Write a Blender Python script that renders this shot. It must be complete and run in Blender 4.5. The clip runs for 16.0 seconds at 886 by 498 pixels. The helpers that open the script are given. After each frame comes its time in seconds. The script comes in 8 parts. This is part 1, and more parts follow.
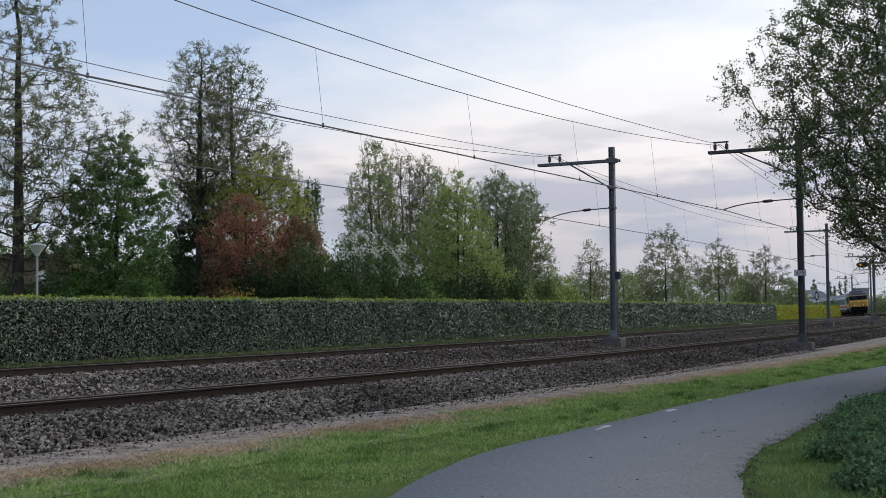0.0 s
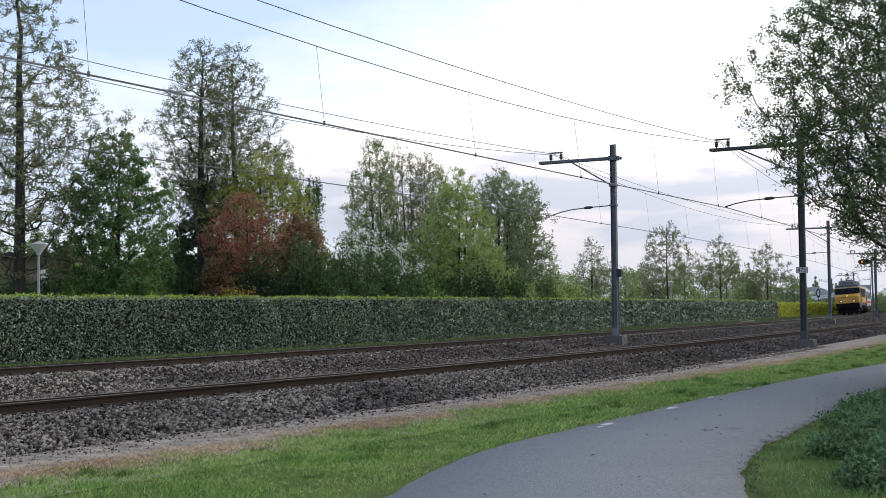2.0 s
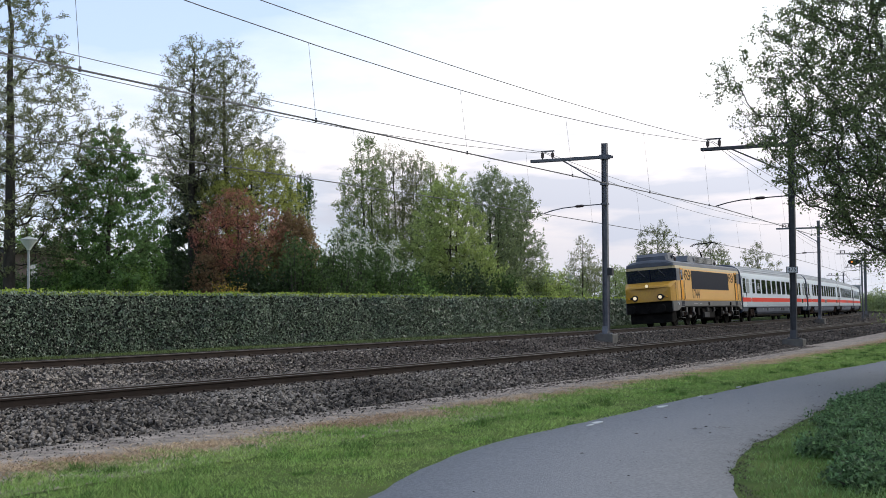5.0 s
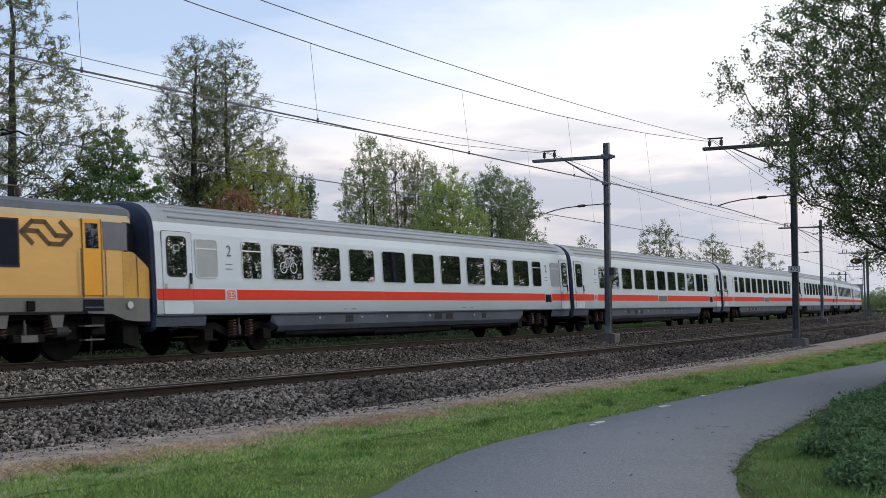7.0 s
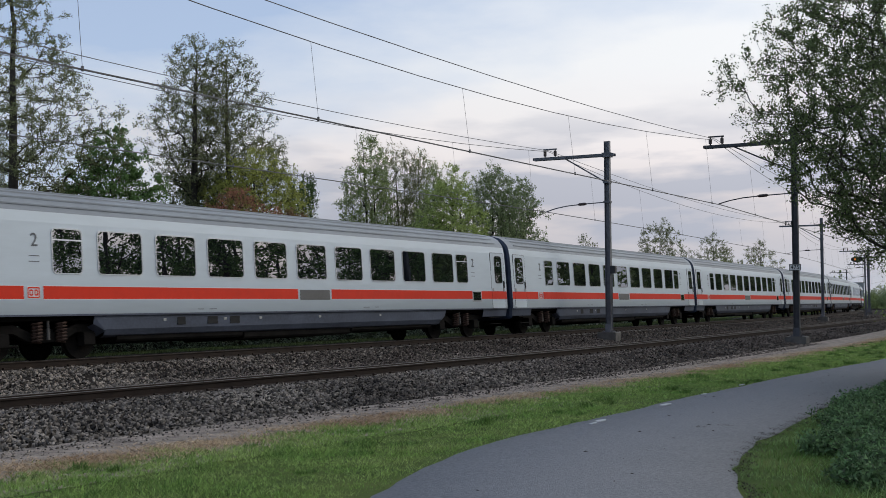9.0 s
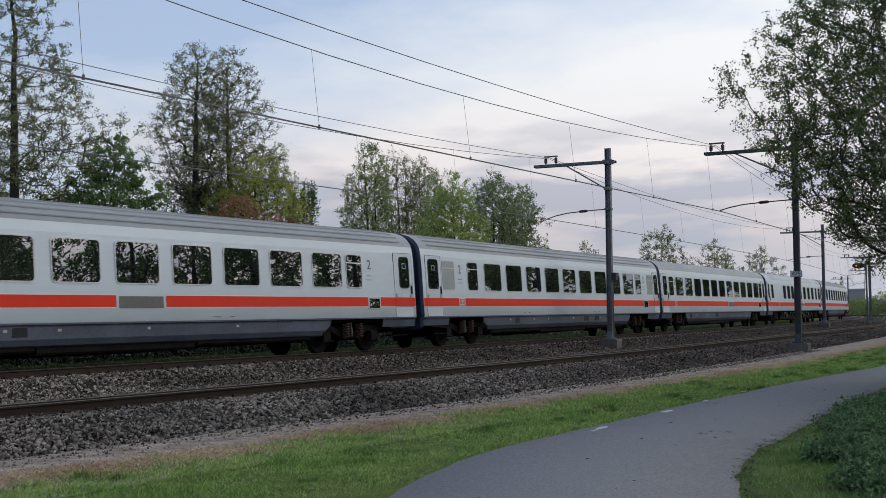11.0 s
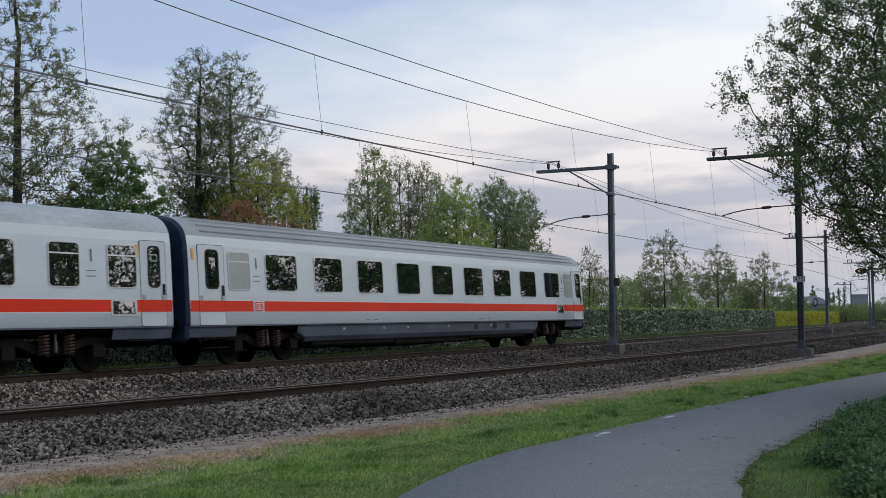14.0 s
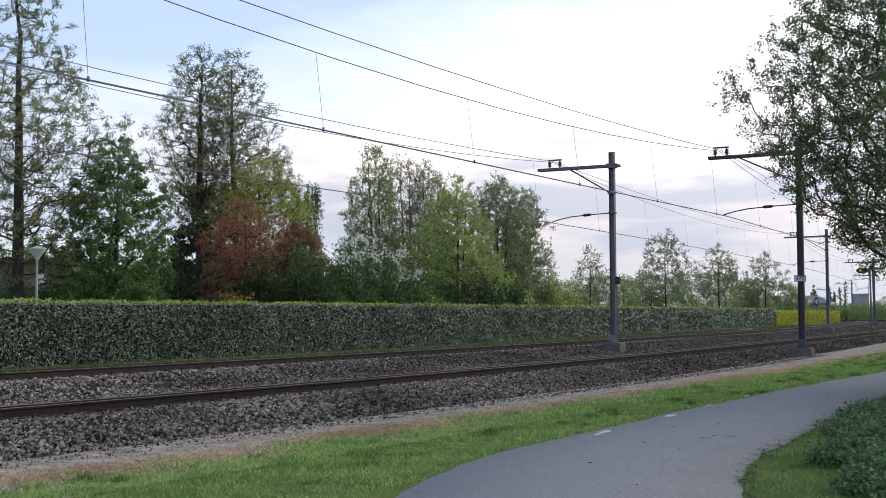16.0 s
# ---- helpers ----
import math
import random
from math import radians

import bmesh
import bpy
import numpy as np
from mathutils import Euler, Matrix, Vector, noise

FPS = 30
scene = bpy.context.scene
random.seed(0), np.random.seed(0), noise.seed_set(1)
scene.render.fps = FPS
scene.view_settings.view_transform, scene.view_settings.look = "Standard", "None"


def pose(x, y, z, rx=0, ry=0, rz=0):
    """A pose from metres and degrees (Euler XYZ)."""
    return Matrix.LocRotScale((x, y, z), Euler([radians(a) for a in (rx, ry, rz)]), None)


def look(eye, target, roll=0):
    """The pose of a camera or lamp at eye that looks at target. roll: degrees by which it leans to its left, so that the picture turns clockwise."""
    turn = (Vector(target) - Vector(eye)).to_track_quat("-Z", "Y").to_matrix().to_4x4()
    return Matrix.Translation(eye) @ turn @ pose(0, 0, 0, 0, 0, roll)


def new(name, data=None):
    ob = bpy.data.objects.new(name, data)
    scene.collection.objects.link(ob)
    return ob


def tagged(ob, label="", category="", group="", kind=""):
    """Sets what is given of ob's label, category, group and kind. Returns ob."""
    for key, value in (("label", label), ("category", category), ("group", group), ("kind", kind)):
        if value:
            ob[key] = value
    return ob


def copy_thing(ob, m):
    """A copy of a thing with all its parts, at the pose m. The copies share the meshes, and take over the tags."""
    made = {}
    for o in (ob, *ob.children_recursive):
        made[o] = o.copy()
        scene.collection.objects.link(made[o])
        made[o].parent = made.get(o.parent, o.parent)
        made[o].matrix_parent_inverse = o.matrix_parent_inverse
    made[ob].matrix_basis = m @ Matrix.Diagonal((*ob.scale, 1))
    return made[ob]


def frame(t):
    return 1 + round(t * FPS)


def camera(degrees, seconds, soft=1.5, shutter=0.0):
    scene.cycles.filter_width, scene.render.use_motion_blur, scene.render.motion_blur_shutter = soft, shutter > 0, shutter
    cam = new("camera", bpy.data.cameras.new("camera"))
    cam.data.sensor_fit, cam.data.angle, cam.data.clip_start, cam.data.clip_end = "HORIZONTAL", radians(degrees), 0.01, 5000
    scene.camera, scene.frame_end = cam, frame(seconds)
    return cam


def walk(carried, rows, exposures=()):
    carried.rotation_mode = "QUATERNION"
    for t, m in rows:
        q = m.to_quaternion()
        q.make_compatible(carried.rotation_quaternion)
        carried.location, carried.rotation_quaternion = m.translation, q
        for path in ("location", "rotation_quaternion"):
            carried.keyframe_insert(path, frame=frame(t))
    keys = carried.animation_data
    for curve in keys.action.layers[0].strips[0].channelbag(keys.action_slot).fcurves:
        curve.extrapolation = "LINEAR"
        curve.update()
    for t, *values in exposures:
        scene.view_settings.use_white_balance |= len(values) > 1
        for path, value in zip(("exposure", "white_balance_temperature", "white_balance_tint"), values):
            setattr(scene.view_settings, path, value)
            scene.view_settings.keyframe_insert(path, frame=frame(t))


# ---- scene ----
# ---- camera: it stands on the path and is turned a little by hand ----
EYE_Z = 1.036
cam = camera(41.25, 16.0, soft=0.45, shutter=0.04)


def aim(turn_px, tilt_px, roll):
    """Pose of the camera, with small turns given in thousandths of the lens (2083 = 1 rad)."""
    yaw = math.degrees(turn_px / 2083.0)
    tilt = math.degrees(0.0528 + tilt_px / 2083.0)
    return pose(0, 0, EYE_Z, 90 + tilt, 0, yaw) @ pose(0, 0, 0, 0, 0, -0.853 + roll)


walk(cam, [
    (0.0, aim(9.6, 8.0, -0.10)), (0.5, aim(8.3, 6.3, -0.08)), (1.0, aim(9.8, 5.0, -0.16)), (1.5, aim(13.1, 4.6, -0.28)),
    (2.0, aim(12.2, 4.3, -0.21)), (2.5, aim(-0.4, 1.5, 0.02)), (3.0, aim(-5.5, 0.6, 0.13)), (3.5, aim(-5.6, 0.2, 0.13)),
    (4.0, aim(-5.4, 0.0, 0.15)), (4.2, aim(-5.3, 0.0, 0.14)), (6.3, aim(-0.5, -0.4, 0.06)), (6.5, aim(-0.2, -0.3, 0.05)),
    (7.0, aim(0, 0, 0)), (7.5, aim(1.3, 0, -0.04)), (8.0, aim(1.4, -0.2, -0.07)), (8.5, aim(0.9, -2.2, -0.08)),
    (9.0, aim(1.4, -2.7, -0.04)), (11.5, aim(3.5, 13.7, -0.21)), (12.0, aim(4.7, 15.8, -0.19)), (12.5, aim(6.5, 17.7, -0.18)),
    (13.0, aim(6.9, 17.9, -0.27)), (13.5, aim(7.0, 19.7, -0.28)), (14.0, aim(7.4, 19.4, -0.13)), (14.5, aim(8.1, 19.0, -0.08)),
    (15.0, aim(8.3, 17.7, -0.04)), (15.5, aim(8.3, 17.1, -0.02)), (16.0, aim(9.3, 16.1, 0.06)),
], exposures=[(0.0, -0.5), (0.5, -0.42), (1.0, -0.28), (1.5, -0.1), (2.0, -0.02), (6.3, -0.02), (6.7, -0.15), (7.0, -0.3), (7.5, -0.5), (9.2, -0.6), (14.6, -0.6), (15.0, -0.42), (15.5, -0.15), (16.0, -0.08)])

# ---- world: a pale evening sky with soft cloud, brightest high on the side of the hidden sun ----
SUN_AZ, SUN_EL = 68.0, 24.0     # degrees from straight ahead towards the path side, and above the horizon


def sky_world():
    w = bpy.data.worlds.new("evening_sky")
    scene.world = w
    w.use_nodes = True
    nt = w.node_tree
    N, Lk = nt.nodes, nt.links
    N.clear()
    out = N.new("ShaderNodeOutputWorld")
    bg = N.new("ShaderNodeBackground")
    sky = N.new("ShaderNodeTexSky")
    sky.sky_type = "NISHITA"
    sky.sun_disc = False
    sky.sun_elevation, sky.sun_rotation = radians(SUN_EL), radians(SUN_AZ)
    sky.air_density, sky.dust_density = 1.0, 0.6
    gain = N.new("ShaderNodeVectorMath"); gain.operation = "SCALE"; gain.inputs["Scale"].default_value = 0.10
    Lk.new(sky.outputs[0], gain.inputs[0])
    tc = N.new("ShaderNodeTexCoord")
    mp = N.new("ShaderNodeMapping"); mp.inputs["Scale"].default_value = (1.0, 1.0, 3.2)
    Lk.new(tc.outputs["Generated"], mp.inputs[0])
    n1 = N.new("ShaderNodeTexNoise"); n1.inputs["Scale"].default_value = 3.6; n1.inputs["Detail"].default_value = 7; n1.inputs["Roughness"].default_value = 0.55
    Lk.new(mp.outputs[0], n1.inputs["Vector"])
    sep = N.new("ShaderNodeSeparateXYZ"); Lk.new(tc.outputs["Generated"], sep.inputs[0])
    # cloud colour by height: pinkish grey low down, white above
    ramp = N.new("ShaderNodeValToRGB")
    e = ramp.color_ramp.elements
    e[0].position, e[0].color = 0.0, (0.52, 0.55, 0.62, 1)
    e[1].position, e[1].color = 1.0, (0.93, 0.95, 1.0, 1)
    for p_, c_ in ((0.05, (0.60, 0.585, 0.63, 1)), (0.09, (0.75, 0.70, 0.715, 1)), (0.13, (0.93, 0.88, 0.885, 1)), (0.20, (0.93, 0.945, 0.97, 1)), (0.4, (0.88, 0.94, 1.0, 1))):
        el = e.new(p_); el.color = c_
    Lk.new(sep.outputs[2], ramp.inputs[0])
    # grey banks
    n2 = N.new("ShaderNodeTexNoise"); n2.inputs["Scale"].default_value = 6.0; n2.inputs["Detail"].default_value = 6
    mp2 = N.new("ShaderNodeMapping"); mp2.inputs["Scale"].default_value = (1.0, 1.0, 4.5); mp2.inputs["Location"].default_value = (3.1, 0.4, 0.2)
    Lk.new(tc.outputs["Generated"], mp2.inputs[0]); Lk.new(mp2.outputs[0], n2.inputs["Vector"])
    bank = N.new("ShaderNodeMapRange"); bank.inputs[1].default_value = 0.455; bank.inputs[2].default_value = 0.58
    Lk.new(n2.outputs[0], bank.inputs[0])
    low = N.new("ShaderNodeMapRange"); low.inputs[1].default_value = 0.185; low.inputs[2].default_value = 0.125
    Lk.new(sep.outputs[2], low.inputs[0])
    bl = N.new("ShaderNodeMath"); bl.operation = "MULTIPLY"; Lk.new(bank.outputs[0], bl.inputs[0]); Lk.new(low.outputs[0], bl.inputs[1])
    bls = N.new("ShaderNodeMath"); bls.operation = "MULTIPLY"; bls.inputs[1].default_value = 0.72; Lk.new(bl.outputs[0], bls.inputs[0])
    grey = N.new("ShaderNodeMixRGB"); grey.inputs[2].default_value = (0.42, 0.465, 0.57, 1)
    Lk.new(bls.outputs[0], grey.inputs[0]); Lk.new(ramp.outputs[0], grey.inputs[1])
    # brighter towards the hidden sun
    sx, sy = math.sin(radians(SUN_AZ)), math.cos(radians(SUN_AZ))
    dot = N.new("ShaderNodeVectorMath"); dot.operation = "DOT_PRODUCT"
    dot.inputs[1].default_value = (sx * 0.86, sy * 0.86, 0.5)
    Lk.new(tc.outputs["Generated"], dot.inputs[0])
    br = N.new("ShaderNodeMapRange"); br.inputs[1].default_value = -0.6; br.inputs[2].default_value = 1.0; br.inputs[3].default_value = 1.0; br.inputs[4].default_value = 1.9
    Lk.new(dot.outputs["Value"], br.inputs[0])
    cl = N.new("ShaderNodeVectorMath"); cl.operation = "SCALE"
    Lk.new(grey.outputs[0], cl.inputs[0]); Lk.new(br.outputs[0], cl.inputs["Scale"])
    # how much cloud: less away from the sun, where the blue shows
    cv1 = N.new("ShaderNodeMapRange"); cv1.inputs[1].default_value = 0.24; cv1.inputs[2].default_value = 0.68; cv1.inputs[3].default_value = -0.5; cv1.inputs[4].default_value = 0.34
    Lk.new(dot.outputs["Value"], cv1.inputs[0])
    add = N.new("ShaderNodeMath"); add.operation = "ADD"; Lk.new(n1.outputs[0], add.inputs[0]); Lk.new(cv1.outputs[0], add.inputs[1])
    lowc = N.new("ShaderNodeMapRange"); lowc.inputs[1].default_value = 0.28; lowc.inputs[2].default_value = 0.14; lowc.inputs[3].default_value = 0.0; lowc.inputs[4].default_value = 0.6
    Lk.new(sep.outputs[2], lowc.inputs[0])
    add2 = N.new("ShaderNodeMath"); add2.operation = "ADD"; Lk.new(add.outputs[0], add2.inputs[0]); Lk.new(lowc.outputs[0], add2.inputs[1])
    cov = N.new("ShaderNodeMapRange"); cov.inputs[1].default_value = 0.35; cov.inputs[2].default_value = 0.8
    Lk.new(add2.outputs[0], cov.inputs[0])
    mix = N.new("ShaderNodeMixRGB")
    haze = N.new("ShaderNodeVectorMath"); haze.operation = "ADD"; haze.inputs[1].default_value = (0.51, 0.605, 0.83)
    Lk.new(gain.outputs[0], haze.inputs[0])
    Lk.new(cov.outputs[0], mix.inputs[0]); Lk.new(haze.outputs[0], mix.inputs[1]); Lk.new(cl.outputs[0], mix.inputs[2])
    Lk.new(mix.outputs[0], bg.inputs[0])
    bg.inputs[1].default_value = 0.9
    Lk.new(bg.outputs[0], out.inputs[0])


sky_world()
sun = new("sun", bpy.data.lights.new("sun", "SUN"))
sun.data.energy, sun.data.angle, sun.data.color = 1.2, radians(20), (1.0, 0.94, 0.86)
_d = Vector((math.sin(radians(SUN_AZ)) * math.cos(radians(SUN_EL)), math.cos(radians(SUN_AZ)) * math.cos(radians(SUN_EL)), math.sin(radians(SUN_EL))))
sun.matrix_world = look(_d * 50, (0, 0, 0))


# ---- materials ----
def lin(r, g, b):
    f_ = lambda c: c / 12.92 if c <= 0.04045 else ((c + 0.055) / 1.055) ** 2.4
    return (f_(r / 255), f_(g / 255), f_(b / 255), 1)


def material(name, c1, c2=None, rough=0.6, metal=0.0, scale=3.0, fine=40.0, bump=0.0, spread=0.0, trans=0.0, spec=0.5, coat=0.0, stretch=(1, 1, 1), detail=6):
    """Two colours mixed by a coarse and a fine noise, with fine relief; spread varies brightness piece by piece."""
    m = bpy.data.materials.new(name)
    m.use_nodes = True
    N, Lk = m.node_tree.nodes, m.node_tree.links
    b = N["Principled BSDF"]
    c2 = c2 or tuple(min(1, v * 0.75) for v in c1[:3]) + (1,)
    tc = N.new("ShaderNodeTexCoord"); mp = N.new("ShaderNodeMapping"); mp.inputs["Scale"].default_value = stretch
    Lk.new(tc.outputs["Object"], mp.inputs[0])
    n1 = N.new("ShaderNodeTexNoise"); n1.inputs["Scale"].default_value = scale; n1.inputs["Detail"].default_value = detail
    n2 = N.new("ShaderNodeTexNoise"); n2.inputs["Scale"].default_value = fine; n2.inputs["Detail"].default_value = 3
    Lk.new(mp.outputs[0], n1.inputs["Vector"]); Lk.new(mp.outputs[0], n2.inputs["Vector"])
    ad = N.new("ShaderNodeMath"); ad.operation = "ADD"; Lk.new(n1.outputs[0], ad.inputs[0])
    ml = N.new("ShaderNodeMath"); ml.operation = "MULTIPLY"; ml.inputs[1].default_value = 0.5; Lk.new(n2.outputs[0], ml.inputs[0]); Lk.new(ml.outputs[0], ad.inputs[1])
    mr = N.new("ShaderNodeMapRange"); mr.inputs[1].default_value = 0.5; mr.inputs[2].default_value = 1.0; Lk.new(ad.outputs[0], mr.inputs[0])
    mx = N.new("ShaderNodeMixRGB"); mx.inputs[1].default_value = c1; mx.inputs[2].default_value = c2
    Lk.new(mr.outputs[0], mx.inputs[0])
    col = mx.outputs[0]
    if spread:
        ge = N.new("ShaderNodeNewGeometry")
        r2 = N.new("ShaderNodeMapRange"); r2.inputs[3].default_value = 1 - spread; r2.inputs[4].default_value = 1 + spread
        Lk.new(ge.outputs["Random Per Island"], r2.inputs[0])
        sc = N.new("ShaderNodeVectorMath"); sc.operation = "SCALE"; Lk.new(col, sc.inputs[0]); Lk.new(r2.outputs[0], sc.inputs["Scale"])
        col = sc.outputs[0]
    Lk.new(col, b.inputs["Base Color"])
    b.inputs["Roughness"].default_value, b.inputs["Metallic"].default_value = rough, metal
    b.inputs["Specular IOR Level"].default_value = spec
    b.inputs["Coat Weight"].default_value = coat
    if bump:
        bp = N.new("ShaderNodeBump"); bp.inputs["Strength"].default_value = bump; bp.inputs["Distance"].default_value = 0.02
        Lk.new(n2.outputs[0], bp.inputs["Height"]); Lk.new(bp.outputs[0], b.inputs["Normal"])
    if trans:
        tr = N.new("ShaderNodeBsdfTranslucent"); Lk.new(col, tr.inputs[0])
        ms = N.new("ShaderNodeMixShader"); ms.inputs[0].default_value = trans
        Lk.new(b.outputs[0], ms.inputs[1]); Lk.new(tr.outputs[0], ms.inputs[2])
        Lk.new(ms.outputs[0], N["Material Output"].inputs[0])
    return m


def glow(name, c, strength):
    m = bpy.data.materials.new(name)
    m.use_nodes = True
    b = m.node_tree.nodes["Principled BSDF"]
    b.inputs["Base Color"].default_value = c
    b.inputs["Emission Color"].default_value = c
    b.inputs["Emission Strength"].default_value = strength
    return m


def leaf_material(name, c1, c2, spread=0.35):
    return material(name, (*c1, 1), (*c2, 1), rough=0.55, scale=0.6, fine=3.0, spread=spread, trans=0.52, spec=0.3)


M = {}
M["asphalt"] = material("asphalt", (0.142, 0.149, 0.163, 1), (0.246, 0.251, 0.263, 1), rough=0.85, scale=34.0, fine=90, bump=0.7, detail=4, spec=0.25)
M["gravel"] = material("fine_gravel", (0.13, 0.108, 0.09, 1), (0.46, 0.385, 0.315, 1), rough=0.95, scale=3.2, fine=52, bump=1.0, spec=0.15)
M["soil"] = material("meadow_soil", (0.040, 0.070, 0.016, 1), (0.10, 0.13, 0.035, 1), rough=0.95, scale=1.2, fine=16, bump=0.8, spec=0.08)
# far darker than the stones: holds the shade in the gaps between them
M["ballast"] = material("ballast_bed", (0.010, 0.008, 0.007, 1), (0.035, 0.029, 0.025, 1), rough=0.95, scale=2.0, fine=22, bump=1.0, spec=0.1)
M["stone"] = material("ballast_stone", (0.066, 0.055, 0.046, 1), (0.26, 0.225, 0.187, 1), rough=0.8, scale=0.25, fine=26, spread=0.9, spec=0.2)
# browner, and darkened to carry the shade on stones seen against the light
M["stone_brown"] = material("shaded_brown_ballast_stone", (0.048, 0.037, 0.031, 1), (0.145, 0.122, 0.104, 1), rough=0.8, scale=0.25, fine=26, spread=0.9, spec=0.15)
M["rail_rust"] = material("rusty_rail", (0.044, 0.030, 0.022, 1), (0.024, 0.018, 0.015, 1), rough=0.8, scale=3, fine=40, spec=0.2)
M["rail_top"] = material("worn_rail_head", (0.13, 0.118, 0.108, 1), (0.085, 0.076, 0.068, 1), rough=0.6, metal=0.3, scale=4, fine=60)
M["sleeper"] = material("concrete_sleeper", (0.22, 0.20, 0.18, 1), (0.13, 0.11, 0.10, 1), rough=0.9, scale=5, fine=60, bump=0.3)
M["concrete"] = material("weathered_concrete", (0.155, 0.145, 0.13, 1), (0.085, 0.078, 0.07, 1), rough=0.9, scale=4, fine=60, bump=0.3)
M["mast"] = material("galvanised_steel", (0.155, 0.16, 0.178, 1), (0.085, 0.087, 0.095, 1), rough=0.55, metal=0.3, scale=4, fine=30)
# the mast steel again, darkened to hold the shade of a backlit side
M["mast_dark"] = material("shaded_steel", (0.060, 0.062, 0.070, 1), (0.030, 0.030, 0.034, 1), rough=0.6, metal=0.2, scale=4, fine=30)
M["wire"] = material("copper_wire", (0.20, 0.195, 0.20, 1), (0.15, 0.145, 0.145, 1), rough=0.6, metal=0.4)
M["insul"] = material("brown_insulator", (0.05, 0.03, 0.025, 1), rough=0.35)
M["bark"] = material("bark", (0.033, 0.030, 0.026, 1), (0.080, 0.072, 0.062, 1), rough=0.95, scale=6, fine=30, bump=1.0, stretch=(1, 1, 0.25), spec=0.1)
# near-black: the shade deep between the leaves is put into this colour
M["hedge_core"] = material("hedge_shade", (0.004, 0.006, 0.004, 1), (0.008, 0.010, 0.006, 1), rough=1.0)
M["hedge"] = material("hedge_leaf", (0.060, 0.098, 0.066, 1), (0.205, 0.257, 0.168, 1), rough=0.36, scale=0.6, fine=3.0, spread=0.8, trans=0.15, spec=0.6)
M["hedge_top"] = leaf_material("hedge_shoot", (0.26, 0.36, 0.04), (0.38, 0.46, 0.09), 0.35)
M["hedge_young"] = leaf_material("young_hedge_leaf", (0.34, 0.42, 0.03), (0.46, 0.40, 0.08), 0.45)
M["grass"] = material("grass_blade", (0.15, 0.30, 0.055, 1), (0.36, 0.46, 0.15, 1), rough=0.6, scale=1.3, fine=7, spread=0.6, trans=0.35, spec=0.25)
M["bank_grass"] = material("bank_grass_blade", (0.105, 0.225, 0.062, 1), (0.24, 0.35, 0.135, 1), rough=0.6, scale=1.3, fine=7, spread=0.6, trans=0.35, spec=0.25)
M["dark_grass"] = material("dark_tuft", (0.065, 0.15, 0.026, 1), (0.15, 0.24, 0.06, 1), rough=0.6, scale=1.3, fine=7, spread=0.6, trans=0.3, spec=0.25)
M["rough_grass"] = material("rough_grass", (0.070, 0.100, 0.038, 1), (0.15, 0.175, 0.085, 1), rough=0.7, scale=0.9, fine=7, spread=0.5, trans=0.25, spec=0.2)
M["straw"] = material("dry_grass", (0.36, 0.235, 0.135, 1), (0.56, 0.43, 0.27, 1), rough=0.8, scale=0.6, fine=5, spread=0.5, trans=0.2)
M["white_paint"] = material("road_paint", (0.48, 0.50, 0.51, 1), (0.33, 0.34, 0.35, 1), rough=0.7, scale=6, fine=50)
M["black"] = material("black_metal", (0.014, 0.014, 0.015, 1), (0.026, 0.025, 0.025, 1), rough=0.6)
M["sign_white"] = material("sign_enamel", (0.62, 0.62, 0.6, 1), (0.5, 0.5, 0.48, 1), rough=0.4)
M["ink"] = material("black_lettering", (0.015, 0.015, 0.016, 1), rough=0.5)
M["lamp_grey"] = material("lamp_post_paint", (0.34, 0.36, 0.34, 1), (0.27, 0.28, 0.27, 1), rough=0.5)
M["lamp_white"] = material("lamp_bowl", (0.66, 0.68, 0.66, 1), (0.55, 0.57, 0.55, 1), rough=0.35)


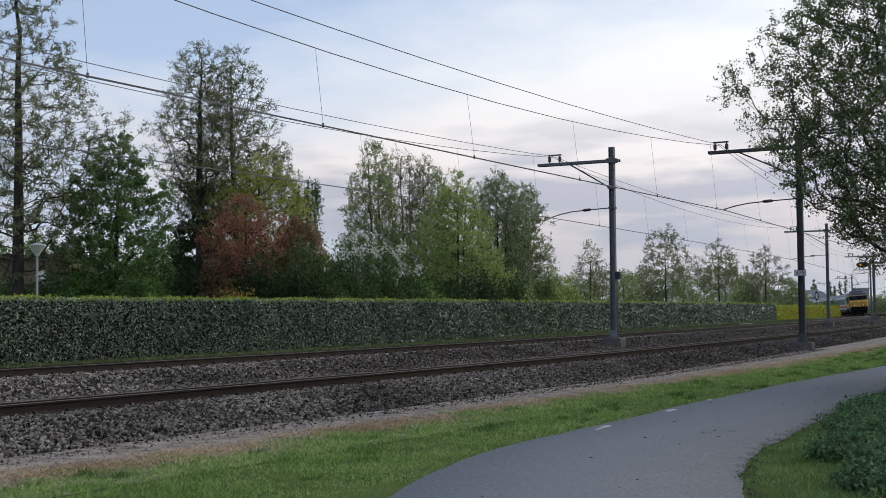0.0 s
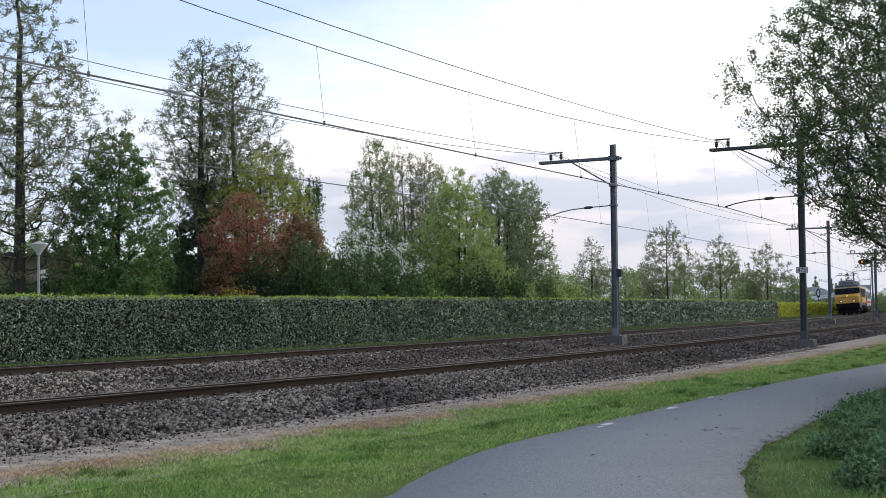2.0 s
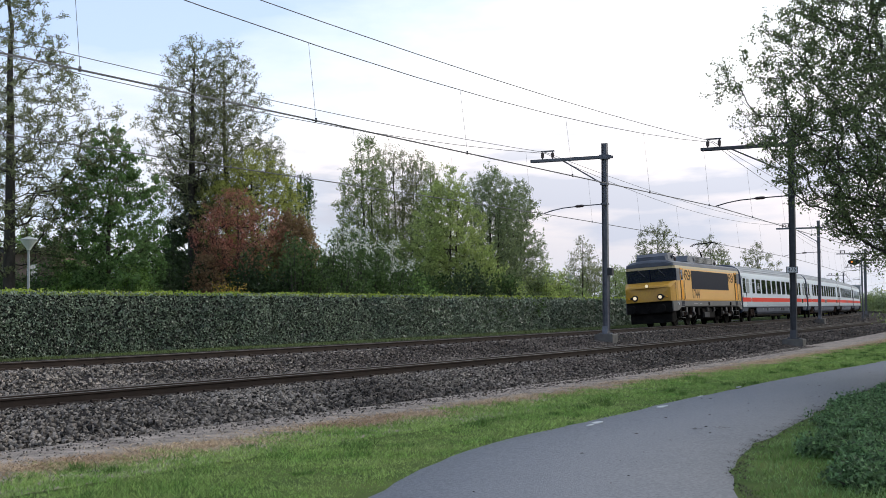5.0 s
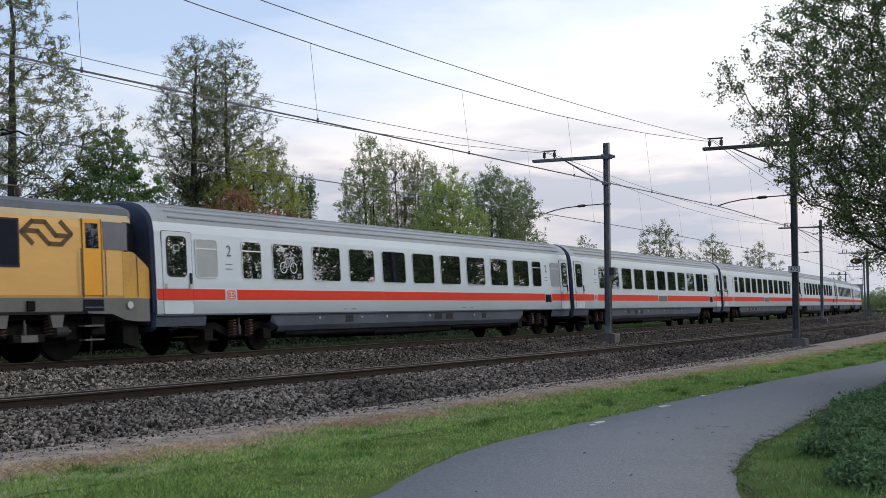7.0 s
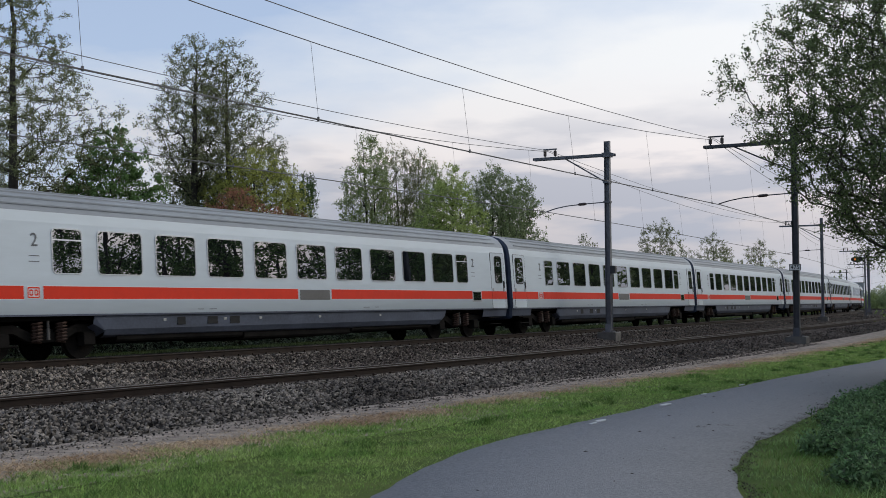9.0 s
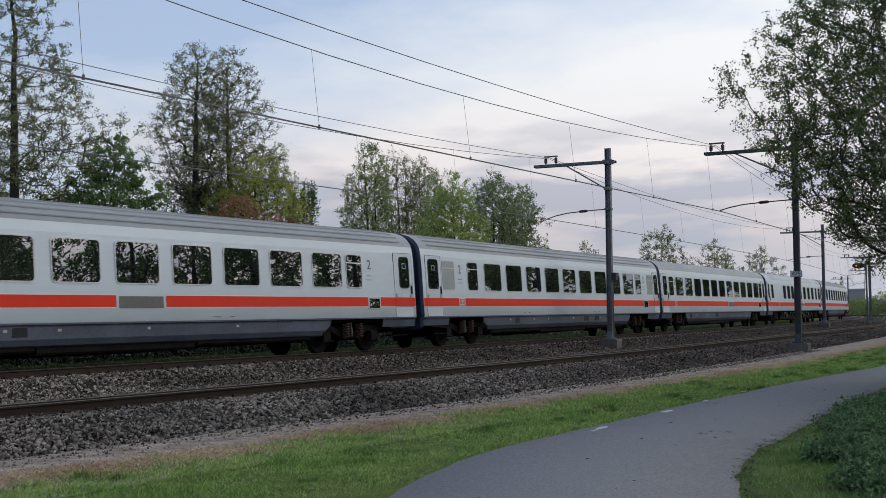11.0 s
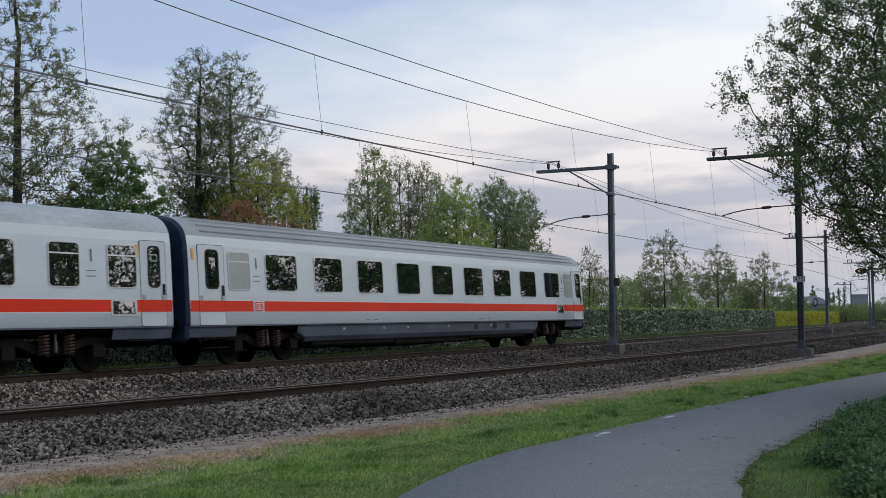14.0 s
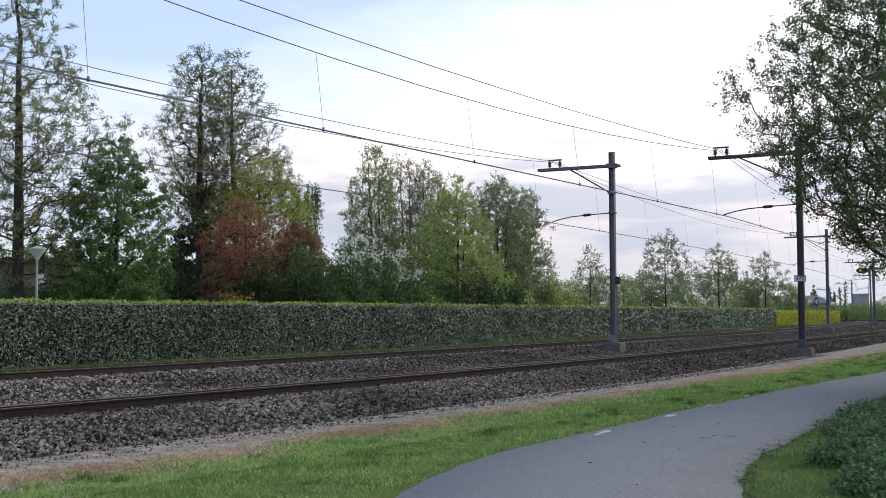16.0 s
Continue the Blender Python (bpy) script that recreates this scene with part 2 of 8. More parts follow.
# ---- mesh helpers ----
class Build:
    """Collects vertices and faces for one mesh."""

    def __init__(self):
        self.v, self.f, self.m = [], [], []

    def add(self, verts, faces, mi=0):
        o = len(self.v)
        self.v += [tuple(p) for p in verts]
        self.f += [tuple(i + o for i in q) for q in faces]
        self.m += [mi] * len(faces)
        return self

    def box(self, x0, x1, y0, y1, z0, z1, mi=0, cut=0.0, mat=None):
        """A box; cut chamfers its long edges along x."""
        if cut:
            ring = [(y0 + cut, z0), (y1 - cut, z0), (y1, z0 + cut), (y1, z1 - cut), (y1 - cut, z1), (y0 + cut, z1), (y0, z1 - cut), (y0, z0 + cut)]
        else:
            ring = [(y0, z0), (y1, z0), (y1, z1), (y0, z1)]
        return self.prism(ring, x0, x1, mi, mat)

    def prism(self, ring, x0, x1, mi=0, mat=None, caps=True):
        """A closed ring of (y, z) drawn out along x."""
        n = len(ring)
        vs = [Vector((x0, y, z)) for y, z in ring] + [Vector((x1, y, z)) for y, z in ring]
        if mat is not None:
            vs = [mat @ v for v in vs]
        fs = [(i, (i + 1) % n, n + (i + 1) % n, n + i) for i in range(n)]
        if caps:
            fs += [tuple(range(n - 1, -1, -1)), tuple(range(n, 2 * n))]
        return self.add(vs, fs, mi)

    def loft(self, rings, mi=0, caps=True, closed=True):
        n = len(rings[0])
        vs = [p for r in rings for p in r]
        fs = []
        for k in range(len(rings) - 1):
            for i in range(n if closed else n - 1):
                j = (i + 1) % n
                fs.append((k * n + i, k * n + j, (k + 1) * n + j, (k + 1) * n + i))
        if caps:
            fs += [tuple(range(n - 1, -1, -1)), tuple(range((len(rings) - 1) * n, len(rings) * n))]
        return self.add(vs, fs, mi)

    def tube(self, pts, radii, sides=6, mi=0, caps=True):
        pts = [Vector(p) for p in pts]
        if not hasattr(radii, "__len__"):
            radii = [radii] * len(pts)
        rings = []
        for i, p in enumerate(pts):
            d = (pts[min(i + 1, len(pts) - 1)] - pts[max(i - 1, 0)]).normalized()
            a = d.cross(Vector((0, 0, 1)))
            if a.length < 0.05:
                a = d.cross(Vector((1, 0, 0)))
            a.normalize()
            b = d.cross(a)
            rings.append([p + (a * math.cos(k * math.tau / sides) + b * math.sin(k * math.tau / sides)) * radii[i] for k in range(sides)])
        return self.loft(rings, mi, caps)

    def disc(self, c, axis, r, depth, sides=16, mi=0):
        a = Vector(axis).normalized()
        return self.tube([Vector(c) - a * depth / 2, Vector(c) + a * depth / 2], r, sides, mi)

    def mesh(self, name, mats, smooth=False):
        me = bpy.data.meshes.new(name)
        me.from_pydata(self.v, [], self.f)
        for m in mats if isinstance(mats, (list, tuple)) else [mats]:
            me.materials.append(m)
        if any(self.m):
            me.polygons.foreach_set("material_index", self.m)
        if smooth:
            me.polygons.foreach_set("use_smooth", [True] * len(me.polygons))
        me.update()
        return me


def part(name, build, mats, parent=None, label="", smooth=False, at=None):
    """Links a Build (or a mesh) as one object under a thing or part."""
    me = build.mesh(name, mats, smooth) if isinstance(build, Build) else build
    ob = new(name, me)
    if parent:
        ob.parent = parent
    if at is not None:
        ob.matrix_basis = at
    return tagged(ob, label)


def thing(name, label, category, at=None, group="", kind=""):
    ob = new(name)
    ob.empty_display_size = 0.2
    if at is not None:
        ob.matrix_basis = at
    return tagged(ob, label, category, group, kind)


def cloud_mesh(name, verts, faces, mats, index=None):
    """A mesh from numpy arrays: verts (n, 3), faces (m, 3 or 4)."""
    me = bpy.data.meshes.new(name)
    k = faces.shape[1]
    me.vertices.add(len(verts)); me.vertices.foreach_set("co", np.ascontiguousarray(verts, dtype=np.float32).ravel())
    me.loops.add(faces.size); me.loops.foreach_set("vertex_index", np.ascontiguousarray(faces, dtype=np.int32).ravel())
    me.polygons.add(len(faces)); me.polygons.foreach_set("loop_start", np.arange(0, faces.size, k, dtype=np.int32))
    me.polygons.foreach_set("loop_total", np.full(len(faces), k, dtype=np.int32))
    for m in mats if isinstance(mats, (list, tuple)) else [mats]:
        me.materials.append(m)
    if index is not None:
        me.polygons.foreach_set("material_index", np.ascontiguousarray(index, dtype=np.int32))
    me.update(calc_edges=True)
    return me


def leaves(rng, centres, size, longer=1.6, normal=None, lean=1.0):
    """Rhombic leaves round the given centres; normal pulls them to face one way."""
    n = len(centres)
    a = rng.normal(size=(n, 3))
    if normal is not None:
        a = a * lean + np.asarray(normal) * 1.0
    a /= np.linalg.norm(a, axis=1, keepdims=True)
    b = rng.normal(size=(n, 3))
    u = np.cross(a, b); u /= np.linalg.norm(u, axis=1, keepdims=True)
    v = np.cross(a, u)
    s = (size * rng.uniform(0.6, 1.3, n))[:, None]
    p = np.stack([centres - u * s * longer * 0.5, centres + v * s * 0.42 + u * s * 0.1, centres + u * s * longer * 0.5, centres - v * s * 0.42 + u * s * 0.1], axis=1)
    return p.reshape(-1, 3), np.arange(4 * n).reshape(n, 4)


def pointed(v):
    """Three-cornered leaves out of the rhombic ones, as wide as they are."""
    q = v.reshape(-1, 4, 3)
    q[:, 1] += (q[:, 1] - q[:, 3]) * 0.45
    n = len(q)
    return q[:, :3].reshape(-1, 3), np.arange(3 * n).reshape(n, 3)


# ---- the line of the railway: curvature by distance ----
KNOT = [-420, -120, -20, 30, 80, 120, 160, 200, 260, 340, 520]
BEND = [0.0, 0.00239, 0.0034, 0.00001, 0.00196, 0.00027, 0.00245, 0.00091, 0.00026, 0.00017, 0.00017]
CANT = radians(3.2)
NEAR = -8.0            # centre of the near track, across from the far one
_s = np.arange(-420, 520, 1.0)
_k = np.interp(_s, KNOT, BEND)
_t = np.concatenate([[0], np.cumsum((_k[1:] + _k[:-1]) / 2)])
_t += 1.06186 - _t[420]
_x = np.concatenate([[0], np.cumsum((np.cos(_t[1:]) + np.cos(_t[:-1])) / 2)]); _x -= _x[420]
_y = np.concatenate([[0], np.cumsum((np.sin(_t[1:]) + np.sin(_t[:-1])) / 2)]); _y += 44.845 - _y[420]


def heading(s):
    return float(np.interp(s, _s, _t))


def on(s, l, z=0.0):
    """World place at s along the far track, l across it (positive away from the path)."""
    a = heading(s)
    return Vector((float(np.interp(s, _s, _x)) - math.sin(a) * l, float(np.interp(s, _s, _y)) + math.cos(a) * l, z))


def on_many(s, l, z):
    a = np.interp(s, _s, _t)
    return np.stack([np.interp(s, _s, _x) - np.sin(a) * l, np.interp(s, _s, _y) + np.cos(a) * l, z + 0 * s], axis=1)


def across(x, y):
    """s and l of world places (arrays)."""
    x, y = np.asarray(x, float), np.asarray(y, float)
    best = np.full(x.shape, 1e18); bi = np.zeros(x.shape, int)
    for i in range(0, len(_s), 2):
        d = (_x[i] - x) ** 2 + (_y[i] - y) ** 2
        m = d < best
        best[m] = d[m]; bi[m] = i
    t = _t[bi]
    return _s[bi] + (x - _x[bi]) * np.cos(t) + (y - _y[bi]) * np.sin(t), -(x - _x[bi]) * np.sin(t) + (y - _y[bi]) * np.cos(t)


def frame_at(s, l, z, tilt=0.0):
    """Pose at a place on the line: x along it, y across, away from the path."""
    return Matrix.Translation(on(s, l, z)) @ Matrix.Rotation(heading(s), 4, "Z") @ Matrix.Rotation(-tilt, 4, "X")


PATH_Z, FAR_Z = -0.60, -0.10
STEPS = list(range(-330, -60, 15)) + list(np.arange(-60, 120, 2.5)) + list(range(120, 500, 10))


def track_z(l_off, l, z):
    """Height of a point of a canted track: l from its centre, z above the plane of the rails."""
    base = 0.0 if l_off == 0 else -0.155
    return base + z * math.cos(CANT) - (l + 0.75) * math.sin(CANT)

# ---- ground ----
def ballast_height(l):
    return np.interp(l, [-11.5, -11.25, -9.75, -8.7, -7.2, -6.2, -5.4, -3.4, -1.9, -0.8, 0.8, 1.7, 2.5, 3.0],
                     [-0.66, -0.60, -0.36, -0.335, -0.42, -0.43, -0.50, -0.50, -0.25, -0.18, -0.265, -0.29, -0.14, -0.13])


def ground():
    def axis(lo, hi, step, far):
        mid = list(np.arange(lo, hi + 0.01, step))
        g, d = [], step
        a = lo
        while a > -far:
            d *= 1.35; a -= d; g.insert(0, a)
        b, d, h = hi, step, []
        while b < far:
            d *= 1.35; b += d; h.append(b)
        return np.array(g + mid + h)
    xs, ys = axis(-40, 70, 1.0, 2500), axis(-10, 160, 1.0, 3500)
    X, Y = np.meshgrid(xs, ys, indexing="ij")
    s, l = across(X.ravel(), Y.ravel())
    z = np.interp(l, [-12.2, -11.0, -10.0, 2.0, 2.9, 3.4], [PATH_Z, PATH_Z - 0.02, -0.85, -0.85, FAR_Z - 0.1, FAR_Z])
    z = z + np.where((l > 6) | (l < -20), 0.02 * np.sin(X.ravel() * 0.9) * np.cos(Y.ravel() * 0.7), 0)
    n, m = len(xs), len(ys)
    idx = np.arange(n * m).reshape(n, m)
    f = np.stack([idx[:-1, :-1].ravel(), idx[1:, :-1].ravel(), idx[1:, 1:].ravel(), idx[:-1, 1:].ravel()], axis=1)
    ob = new("ground", cloud_mesh("ground", np.stack([X.ravel(), Y.ravel(), z], axis=1), f, M["soil"]))
    tagged(ob, "low green meadow ground reaching to the horizon", "ground", kind="structure")


def ribbon(name, s_list, l0, l1, z, mat, label, category, wave=0.0):
    b = Build()
    rng = random.Random(name)
    rings = []
    for s in s_list:
        w0, w1 = rng.uniform(-wave, wave), rng.uniform(-wave, wave)
        rings.append([on(s, l0 + w0, z - 0.05), on(s, l0 + w0 + 0.05, z), on(s, (l0 + l1) / 2, z + 0.008), on(s, l1 + w1 - 0.05, z), on(s, l1 + w1, z - 0.05)])
    b.loft(rings, closed=False, caps=False)
    ob = part(name, b, mat, smooth=True)
    return tagged(ob, label, category, kind="structure")


# centre of the cycle path: it comes round under the camera and then runs beside the line
PATH_MID = [(-3.4, -22), (-2.2, -12), (-0.95, -3), (0.10, 5), (1.06, 10.9), (1.55, 12.7), (2.22, 14.4), (3.02, 15.9), (4.05, 17.8), (5.2, 20.0), (6.95, 23.0), (8.7, 25.9), (11.0, 29.4), (13.9, 33.8), (19.5, 43.0), (25.5, 53.4), (34.5, 70.5), (43, 88), (60, 125)]


def spline(pts, step):
    """Catmull-Rom through points, at even steps."""
    out = []
    P = [Vector(p).to_3d() for p in pts]
    for i in range(len(P) - 1):
        a, b, c, d = P[max(i - 1, 0)], P[i], P[i + 1], P[min(i + 2, len(P) - 1)]
        n = max(1, int((c - b).length / step))
        for k in range(n):
            t = k / n
            out.append(0.5 * (2 * b + (c - a) * t + (2 * a - 5 * b + 4 * c - d) * t * t + (3 * b - a - 3 * c + d) * t ** 3))
    out.append(P[-1])
    return out


PATH_LINE = spline(PATH_MID, 0.5)
PATH_HALF = 1.22


def half_width(y):
    return float(np.interp(y, [0, 11, 14, 18, 23], [1.6, 1.6, 1.50, 1.35, 1.22]))



def cycle_path():
    b = Build()
    rng = random.Random(4)
    rings = []
    for i, p in enumerate(PATH_LINE):
        d = (PATH_LINE[min(i + 1, len(PATH_LINE) - 1)] - PATH_LINE[max(i - 1, 0)]).normalized()
        n = Vector((-d.y, d.x, 0))
        hw = half_width(p.y); w0, w1 = hw + rng.uniform(-.035, .035), hw + rng.uniform(-.05, .04)
        z = PATH_Z + 0.02
        rings.append([p + n * w0 + Vector((0, 0, z - 0.06)), p + n * (w0 - 0.02) + Vector((0, 0, z)), p + Vector((0, 0, z + 0.02)), p - n * (w1 - 0.02) + Vector((0, 0, z)), p - n * w1 + Vector((0, 0, z - 0.06))])
    b.loft(rings, closed=False, caps=False)
    ob = part("cycle_path", b, M["asphalt"], smooth=True)
    tagged(ob, "smooth grey asphalt cycle path with worn edges", "path", kind="structure")
    # worn white edge dashes
    for (x, y, w, h, turn) in ((2.10, 16.78, 0.42, 0.07, 62), (1.95, 16.42, 0.26, 0.035, 60), (3.50, 19.35, 0.50, 0.07, 60), (4.6, 21.5, 0.32, 0.04, 60), (5.9, 23.9, 0.36, 0.04, 60)):
        q = Build()
        k = 14
        ring = [(math.cos(a * math.tau / k) * w * (0.85 + 0.15 * rng.random()) / 2 * 1.0, math.sin(a * math.tau / k) * h * (0.7 + 0.3 * rng.random())) for a in range(k)]
        q.add([(x_, y_, 0.004) for x_, y_ in ring] + [(x_, y_, -0.01) for x_, y_ in ring], [tuple(range(k))] + [(i, (i + 1) % k, k + (i + 1) % k, k + i) for i in range(k)])
        ob = part("road_marking", q, M["white_paint"], at=pose(x + 0.08, y, PATH_Z + 0.032, 0, 0, turn))
        tagged(ob, "worn white paint dash on the asphalt", "road marking", group="dashes on the path")
    # twigs and dead leaves on the asphalt
    b = Build()
    for _ in range(70):
        i = rng.randrange(60, 130); p = PATH_LINE[i] + Vector((rng.uniform(-1.1, 1.1), rng.uniform(-1, 1), PATH_Z + 0.045))
        a = rng.uniform(0, math.tau); L_ = rng.uniform(0.010, 0.036)
        q = Vector((math.cos(a), math.sin(a), 0)) * L_; r = Vector((-math.sin(a), math.cos(a), 0)) * 0.008
        b.add([p - q, p + r, p + q, p - r + Vector((0, 0, 0.01))], [(0, 1, 2, 3)])
    for cx_, cy_ in ((3.35, 15.6), (3.7, 15.75)):
        for _ in range(14):
            p = Vector((cx_ + rng.gauss(0, .05), cy_ + rng.gauss(0, .06), PATH_Z + 0.047)); a = rng.uniform(0, math.tau)
            q = Vector((math.cos(a), math.sin(a), 0)) * 0.03; r = Vector((-math.sin(a), math.cos(a), 0)) * 0.012
            b.add([p - q, p + r, p + q, p - r], [(0, 1, 2, 3)])
    tagged(part("path_litter", b, M["bark"]), "twigs and dead leaves lying on the asphalt", "litter", kind="stuff")


def ballast():
    ls = [-11.5, -11.25, -10.6, -9.75, -9.2, -8.7, -8.0, -7.2, -6.6, -6.0, -5.2, -4.2, -3.4, -2.6, -1.9, -1.3, -0.8, 0, 0.8, 1.7, 2.5, 3.0]
    zs = [float(ballast_height(l)) for l in ls]
    b = Build()
    rng = random.Random(2)
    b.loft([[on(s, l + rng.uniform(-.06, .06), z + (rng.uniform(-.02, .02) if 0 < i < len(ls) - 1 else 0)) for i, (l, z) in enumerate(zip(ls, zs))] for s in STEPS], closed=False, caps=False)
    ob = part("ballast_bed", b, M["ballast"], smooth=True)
    tagged(ob, "crushed stone ballast bed under two tracks, near-black for the shade between stones", "ballast", kind="structure")
    # single stones, joined: dense on the shoulder nearest the path, thinner beyond
    r = np.random.default_rng(5)
    S, Lr, R = [], [], []
    def sow(n, s0, s1, l0, l1, r0, r1):
        S.append(r.uniform(s0, s1, n)); Lr.append(r.uniform(l0, l1, n)); R.append(r.uniform(r0, r1, n))
    sow(19000, -29, -8, -11.45, -8.9, 0.022, 0.048)
    sow(7500, -8, 25, -11.45, -8.9, 0.024, 0.05)
    sow(2500, 25, 80, -11.45, -8.9, 0.03, 0.06)
    sow(2200, -29, 10, -12.0, -11.3, 0.010, 0.026)
    sow(3500, -29, 5, -13.4, -11.3, 0.006, 0.016)
    sow(8500, -27, 0, -8.6, -7.35, 0.022, 0.045)
    sow(19000, -27, -8, -7.1, -1.0, 0.026, 0.052)
    sow(11000, -8, 10, -7.1, -1.0, 0.026, 0.052)
    sow(4500, 10, 45, -7.1, -1.0, 0.03, 0.055)
    sow(2000, 45, 110, -7.1, -1.0, 0.04, 0.07)
    sow(1800, -26, 20, -0.6, 0.7, 0.03, 0.05)
    S, Lr, R = np.concatenate(S), np.concatenate(Lr), np.concatenate(R)
    Z = np.where(Lr < -11.45, PATH_Z + 0.012, np.interp(Lr, ls, zs)) + R * 0.25
    C = on_many(S, Lr, Z)
    block = np.array([(0.85, 0.45, -0.6), (-0.80, 0.55, -0.6), (0.05, -0.85, -0.6), (0.70, -0.30, 0.65), (-0.65, -0.35, 0.65), (0.05, 0.75, 0.65)], float)
    n = len(C)
    V = block[None] * (0.8 + 0.35 * r.random((n, 6, 1))) + r.normal(0, 0.06, (n, 6, 3))
    V = V * np.stack([R * r.uniform(1.0, 1.5, n), R * r.uniform(.8, 1.2, n), R * r.uniform(.6, 1.0, n)], axis=1)[:, None, :]
    q = r.normal(size=(n, 4)); q /= np.linalg.norm(q, axis=1, keepdims=True)
    w, x, y, z = q.T
    rot = np.stack([np.stack([1 - 2 * (y * y + z * z), 2 * (x * y - w * z), 2 * (x * z + w * y)], 1),
                    np.stack([2 * (x * y + w * z), 1 - 2 * (x * x + z * z), 2 * (y * z - w * x)], 1),
                    np.stack([2 * (x * z - w * y), 2 * (y * z + w * x), 1 - 2 * (x * x + y * y)], 1)], axis=1)
    V = np.einsum("nij,nkj->nki", rot, V) + C[:, None, :]
    pale = S + r.normal(0, 5, n) < -13       # paler stone along the first stretch; browner beyond, with its shade put into the colour
    for sel, mt, lb in ((pale, M["stone"], "loose angular pale grey track ballast stones"), (~pale, M["stone_brown"], "loose angular brown ballast stones, darkened for the shade on them")):
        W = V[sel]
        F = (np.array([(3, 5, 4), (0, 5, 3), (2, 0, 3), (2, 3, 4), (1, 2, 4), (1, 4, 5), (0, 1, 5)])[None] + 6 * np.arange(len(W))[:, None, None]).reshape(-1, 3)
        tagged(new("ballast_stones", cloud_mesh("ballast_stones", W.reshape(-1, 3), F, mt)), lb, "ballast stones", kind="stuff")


RAIL = [(-0.07, -0.172), (0.07, -0.172), (0.07, -0.160), (0.012, -0.135), (0.010, -0.045), (0.036, -0.035), (0.036, -0.008), (0.028, 0.0), (-0.028, 0.0), (-0.036, -0.008), (-0.036, -0.035), (-0.010, -0.045), (-0.012, -0.135), (-0.07, -0.160)]


def track(off, label):
    root = thing("railway_track", label, "track", at=frame_at(0, off, 0), group="two tracks")
    inv = root.matrix_basis.inverted()
    for side in (-0.75, 0.75):
        b = Build()
        rings = []
        for s in STEPS:
            rings.append([inv @ on(s, off + side + y, track_z(off, side + y, z)) for y, z in RAIL])
        b.loft(rings)
        n = len(RAIL)
        b.m = [1 if (i % n) in (6, 7, 8) and i < n * (len(STEPS) - 1) else 0 for i in range(len(b.f))]
        part("rail", b, [M["rail_rust"], M["rail_top"]], root, "rusty steel rail with a worn bright head")
    # sleepers with their fastenings
    sl = Build()
    sl.prism([(-1.28, -0.36), (1.28, -0.36), (1.28, -0.24), (1.22, -0.19), (0.9, -0.178), (-0.9, -0.178), (-1.22, -0.19), (-1.28, -0.24)], -0.12, 0.12)
    for yy in (-0.75, 0.75):
        for d in (-0.105, 0.105):
            sl.box(-0.06, 0.06, yy + d - 0.03, yy + d + 0.03, -0.178, -0.125, 1, cut=0.01)
    me = sl.mesh("sleeper", [M["sleeper"], M["rail_rust"]])
    base = 0.0 if off == 0 else -0.155
    def place(s):
        return inv @ Matrix.Translation((0, 0, base - 0.75 * math.sin(CANT))) @ frame_at(s, off, 0, CANT)
    for s in np.arange(-40, 50, 0.6):
        ob = new("sleeper", me); ob.parent = root; ob.matrix_basis = place(float(s))
    far = Build()
    for s in np.arange(50.2, 250, 0.6):
        m = place(float(s))
        far.box(-0.12, 0.12, -1.28, 1.28, -0.36, -0.178, 0, mat=m)
    tagged(part("far_sleepers", far, M["sleeper"], root), kind="stuff")


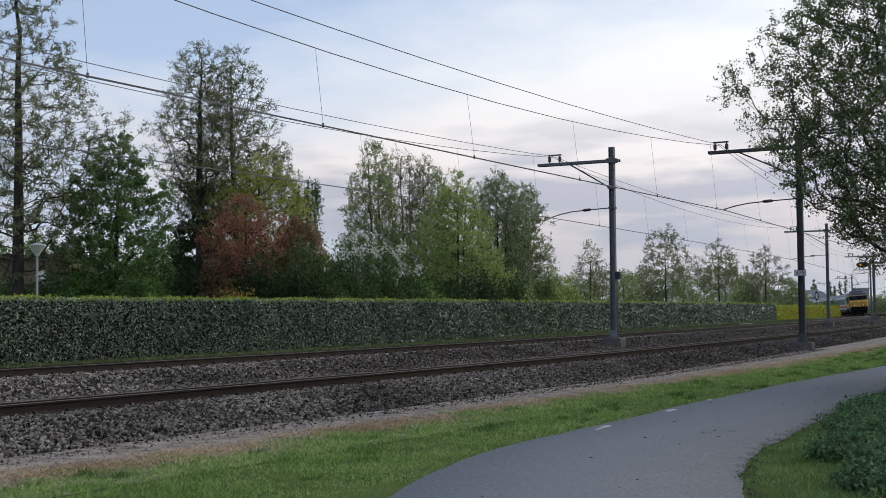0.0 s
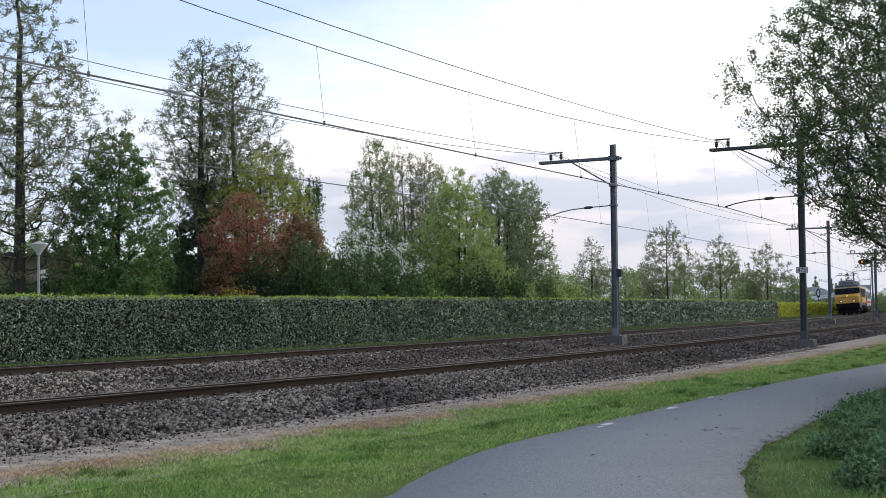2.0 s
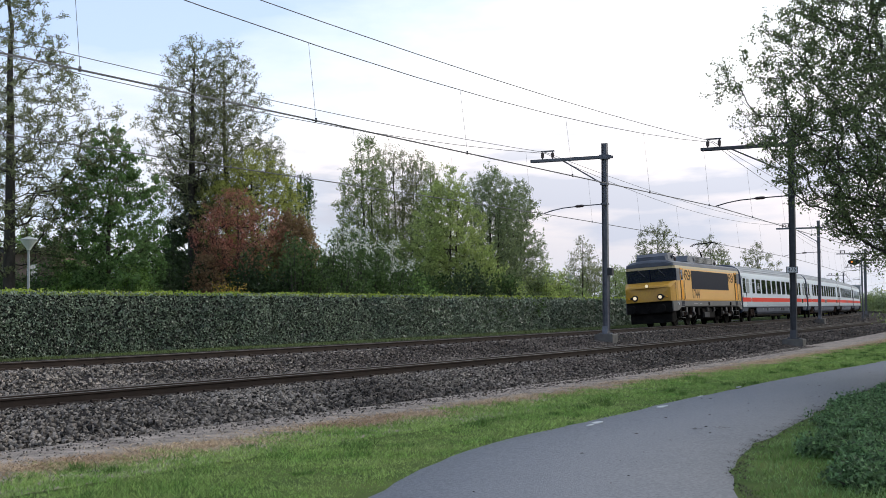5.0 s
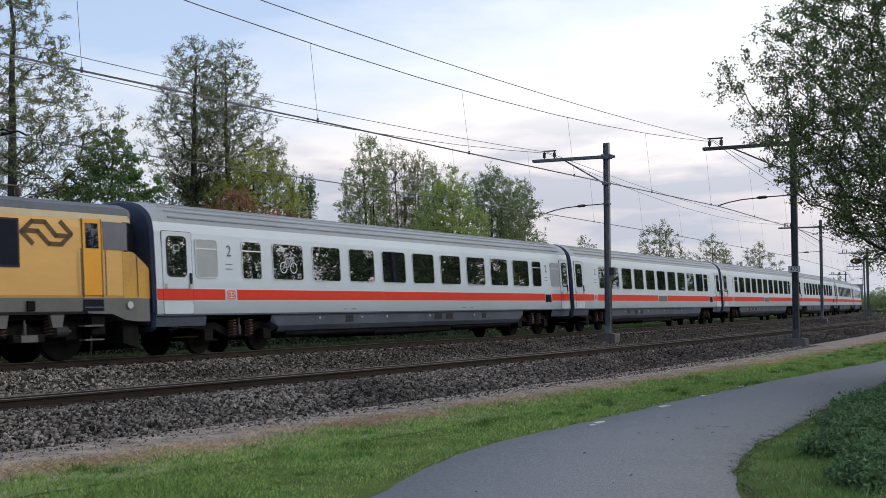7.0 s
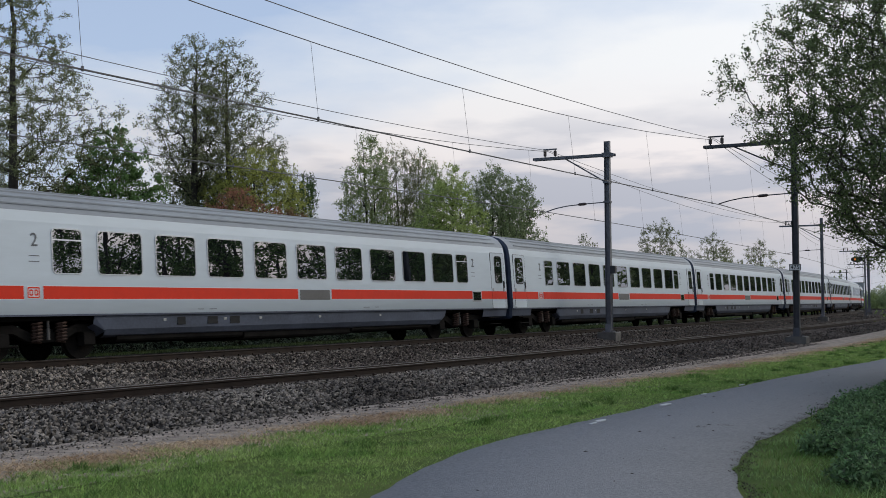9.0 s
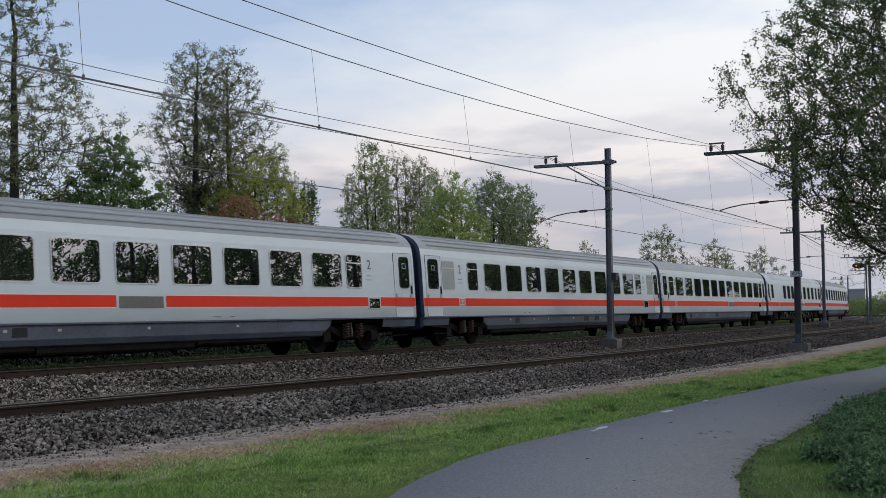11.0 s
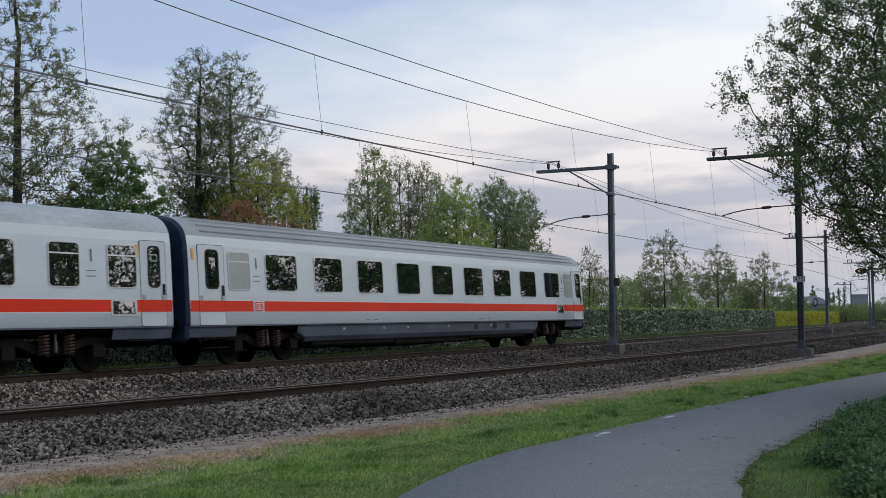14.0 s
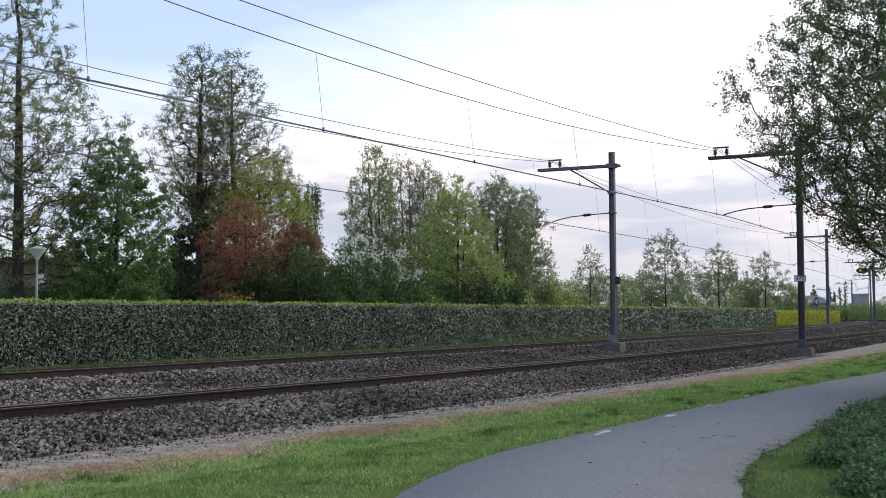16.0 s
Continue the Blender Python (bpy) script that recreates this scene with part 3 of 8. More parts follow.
def grass_area():
    """Blades on the verge between the gravel and the path, on the bank beside the path, and at the hedge's foot."""
    r = np.random.default_rng(8)
    PX = np.array([(p.x, p.y) for p in PATH_LINE])
    def path_dist(x, y):
        best = np.full(x.shape, 1e9); sgn = np.zeros(x.shape)
        for i in range(0, len(PX) - 1):
            dx, dy = x - PX[i, 0], y - PX[i, 1]
            d = dx * dx + dy * dy
            t = PX[i + 1] - PX[i]
            m = d < best
            best[m] = d[m]; sgn[m] = (t[0] * dy - t[1] * dx)[m]
        return np.sqrt(best), sgn        # sgn > 0: on the railway's side
    def blades(x, y, z, h, w, lean=0.45):
        n = len(x)
        a = r.uniform(0, 6.28, n)
        ux, uy = np.cos(a) * w, np.sin(a) * w
        lx, ly = r.normal(0, lean, n) * h, r.normal(0, lean, n) * h
        P = np.stack([np.stack([x - ux, y - uy, z], 1), np.stack([x + ux, y + uy, z], 1), np.stack([x + lx, y + ly, z + h], 1)], axis=1)
        return P.reshape(-1, 3)
    def save(name, P, mat, label):
        F = np.arange(len(P)).reshape(-1, 3)
        tagged(new(name, cloud_mesh(name, P, F, mat)), label, "grass", kind="stuff")
    def sown(n, s0, s1, power, l0, l1):
        """Places for blades, gathered in tufts, with the tuft's own height."""
        k = n // 26
        ts, tl = s0 + (s1 - s0) * r.random(k) ** power, r.uniform(l0, l1, k)
        big = r.random(k) ** 3
        pick = r.integers(0, k, n)
        rad = (0.04 + 0.10 * big[pick]) * np.sqrt(r.random(n)) * 1.5
        a = r.uniform(0, 6.28, n)
        ss, ll, bb = ts[pick] + np.cos(a) * rad, tl[pick] + np.sin(a) * rad, big[pick]
        even = r.random(n) < 0.62           # the closed short sward between the tufts
        ss[even] = s0 + (s1 - s0) * r.random(even.sum()) ** power
        ll[even] = r.uniform(l0, l1, even.sum())
        bb[even] = 0
        return ss, ll, bb
    # verge
    n = 330000
    s, l, big = sown(n, -32, 38, 1.6, -17.2, -12.6)
    P = on_many(s, l, 0 * s)
    d, sg = path_dist(P[:, 0], P[:, 1])
    edge = -13.2 - 0.45 * np.clip((s + 20) / 20, 0, 1.6) + 0.22 * np.sin(s * 1.7) + 0.2 * np.sin(s * 4.1 + 1) + 0.16 * np.sin(s * 9.3)
    hwv = np.interp(P[:, 1], [0, 11, 14, 18, 23], [1.6, 1.6, 1.50, 1.35, 1.22])
    keep = (d > hwv - 0.07) & (sg > 0) & (r.random(n) < np.clip((edge - l) / 0.55 + 0.2, 0, 1)) & (r.random(n) < np.clip(0.3 + (d - hwv) * 1.8, 0, 1))
    x, y, big = P[keep, 0], P[keep, 1], big[keep]
    patch = np.clip(0.5 + 0.6 * np.sin(x * 1.6 + 1.3 * np.sin(y * 1.1)) * np.sin(y * 1.3 + np.cos(x * 1.7)), 0, 1)
    dist = np.hypot(x, y)
    h = (0.028 + 0.022 * patch + 0.075 * big * patch) * r.uniform(0.5, 1.3, len(x))
    save("verge_grass", blades(x, y, PATH_Z - 0.01 + 0.024 * (l[keep] > -14.55), h, 0.0058 * np.clip(dist / 14, 0.8, 2.6), 0.75), M["grass"], "short green grass on the verge beside the path")
    # darker, taller tufts and broad-leaved weeds in the verge
    k, n = 170, 16000
    ts, tl = -30 + 62 * r.random(k) ** 1.4, r.uniform(-16.6, -13.5, k)
    pick = r.integers(0, k, n)
    rad, a = (0.06 + 0.16 * r.random(k)[pick]) * np.sqrt(r.random(n)), r.uniform(0, 6.28, n)
    P = on_many(ts[pick] + 1.6 * np.cos(a) * rad, tl[pick] + np.sin(a) * rad, 0.0)
    d, sg = path_dist(P[:, 0], P[:, 1])
    keep = (d > np.interp(P[:, 1], [0, 11, 14, 18, 23], [1.7, 1.7, 1.6, 1.45, 1.3])) & (sg > 0)
    P, hh = P[keep], (0.045 + 0.085 * r.random(k)[pick][keep]) * r.uniform(0.5, 1.2, keep.sum())
    save("grass_tufts", blades(P[:, 0], P[:, 1], np.full(len(P), PATH_Z - 0.01), hh, 0.0065 * np.clip(np.hypot(P[:, 0], P[:, 1]) / 14, 0.8, 2.4), 0.6), M["dark_grass"], "darker taller grass tufts in the verge")
    # dry grass at the gravel's edge
    n = 95000
    s = -33 + 85 * r.random(n) ** 1.5
    l = r.normal(-13.12, 0.34, n) - 0.35 * np.clip((s + 20) / 20, 0, 1.6)
    P = on_many(s, l, 0 * s)
    keep = r.random(n) < 0.35 + 0.65 * (np.sin(s * 0.8) * np.sin(s * 2.1 + l * 2) > -0.1)
    P = P[keep]
    save("dry_verge_grass", blades(P[:, 0], P[:, 1], np.full(len(P), PATH_Z + 0.022), r.uniform(0.010, 0.035, len(P)), 0.008, 2.2), M["straw"], "dry straw-coloured grass along the gravel")
    # bank on the other side of the path
    n = 140000
    k = r.integers(42, 175, n)
    t = PX[np.minimum(k + 1, len(PX) - 1)] - PX[k]
    t /= np.linalg.norm(t, axis=1, keepdims=True)
    e = 2.6 * r.random(n) ** 1.3
    off = np.interp(PX[k, 1], [0, 11, 14, 18, 23], [1.6, 1.6, 1.50, 1.35, 1.22]) + e + 0.03
    x, y = PX[k, 0] + t[:, 1] * off + r.uniform(-.3, .3, n) * t[:, 0], PX[k, 1] - t[:, 0] * off + r.uniform(-.3, .3, n) * t[:, 1]
    h = (0.03 + 0.11 * np.clip(e, 0, 1.0) * r.random(n)) * r.uniform(0.7, 1.4, n)
    dark = np.sin(x * 5.1 + 1.7 * np.sin(y * 3.3)) * np.sin(y * 4.3) + r.normal(0, 0.5, n) > 0.15
    for sel, mt, lb in ((dark, M["dark_grass"], "darker grass and weeds on the bank beside the path"), (~dark, M["bank_grass"], "short green grass on the bank beside the path")):
        save("bank_grass", blades(x[sel], y[sel], np.full(sel.sum(), PATH_Z - 0.01), h[sel], 0.0042, 0.7), mt, lb)
    # earth, dead leaves and stalks along the path's worn edge
    n = 10000
    k = r.integers(60, 150, n)
    t = PX[np.minimum(k + 1, len(PX) - 1)] - PX[k]
    t /= np.linalg.norm(t, axis=1, keepdims=True)
    off = np.interp(PX[k, 1], [0, 11, 14, 18, 23], [1.6, 1.6, 1.50, 1.35, 1.22]) + np.abs(r.normal(0.0, 0.05, n)) + 0.005
    x, y = PX[k, 0] + t[:, 1] * off + r.uniform(-.25, .25, n) * t[:, 0], PX[k, 1] - t[:, 0] * off + r.uniform(-.25, .25, n) * t[:, 1]
    v, f = leaves(r, np.stack([x, y, np.full(n, PATH_Z + 0.03) + 0.012 * r.random(n)], axis=1), 0.012, 2.0, (0, 0, 1), 0.35)
    tagged(new("edge_litter", cloud_mesh("edge_litter", v, f, M["bark"])), "dark earth and dead leaves along the path edge", "litter", kind="stuff")
    # foot of the hedge and far side of the line
    n = 40000
    s = -30 + 130 * r.random(n) ** 1.5
    l = r.uniform(2.3, 5.5, n)
    P = on_many(s, l, 0 * s)
    save("hedge_foot_grass", blades(P[:, 0], P[:, 1], np.full(n, FAR_Z - 0.03), r.uniform(0.03, 0.13, n), 0.008 * np.clip(np.hypot(P[:, 0], P[:, 1]) / 35, 1, 3)), M["rough_grass"], "rough green grass at the foot of the hedge")


ground()
ballast()
tagged(ribbon("gravel_strip", [x for x in STEPS if -60 <= x < 200], -14.4, -11.2, PATH_Z + 0.01, M["gravel"], "pale fine gravel strip beside the ballast", "gravel strip", 0.12))
cycle_path()
track(0.0, "canted far track on concrete sleepers, rusty rails")
track(NEAR, "canted near track on concrete sleepers, rusty rails")
grass_area()

# ---- plants ----
def hedge(name, label, line, height, mats, density, seed, shoots=True):
    """A clipped hedge along a line of (x, y): a near-black core for the shade inside, a skin of leaves and bright
    shoots on top.
    """
    root = thing(name, label, "hedge", at=pose(line[0][0], line[0][1], FAR_Z))
    o = Vector((line[0][0], line[0][1], FAR_Z))
    rng = np.random.default_rng(seed)
    pts = [Vector((*p, 0)) for p in line]
    half = 0.45
    b = Build()
    rings, C, Nn, T = [], [], [], []
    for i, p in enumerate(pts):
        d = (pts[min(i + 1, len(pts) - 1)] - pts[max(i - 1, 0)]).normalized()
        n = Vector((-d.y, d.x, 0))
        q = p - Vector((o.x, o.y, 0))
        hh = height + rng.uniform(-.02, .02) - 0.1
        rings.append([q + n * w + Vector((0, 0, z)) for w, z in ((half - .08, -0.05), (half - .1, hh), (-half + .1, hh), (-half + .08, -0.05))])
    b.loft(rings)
    part("hedge_core", b, M["hedge_core"], root, "near-black core that stands for the shade between the leaves")
    for a, c in zip(pts[:-1], pts[1:]):
        L_ = (c - a).length
        d = (c - a) / L_
        n = Vector((-d.y, d.x, 0))
        far = max(1.0, ((a + c) / 2).length / 40)
        k = int(L_ * height * density / far ** 1.3)
        t, z = rng.random(k) * L_, rng.random(k) * height
        wob = -half + 0.022 * np.sin(t * 3.1 + 2.2 * np.sin(z * 3)) * np.sin(z * 5.3 + t) + 0.02 * np.sin(t * 11.3) * np.sin(z * 13) + rng.normal(0, 0.06, k)
        C.append(np.stack([a.x + d.x * t + n.x * wob - o.x, a.y + d.y * t + n.y * wob - o.y, z], axis=1))
        Nn.append(np.tile((-n.x, -n.y, 0.45), (k, 1)))
        k2 = int(L_ * density * 0.5 / far ** 1.3)
        t, w = rng.random(k2) * L_, rng.uniform(-half, half, k2)
        T.append(np.stack([a.x + d.x * t + n.x * w - o.x, a.y + d.y * t + n.y * w - o.y, height - 0.06 + 0.03 * np.sin(t * 2.1) + np.abs(rng.normal(0, 0.045, k2))], axis=1))
    C, Nn, T = np.concatenate(C), np.concatenate(Nn), np.concatenate(T)
    dist = np.hypot(C[:, 0] + o.x, C[:, 1] + o.y)
    v, f = leaves(rng, C, 0.064 * np.clip(dist / 45, 0.85, 3.0), 1.45, Nn, 0.95)
    v, f = pointed(v)
    part("foliage", cloud_mesh("foliage", v, f, mats[0]), None, root)
    dist = np.hypot(T[:, 0] + o.x, T[:, 1] + o.y)
    v, f = leaves(rng, T, 0.068 * np.clip(dist / 45, 0.85, 3.0), 1.4)
    v, f = pointed(v)
    part("shoot_top", cloud_mesh("shoot_top", v, f, mats[1]), None, root, "bright yellow-green new shoots")
    return root


def tree(name, label, x, y, z, H, hb, R, mat, n_leaf, leaf, seed, shape="oval", trunk=0.16, limbs=26, rise=0.55, clump=0.12, droop=0.0, stems=1, group="", low=0.0, bark="bark", category="tree"):
    """Trunk, limbs and boughs as tapered tubes, and a crown of single leaves along the twigs."""
    rng = np.random.default_rng(seed)
    root = thing(name, label, category, at=pose(x, y, z), group=group)
    wood = Build()
    tw0, tw1 = [], []           # both ends of each leafy twig
    for st in range(stems):
        off = rng.normal(0, 0.3 * (stems > 1), 2)
        hh = H * (1 - 0.10 * st * (stems > 1)) * 0.97
        lean = rng.normal(0, 0.02, 2) + off * 0.12
        n = 9
        wob = np.cumsum(rng.normal(0, 0.012, (n + 1, 2)), axis=0) * H * 0.6
        tp = [Vector((off[0] + lean[0] * hh * (i / n) ** 1.3 + wob[i, 0] * (i > 0), off[1] + lean[1] * hh * (i / n) ** 1.3 + wob[i, 1] * (i > 0), hh * i / n - 0.05 * (i == 0))) for i in range(n + 1)]
        tr = [trunk * (1.35 if i == 0 else 1) * (1 - i / n) ** 0.8 + 0.012 for i in range(n + 1)]
        wood.tube(tp, tr, 8)
        m = max(5, limbs // stems)
        for k in range(m):
            u = (k + rng.random()) / m
            hz = hb + (hh - hb) * u
            i = min(int(hz / hh * n), n - 1)
            p0 = tp[i].lerp(tp[i + 1], hz / hh * n - i)
            if shape == "oval":
                prof = math.sin(math.pi * min(1, 0.16 + 0.84 * u) ** 0.85) * 0.92 + 0.08
            elif shape == "cone":
                prof = 1.0 - 0.85 * u
            elif shape == "dome":
                prof = math.sqrt(max(0.06, 1 - (u * 0.97) ** 2))
            else:
                prof = (0.75 + 0.25 * math.sin(math.pi * u)) * (1 - max(0, u - 0.75) * 2.4)
            length = R * max(0.14, prof) * rng.uniform(0.6, 1.15)
            az = k * 2.399 + rng.normal(0, 0.4)
            up = rise + 0.55 * u + rng.normal(0, 0.13)
            d = Vector((math.cos(az) * math.cos(up), math.sin(az) * math.cos(up), math.sin(up)))
            length = length / max(0.5, math.cos(up)) * 0.92
            pts, q = [p0], p0.copy()
            seg = 5
            for j in range(seg):
                d = (d + Vector(rng.normal(0, 0.14, 3)) + Vector((0, 0, 0.05 - droop * j * 0.18))).normalized()
                q = q + d * length / seg
                pts.append(q.copy())
            r0 = max(0.012, 0.34 * trunk * (1 - u * 0.7) * (0.45 + length / (2 * R + 0.01)))
            wood.tube(pts, [r0 * (1 - 0.85 * j / seg) for j in range(seg + 1)], 5, caps=False)
            for j in range(max(3, int(length * 3.2))):
                a = rng.uniform(0.08, 1.0) * seg
                i2 = min(int(a), seg - 1)
                b0 = pts[i2].lerp(pts[i2 + 1], a - i2)
                td = ((pts[i2 + 1] - pts[i2]).normalized() * 0.8 + Vector(rng.normal(0, 0.6, 3)) + Vector((0, 0, 0.15 - droop))).normalized()
                tl = (0.35 + length * 0.30 * (1.1 - a / seg)) * rng.uniform(0.6, 1.25)
                mid = b0 + td * tl * 0.5
                end = b0 + td * tl + Vector((0, 0, 0.04 * tl - droop * tl * 0.8))
                rb = max(0.006, r0 * 0.30 * (1.2 - a / seg))
                if leaf < 0.2:
                    wood.tube([b0, mid, end], [rb, rb * 0.7, 0.004], 3, caps=False)
                for t_ in range(max(3, int(tl * 4.5))):
                    f_ = rng.uniform(0.15, 1.0)
                    c = b0.lerp(mid, f_ * 2) if f_ < 0.5 else mid.lerp(end, f_ * 2 - 1)
                    e = c + (td * 0.7 + Vector(rng.normal(0, 0.7, 3)) + Vector((0, 0, 0.1 - droop * 1.6))).normalized() * rng.uniform(0.12, 0.42) * (0.7 + 0.1 * R)
                    tw0.append(tuple(c)); tw1.append(tuple(e))
    for _ in range(int(low)):
        a, rr = rng.uniform(0, 6.28), R * math.sqrt(rng.random())
        c = Vector((math.cos(a) * rr, math.sin(a) * rr, rng.uniform(0.15, max(0.3, hb * 1.15))))
        tw0.append(tuple(c)); tw1.append(tuple(c + Vector(rng.normal(0, 0.3, 3))))
    part("trunk", wood, M[bark], root, smooth=True)
    A, B_ = np.array(tw0), np.array(tw1)
    w = np.linalg.norm(B_ - A, axis=1) * rng.uniform(0.35, 1.0, len(A))
    pick = rng.choice(len(A), n_leaf, p=w / w.sum())
    t = rng.random((n_leaf, 1)) ** 0.8
    P = A[pick] * (1 - t) + B_[pick] * t + rng.normal(0, clump, (n_leaf, 3))
    P[:, 2] = np.maximum(P[:, 2], 0.03)
    v, f = leaves(rng, P, leaf, 1.7)
    v, f = v.reshape(-1, 4, 3)[:, :3].reshape(-1, 3), np.arange(3 * n_leaf).reshape(-1, 3)
    part("crown", cloud_mesh("crown", v, f, mat), None, root)
    return root


def grown_tree(name, label, x, y, z, env, mat, n_leaf, leaf, seed, trunk=0.16, tips=420, rise=0.35, gap=0.0, stems=((0, 0),), twig=0.42, clump=0.05, hang=0.0, sag=0.12, wave=1.4, bark="bark", group="", category="tree", sides=3, facing=None, thick=0.0046, flat=1.0):
    """A tree grown into an outline: env lists (height, radius); limbs run from the stem to tips spread
    through the outline with gaps between them, and every tip carries twigs with leaves."""
    rng = np.random.default_rng(seed)
    root = thing(name, label, category, at=pose(x, y, z), group=group)
    hs, rs = [e[0] for e in env], [e[1] for e in env]
    H = hs[-1]
    pos, par, kids = [], [], []
    def node(p_, parent):
        pos.append(p_); par.append(parent); kids.append([])
        if parent >= 0:
            kids[parent].append(len(pos) - 1)
        return len(pos) - 1
    lines, girth = [], {}
    for k, (sx, sy) in enumerate(stems):
        top = H * (0.95 - 0.06 * k)
        n = 14
        wob = np.cumsum(rng.normal(0, 0.010, (n + 1, 2)), axis=0) * H * 0.35
        last, line = -1, []
        for i in range(n + 1):
            f_ = i / n
            last = node(np.array([sx * (0.25 + 0.75 * f_ ** 0.6) + wob[i, 0] * f_, sy * (0.25 + 0.75 * f_ ** 0.6) + wob[i, 1] * f_, top * f_ - 0.05 * (i == 0)]), last)
            line.append(last)
            girth[last] = max(0.012, trunk * (1 - 0.12 * k) * ((1.3 if i == 0 else 1.0) * (1 - f_) ** 0.85 + 0.05))
        lines.append(line)
    # tips inside the outline
    ph = rng.uniform(0, 6.28, 6)
    T = []
    zz = np.linspace(hs[0], H, 200)
    wz = np.interp(zz, hs, rs) + 0.05
    wz = wz ** 1.5 / (wz ** 1.5).sum()
    while len(T) < tips:
        h = rng.choice(zz, p=wz) + rng.uniform(-.05, .05)
        a = rng.uniform(0, math.tau)
        if facing is not None and rng.random() < 0.5:
            a = facing + rng.normal(0, 0.8)
        R = np.interp(h, hs, rs) * (0.93 + 0.10 * math.sin(3 * a + ph[0] + h * 0.9) + 0.08 * math.sin(5 * a + ph[1] - h * 1.7))
        r_ = R * rng.random() ** 0.44
        q = np.array([math.cos(a) * r_, math.sin(a) * r_, h])
        v = math.sin(q[0] * 6.28 / wave + ph[3] + 1.3 * math.sin(q[2] * 2.1)) * math.sin(q[1] * 6.28 / wave + ph[4]) + math.sin(q[2] * 6.28 / (wave * 0.8) + ph[5] + q[0])
        if v * 0.5 + rng.normal(0, 0.18) < gap - 0.45:
            continue
        T.append(q)
    T = np.array(T)
    mid = np.array([np.mean([s_[0] for s_ in stems]), np.mean([s_[1] for s_ in stems])])
    order = np.argsort(np.hypot(T[:, 0] - mid[0], T[:, 1] - mid[1]) + rng.uniform(0, 0.3, len(T)))
    P = np.zeros((len(pos) + 3 * tips + 5, 3)); P[:len(pos)] = np.array(pos)
    tip_dir = []
    for k in order:
        q = T[k]
        m = len(pos)
        d = P[:m] - q
        hd = np.hypot(d[:, 0], d[:, 1])
        cost = np.sqrt(hd ** 2 + d[:, 2] ** 2) + 1.1 * np.maximum(0, d[:, 2] + rise * hd) + 4.0 * np.maximum(0, 0.9 * hs[0] - P[:m, 2]) * 0.35
        i = int(np.argmin(cost))
        p0 = P[i].copy()
        v = q - p0
        L_ = np.linalg.norm(v)
        if par[i] >= 0:
            g = P[i] - P[par[i]]; g = g / (np.linalg.norm(g) + 1e-6)
        else:
            g = v / (L_ + 1e-6)
        last = i
        side = rng.normal(0, 0.05 * L_, 3)
        for f_ in (0.36, 0.7, 1.0):
            w = p0 + v * f_ + (side + np.array([0, 0, -sag * L_])) * math.sin(math.pi * f_)
            if f_ < 0.6:
                w = w + g * 0.10 * L_
            last = node(w, last)
            P[last] = w
        tip_dir.append((last, v / (L_ + 1e-6)))
    # girth from the number of tips that hang on each node
    load = np.ones(len(pos))
    for i in range(len(pos) - 1, -1, -1):
        if par[i] >= 0:
            load[par[i]] += load[i]
    wood = Build()
    for line in lines:
        wood.tube([P[i] for i in line], [girth[i] for i in line], 8)
    start = len(stems) * 15
    for b0 in range(start, len(pos), 3):
        ids = [par[b0], b0, b0 + 1, b0 + 2]
        rr = [min(0.09 + 0.3 * trunk, thick * load[j] ** 0.42) for j in ids[1:]]
        wood.tube([P[j] for j in ids], [rr[0] * 1.15] + rr, sides, caps=False)
    A, B_ = [], []
    for i, d in tip_dir:
        for _ in range(5):
            f_ = rng.uniform(0.0, 1.0)
            a = P[i] * (1 - f_) + P[i - 1] * f_
            t = d * 0.7 + rng.normal(0, 0.62, 3) * np.array([1, 1, flat]) + np.array([0, 0, 0.18 - hang * 2.0])
            t = t / np.linalg.norm(t) * twig * rng.uniform(0.5, 1.2)
            A.append(a); B_.append(a + t)
            if y < 60 and x < 20 and rng.random() < 0.4:
                wood.tube([a, a + t], [0.0055, 0.002], 3, caps=False)
    part("trunk", wood, M[bark], root, smooth=True)
    A, B_ = np.array(A), np.array(B_)
    w = rng.uniform(0.2, 1.0, len(A)) * np.linalg.norm(B_ - A, axis=1)
    pick = rng.choice(len(A), n_leaf, p=w / w.sum())
    t = rng.random((n_leaf, 1)) ** 0.7
    C = A[pick] * (1 - t) + B_[pick] * t + rng.normal(0, clump, (n_leaf, 3))
    C[:, 2] = np.maximum(C[:, 2], 0.03)
    v, f = leaves(rng, C, leaf, 1.25)
    v, f = pointed(v)
    part("crown", cloud_mesh("crown", v, f, mat), None, root)
    return root


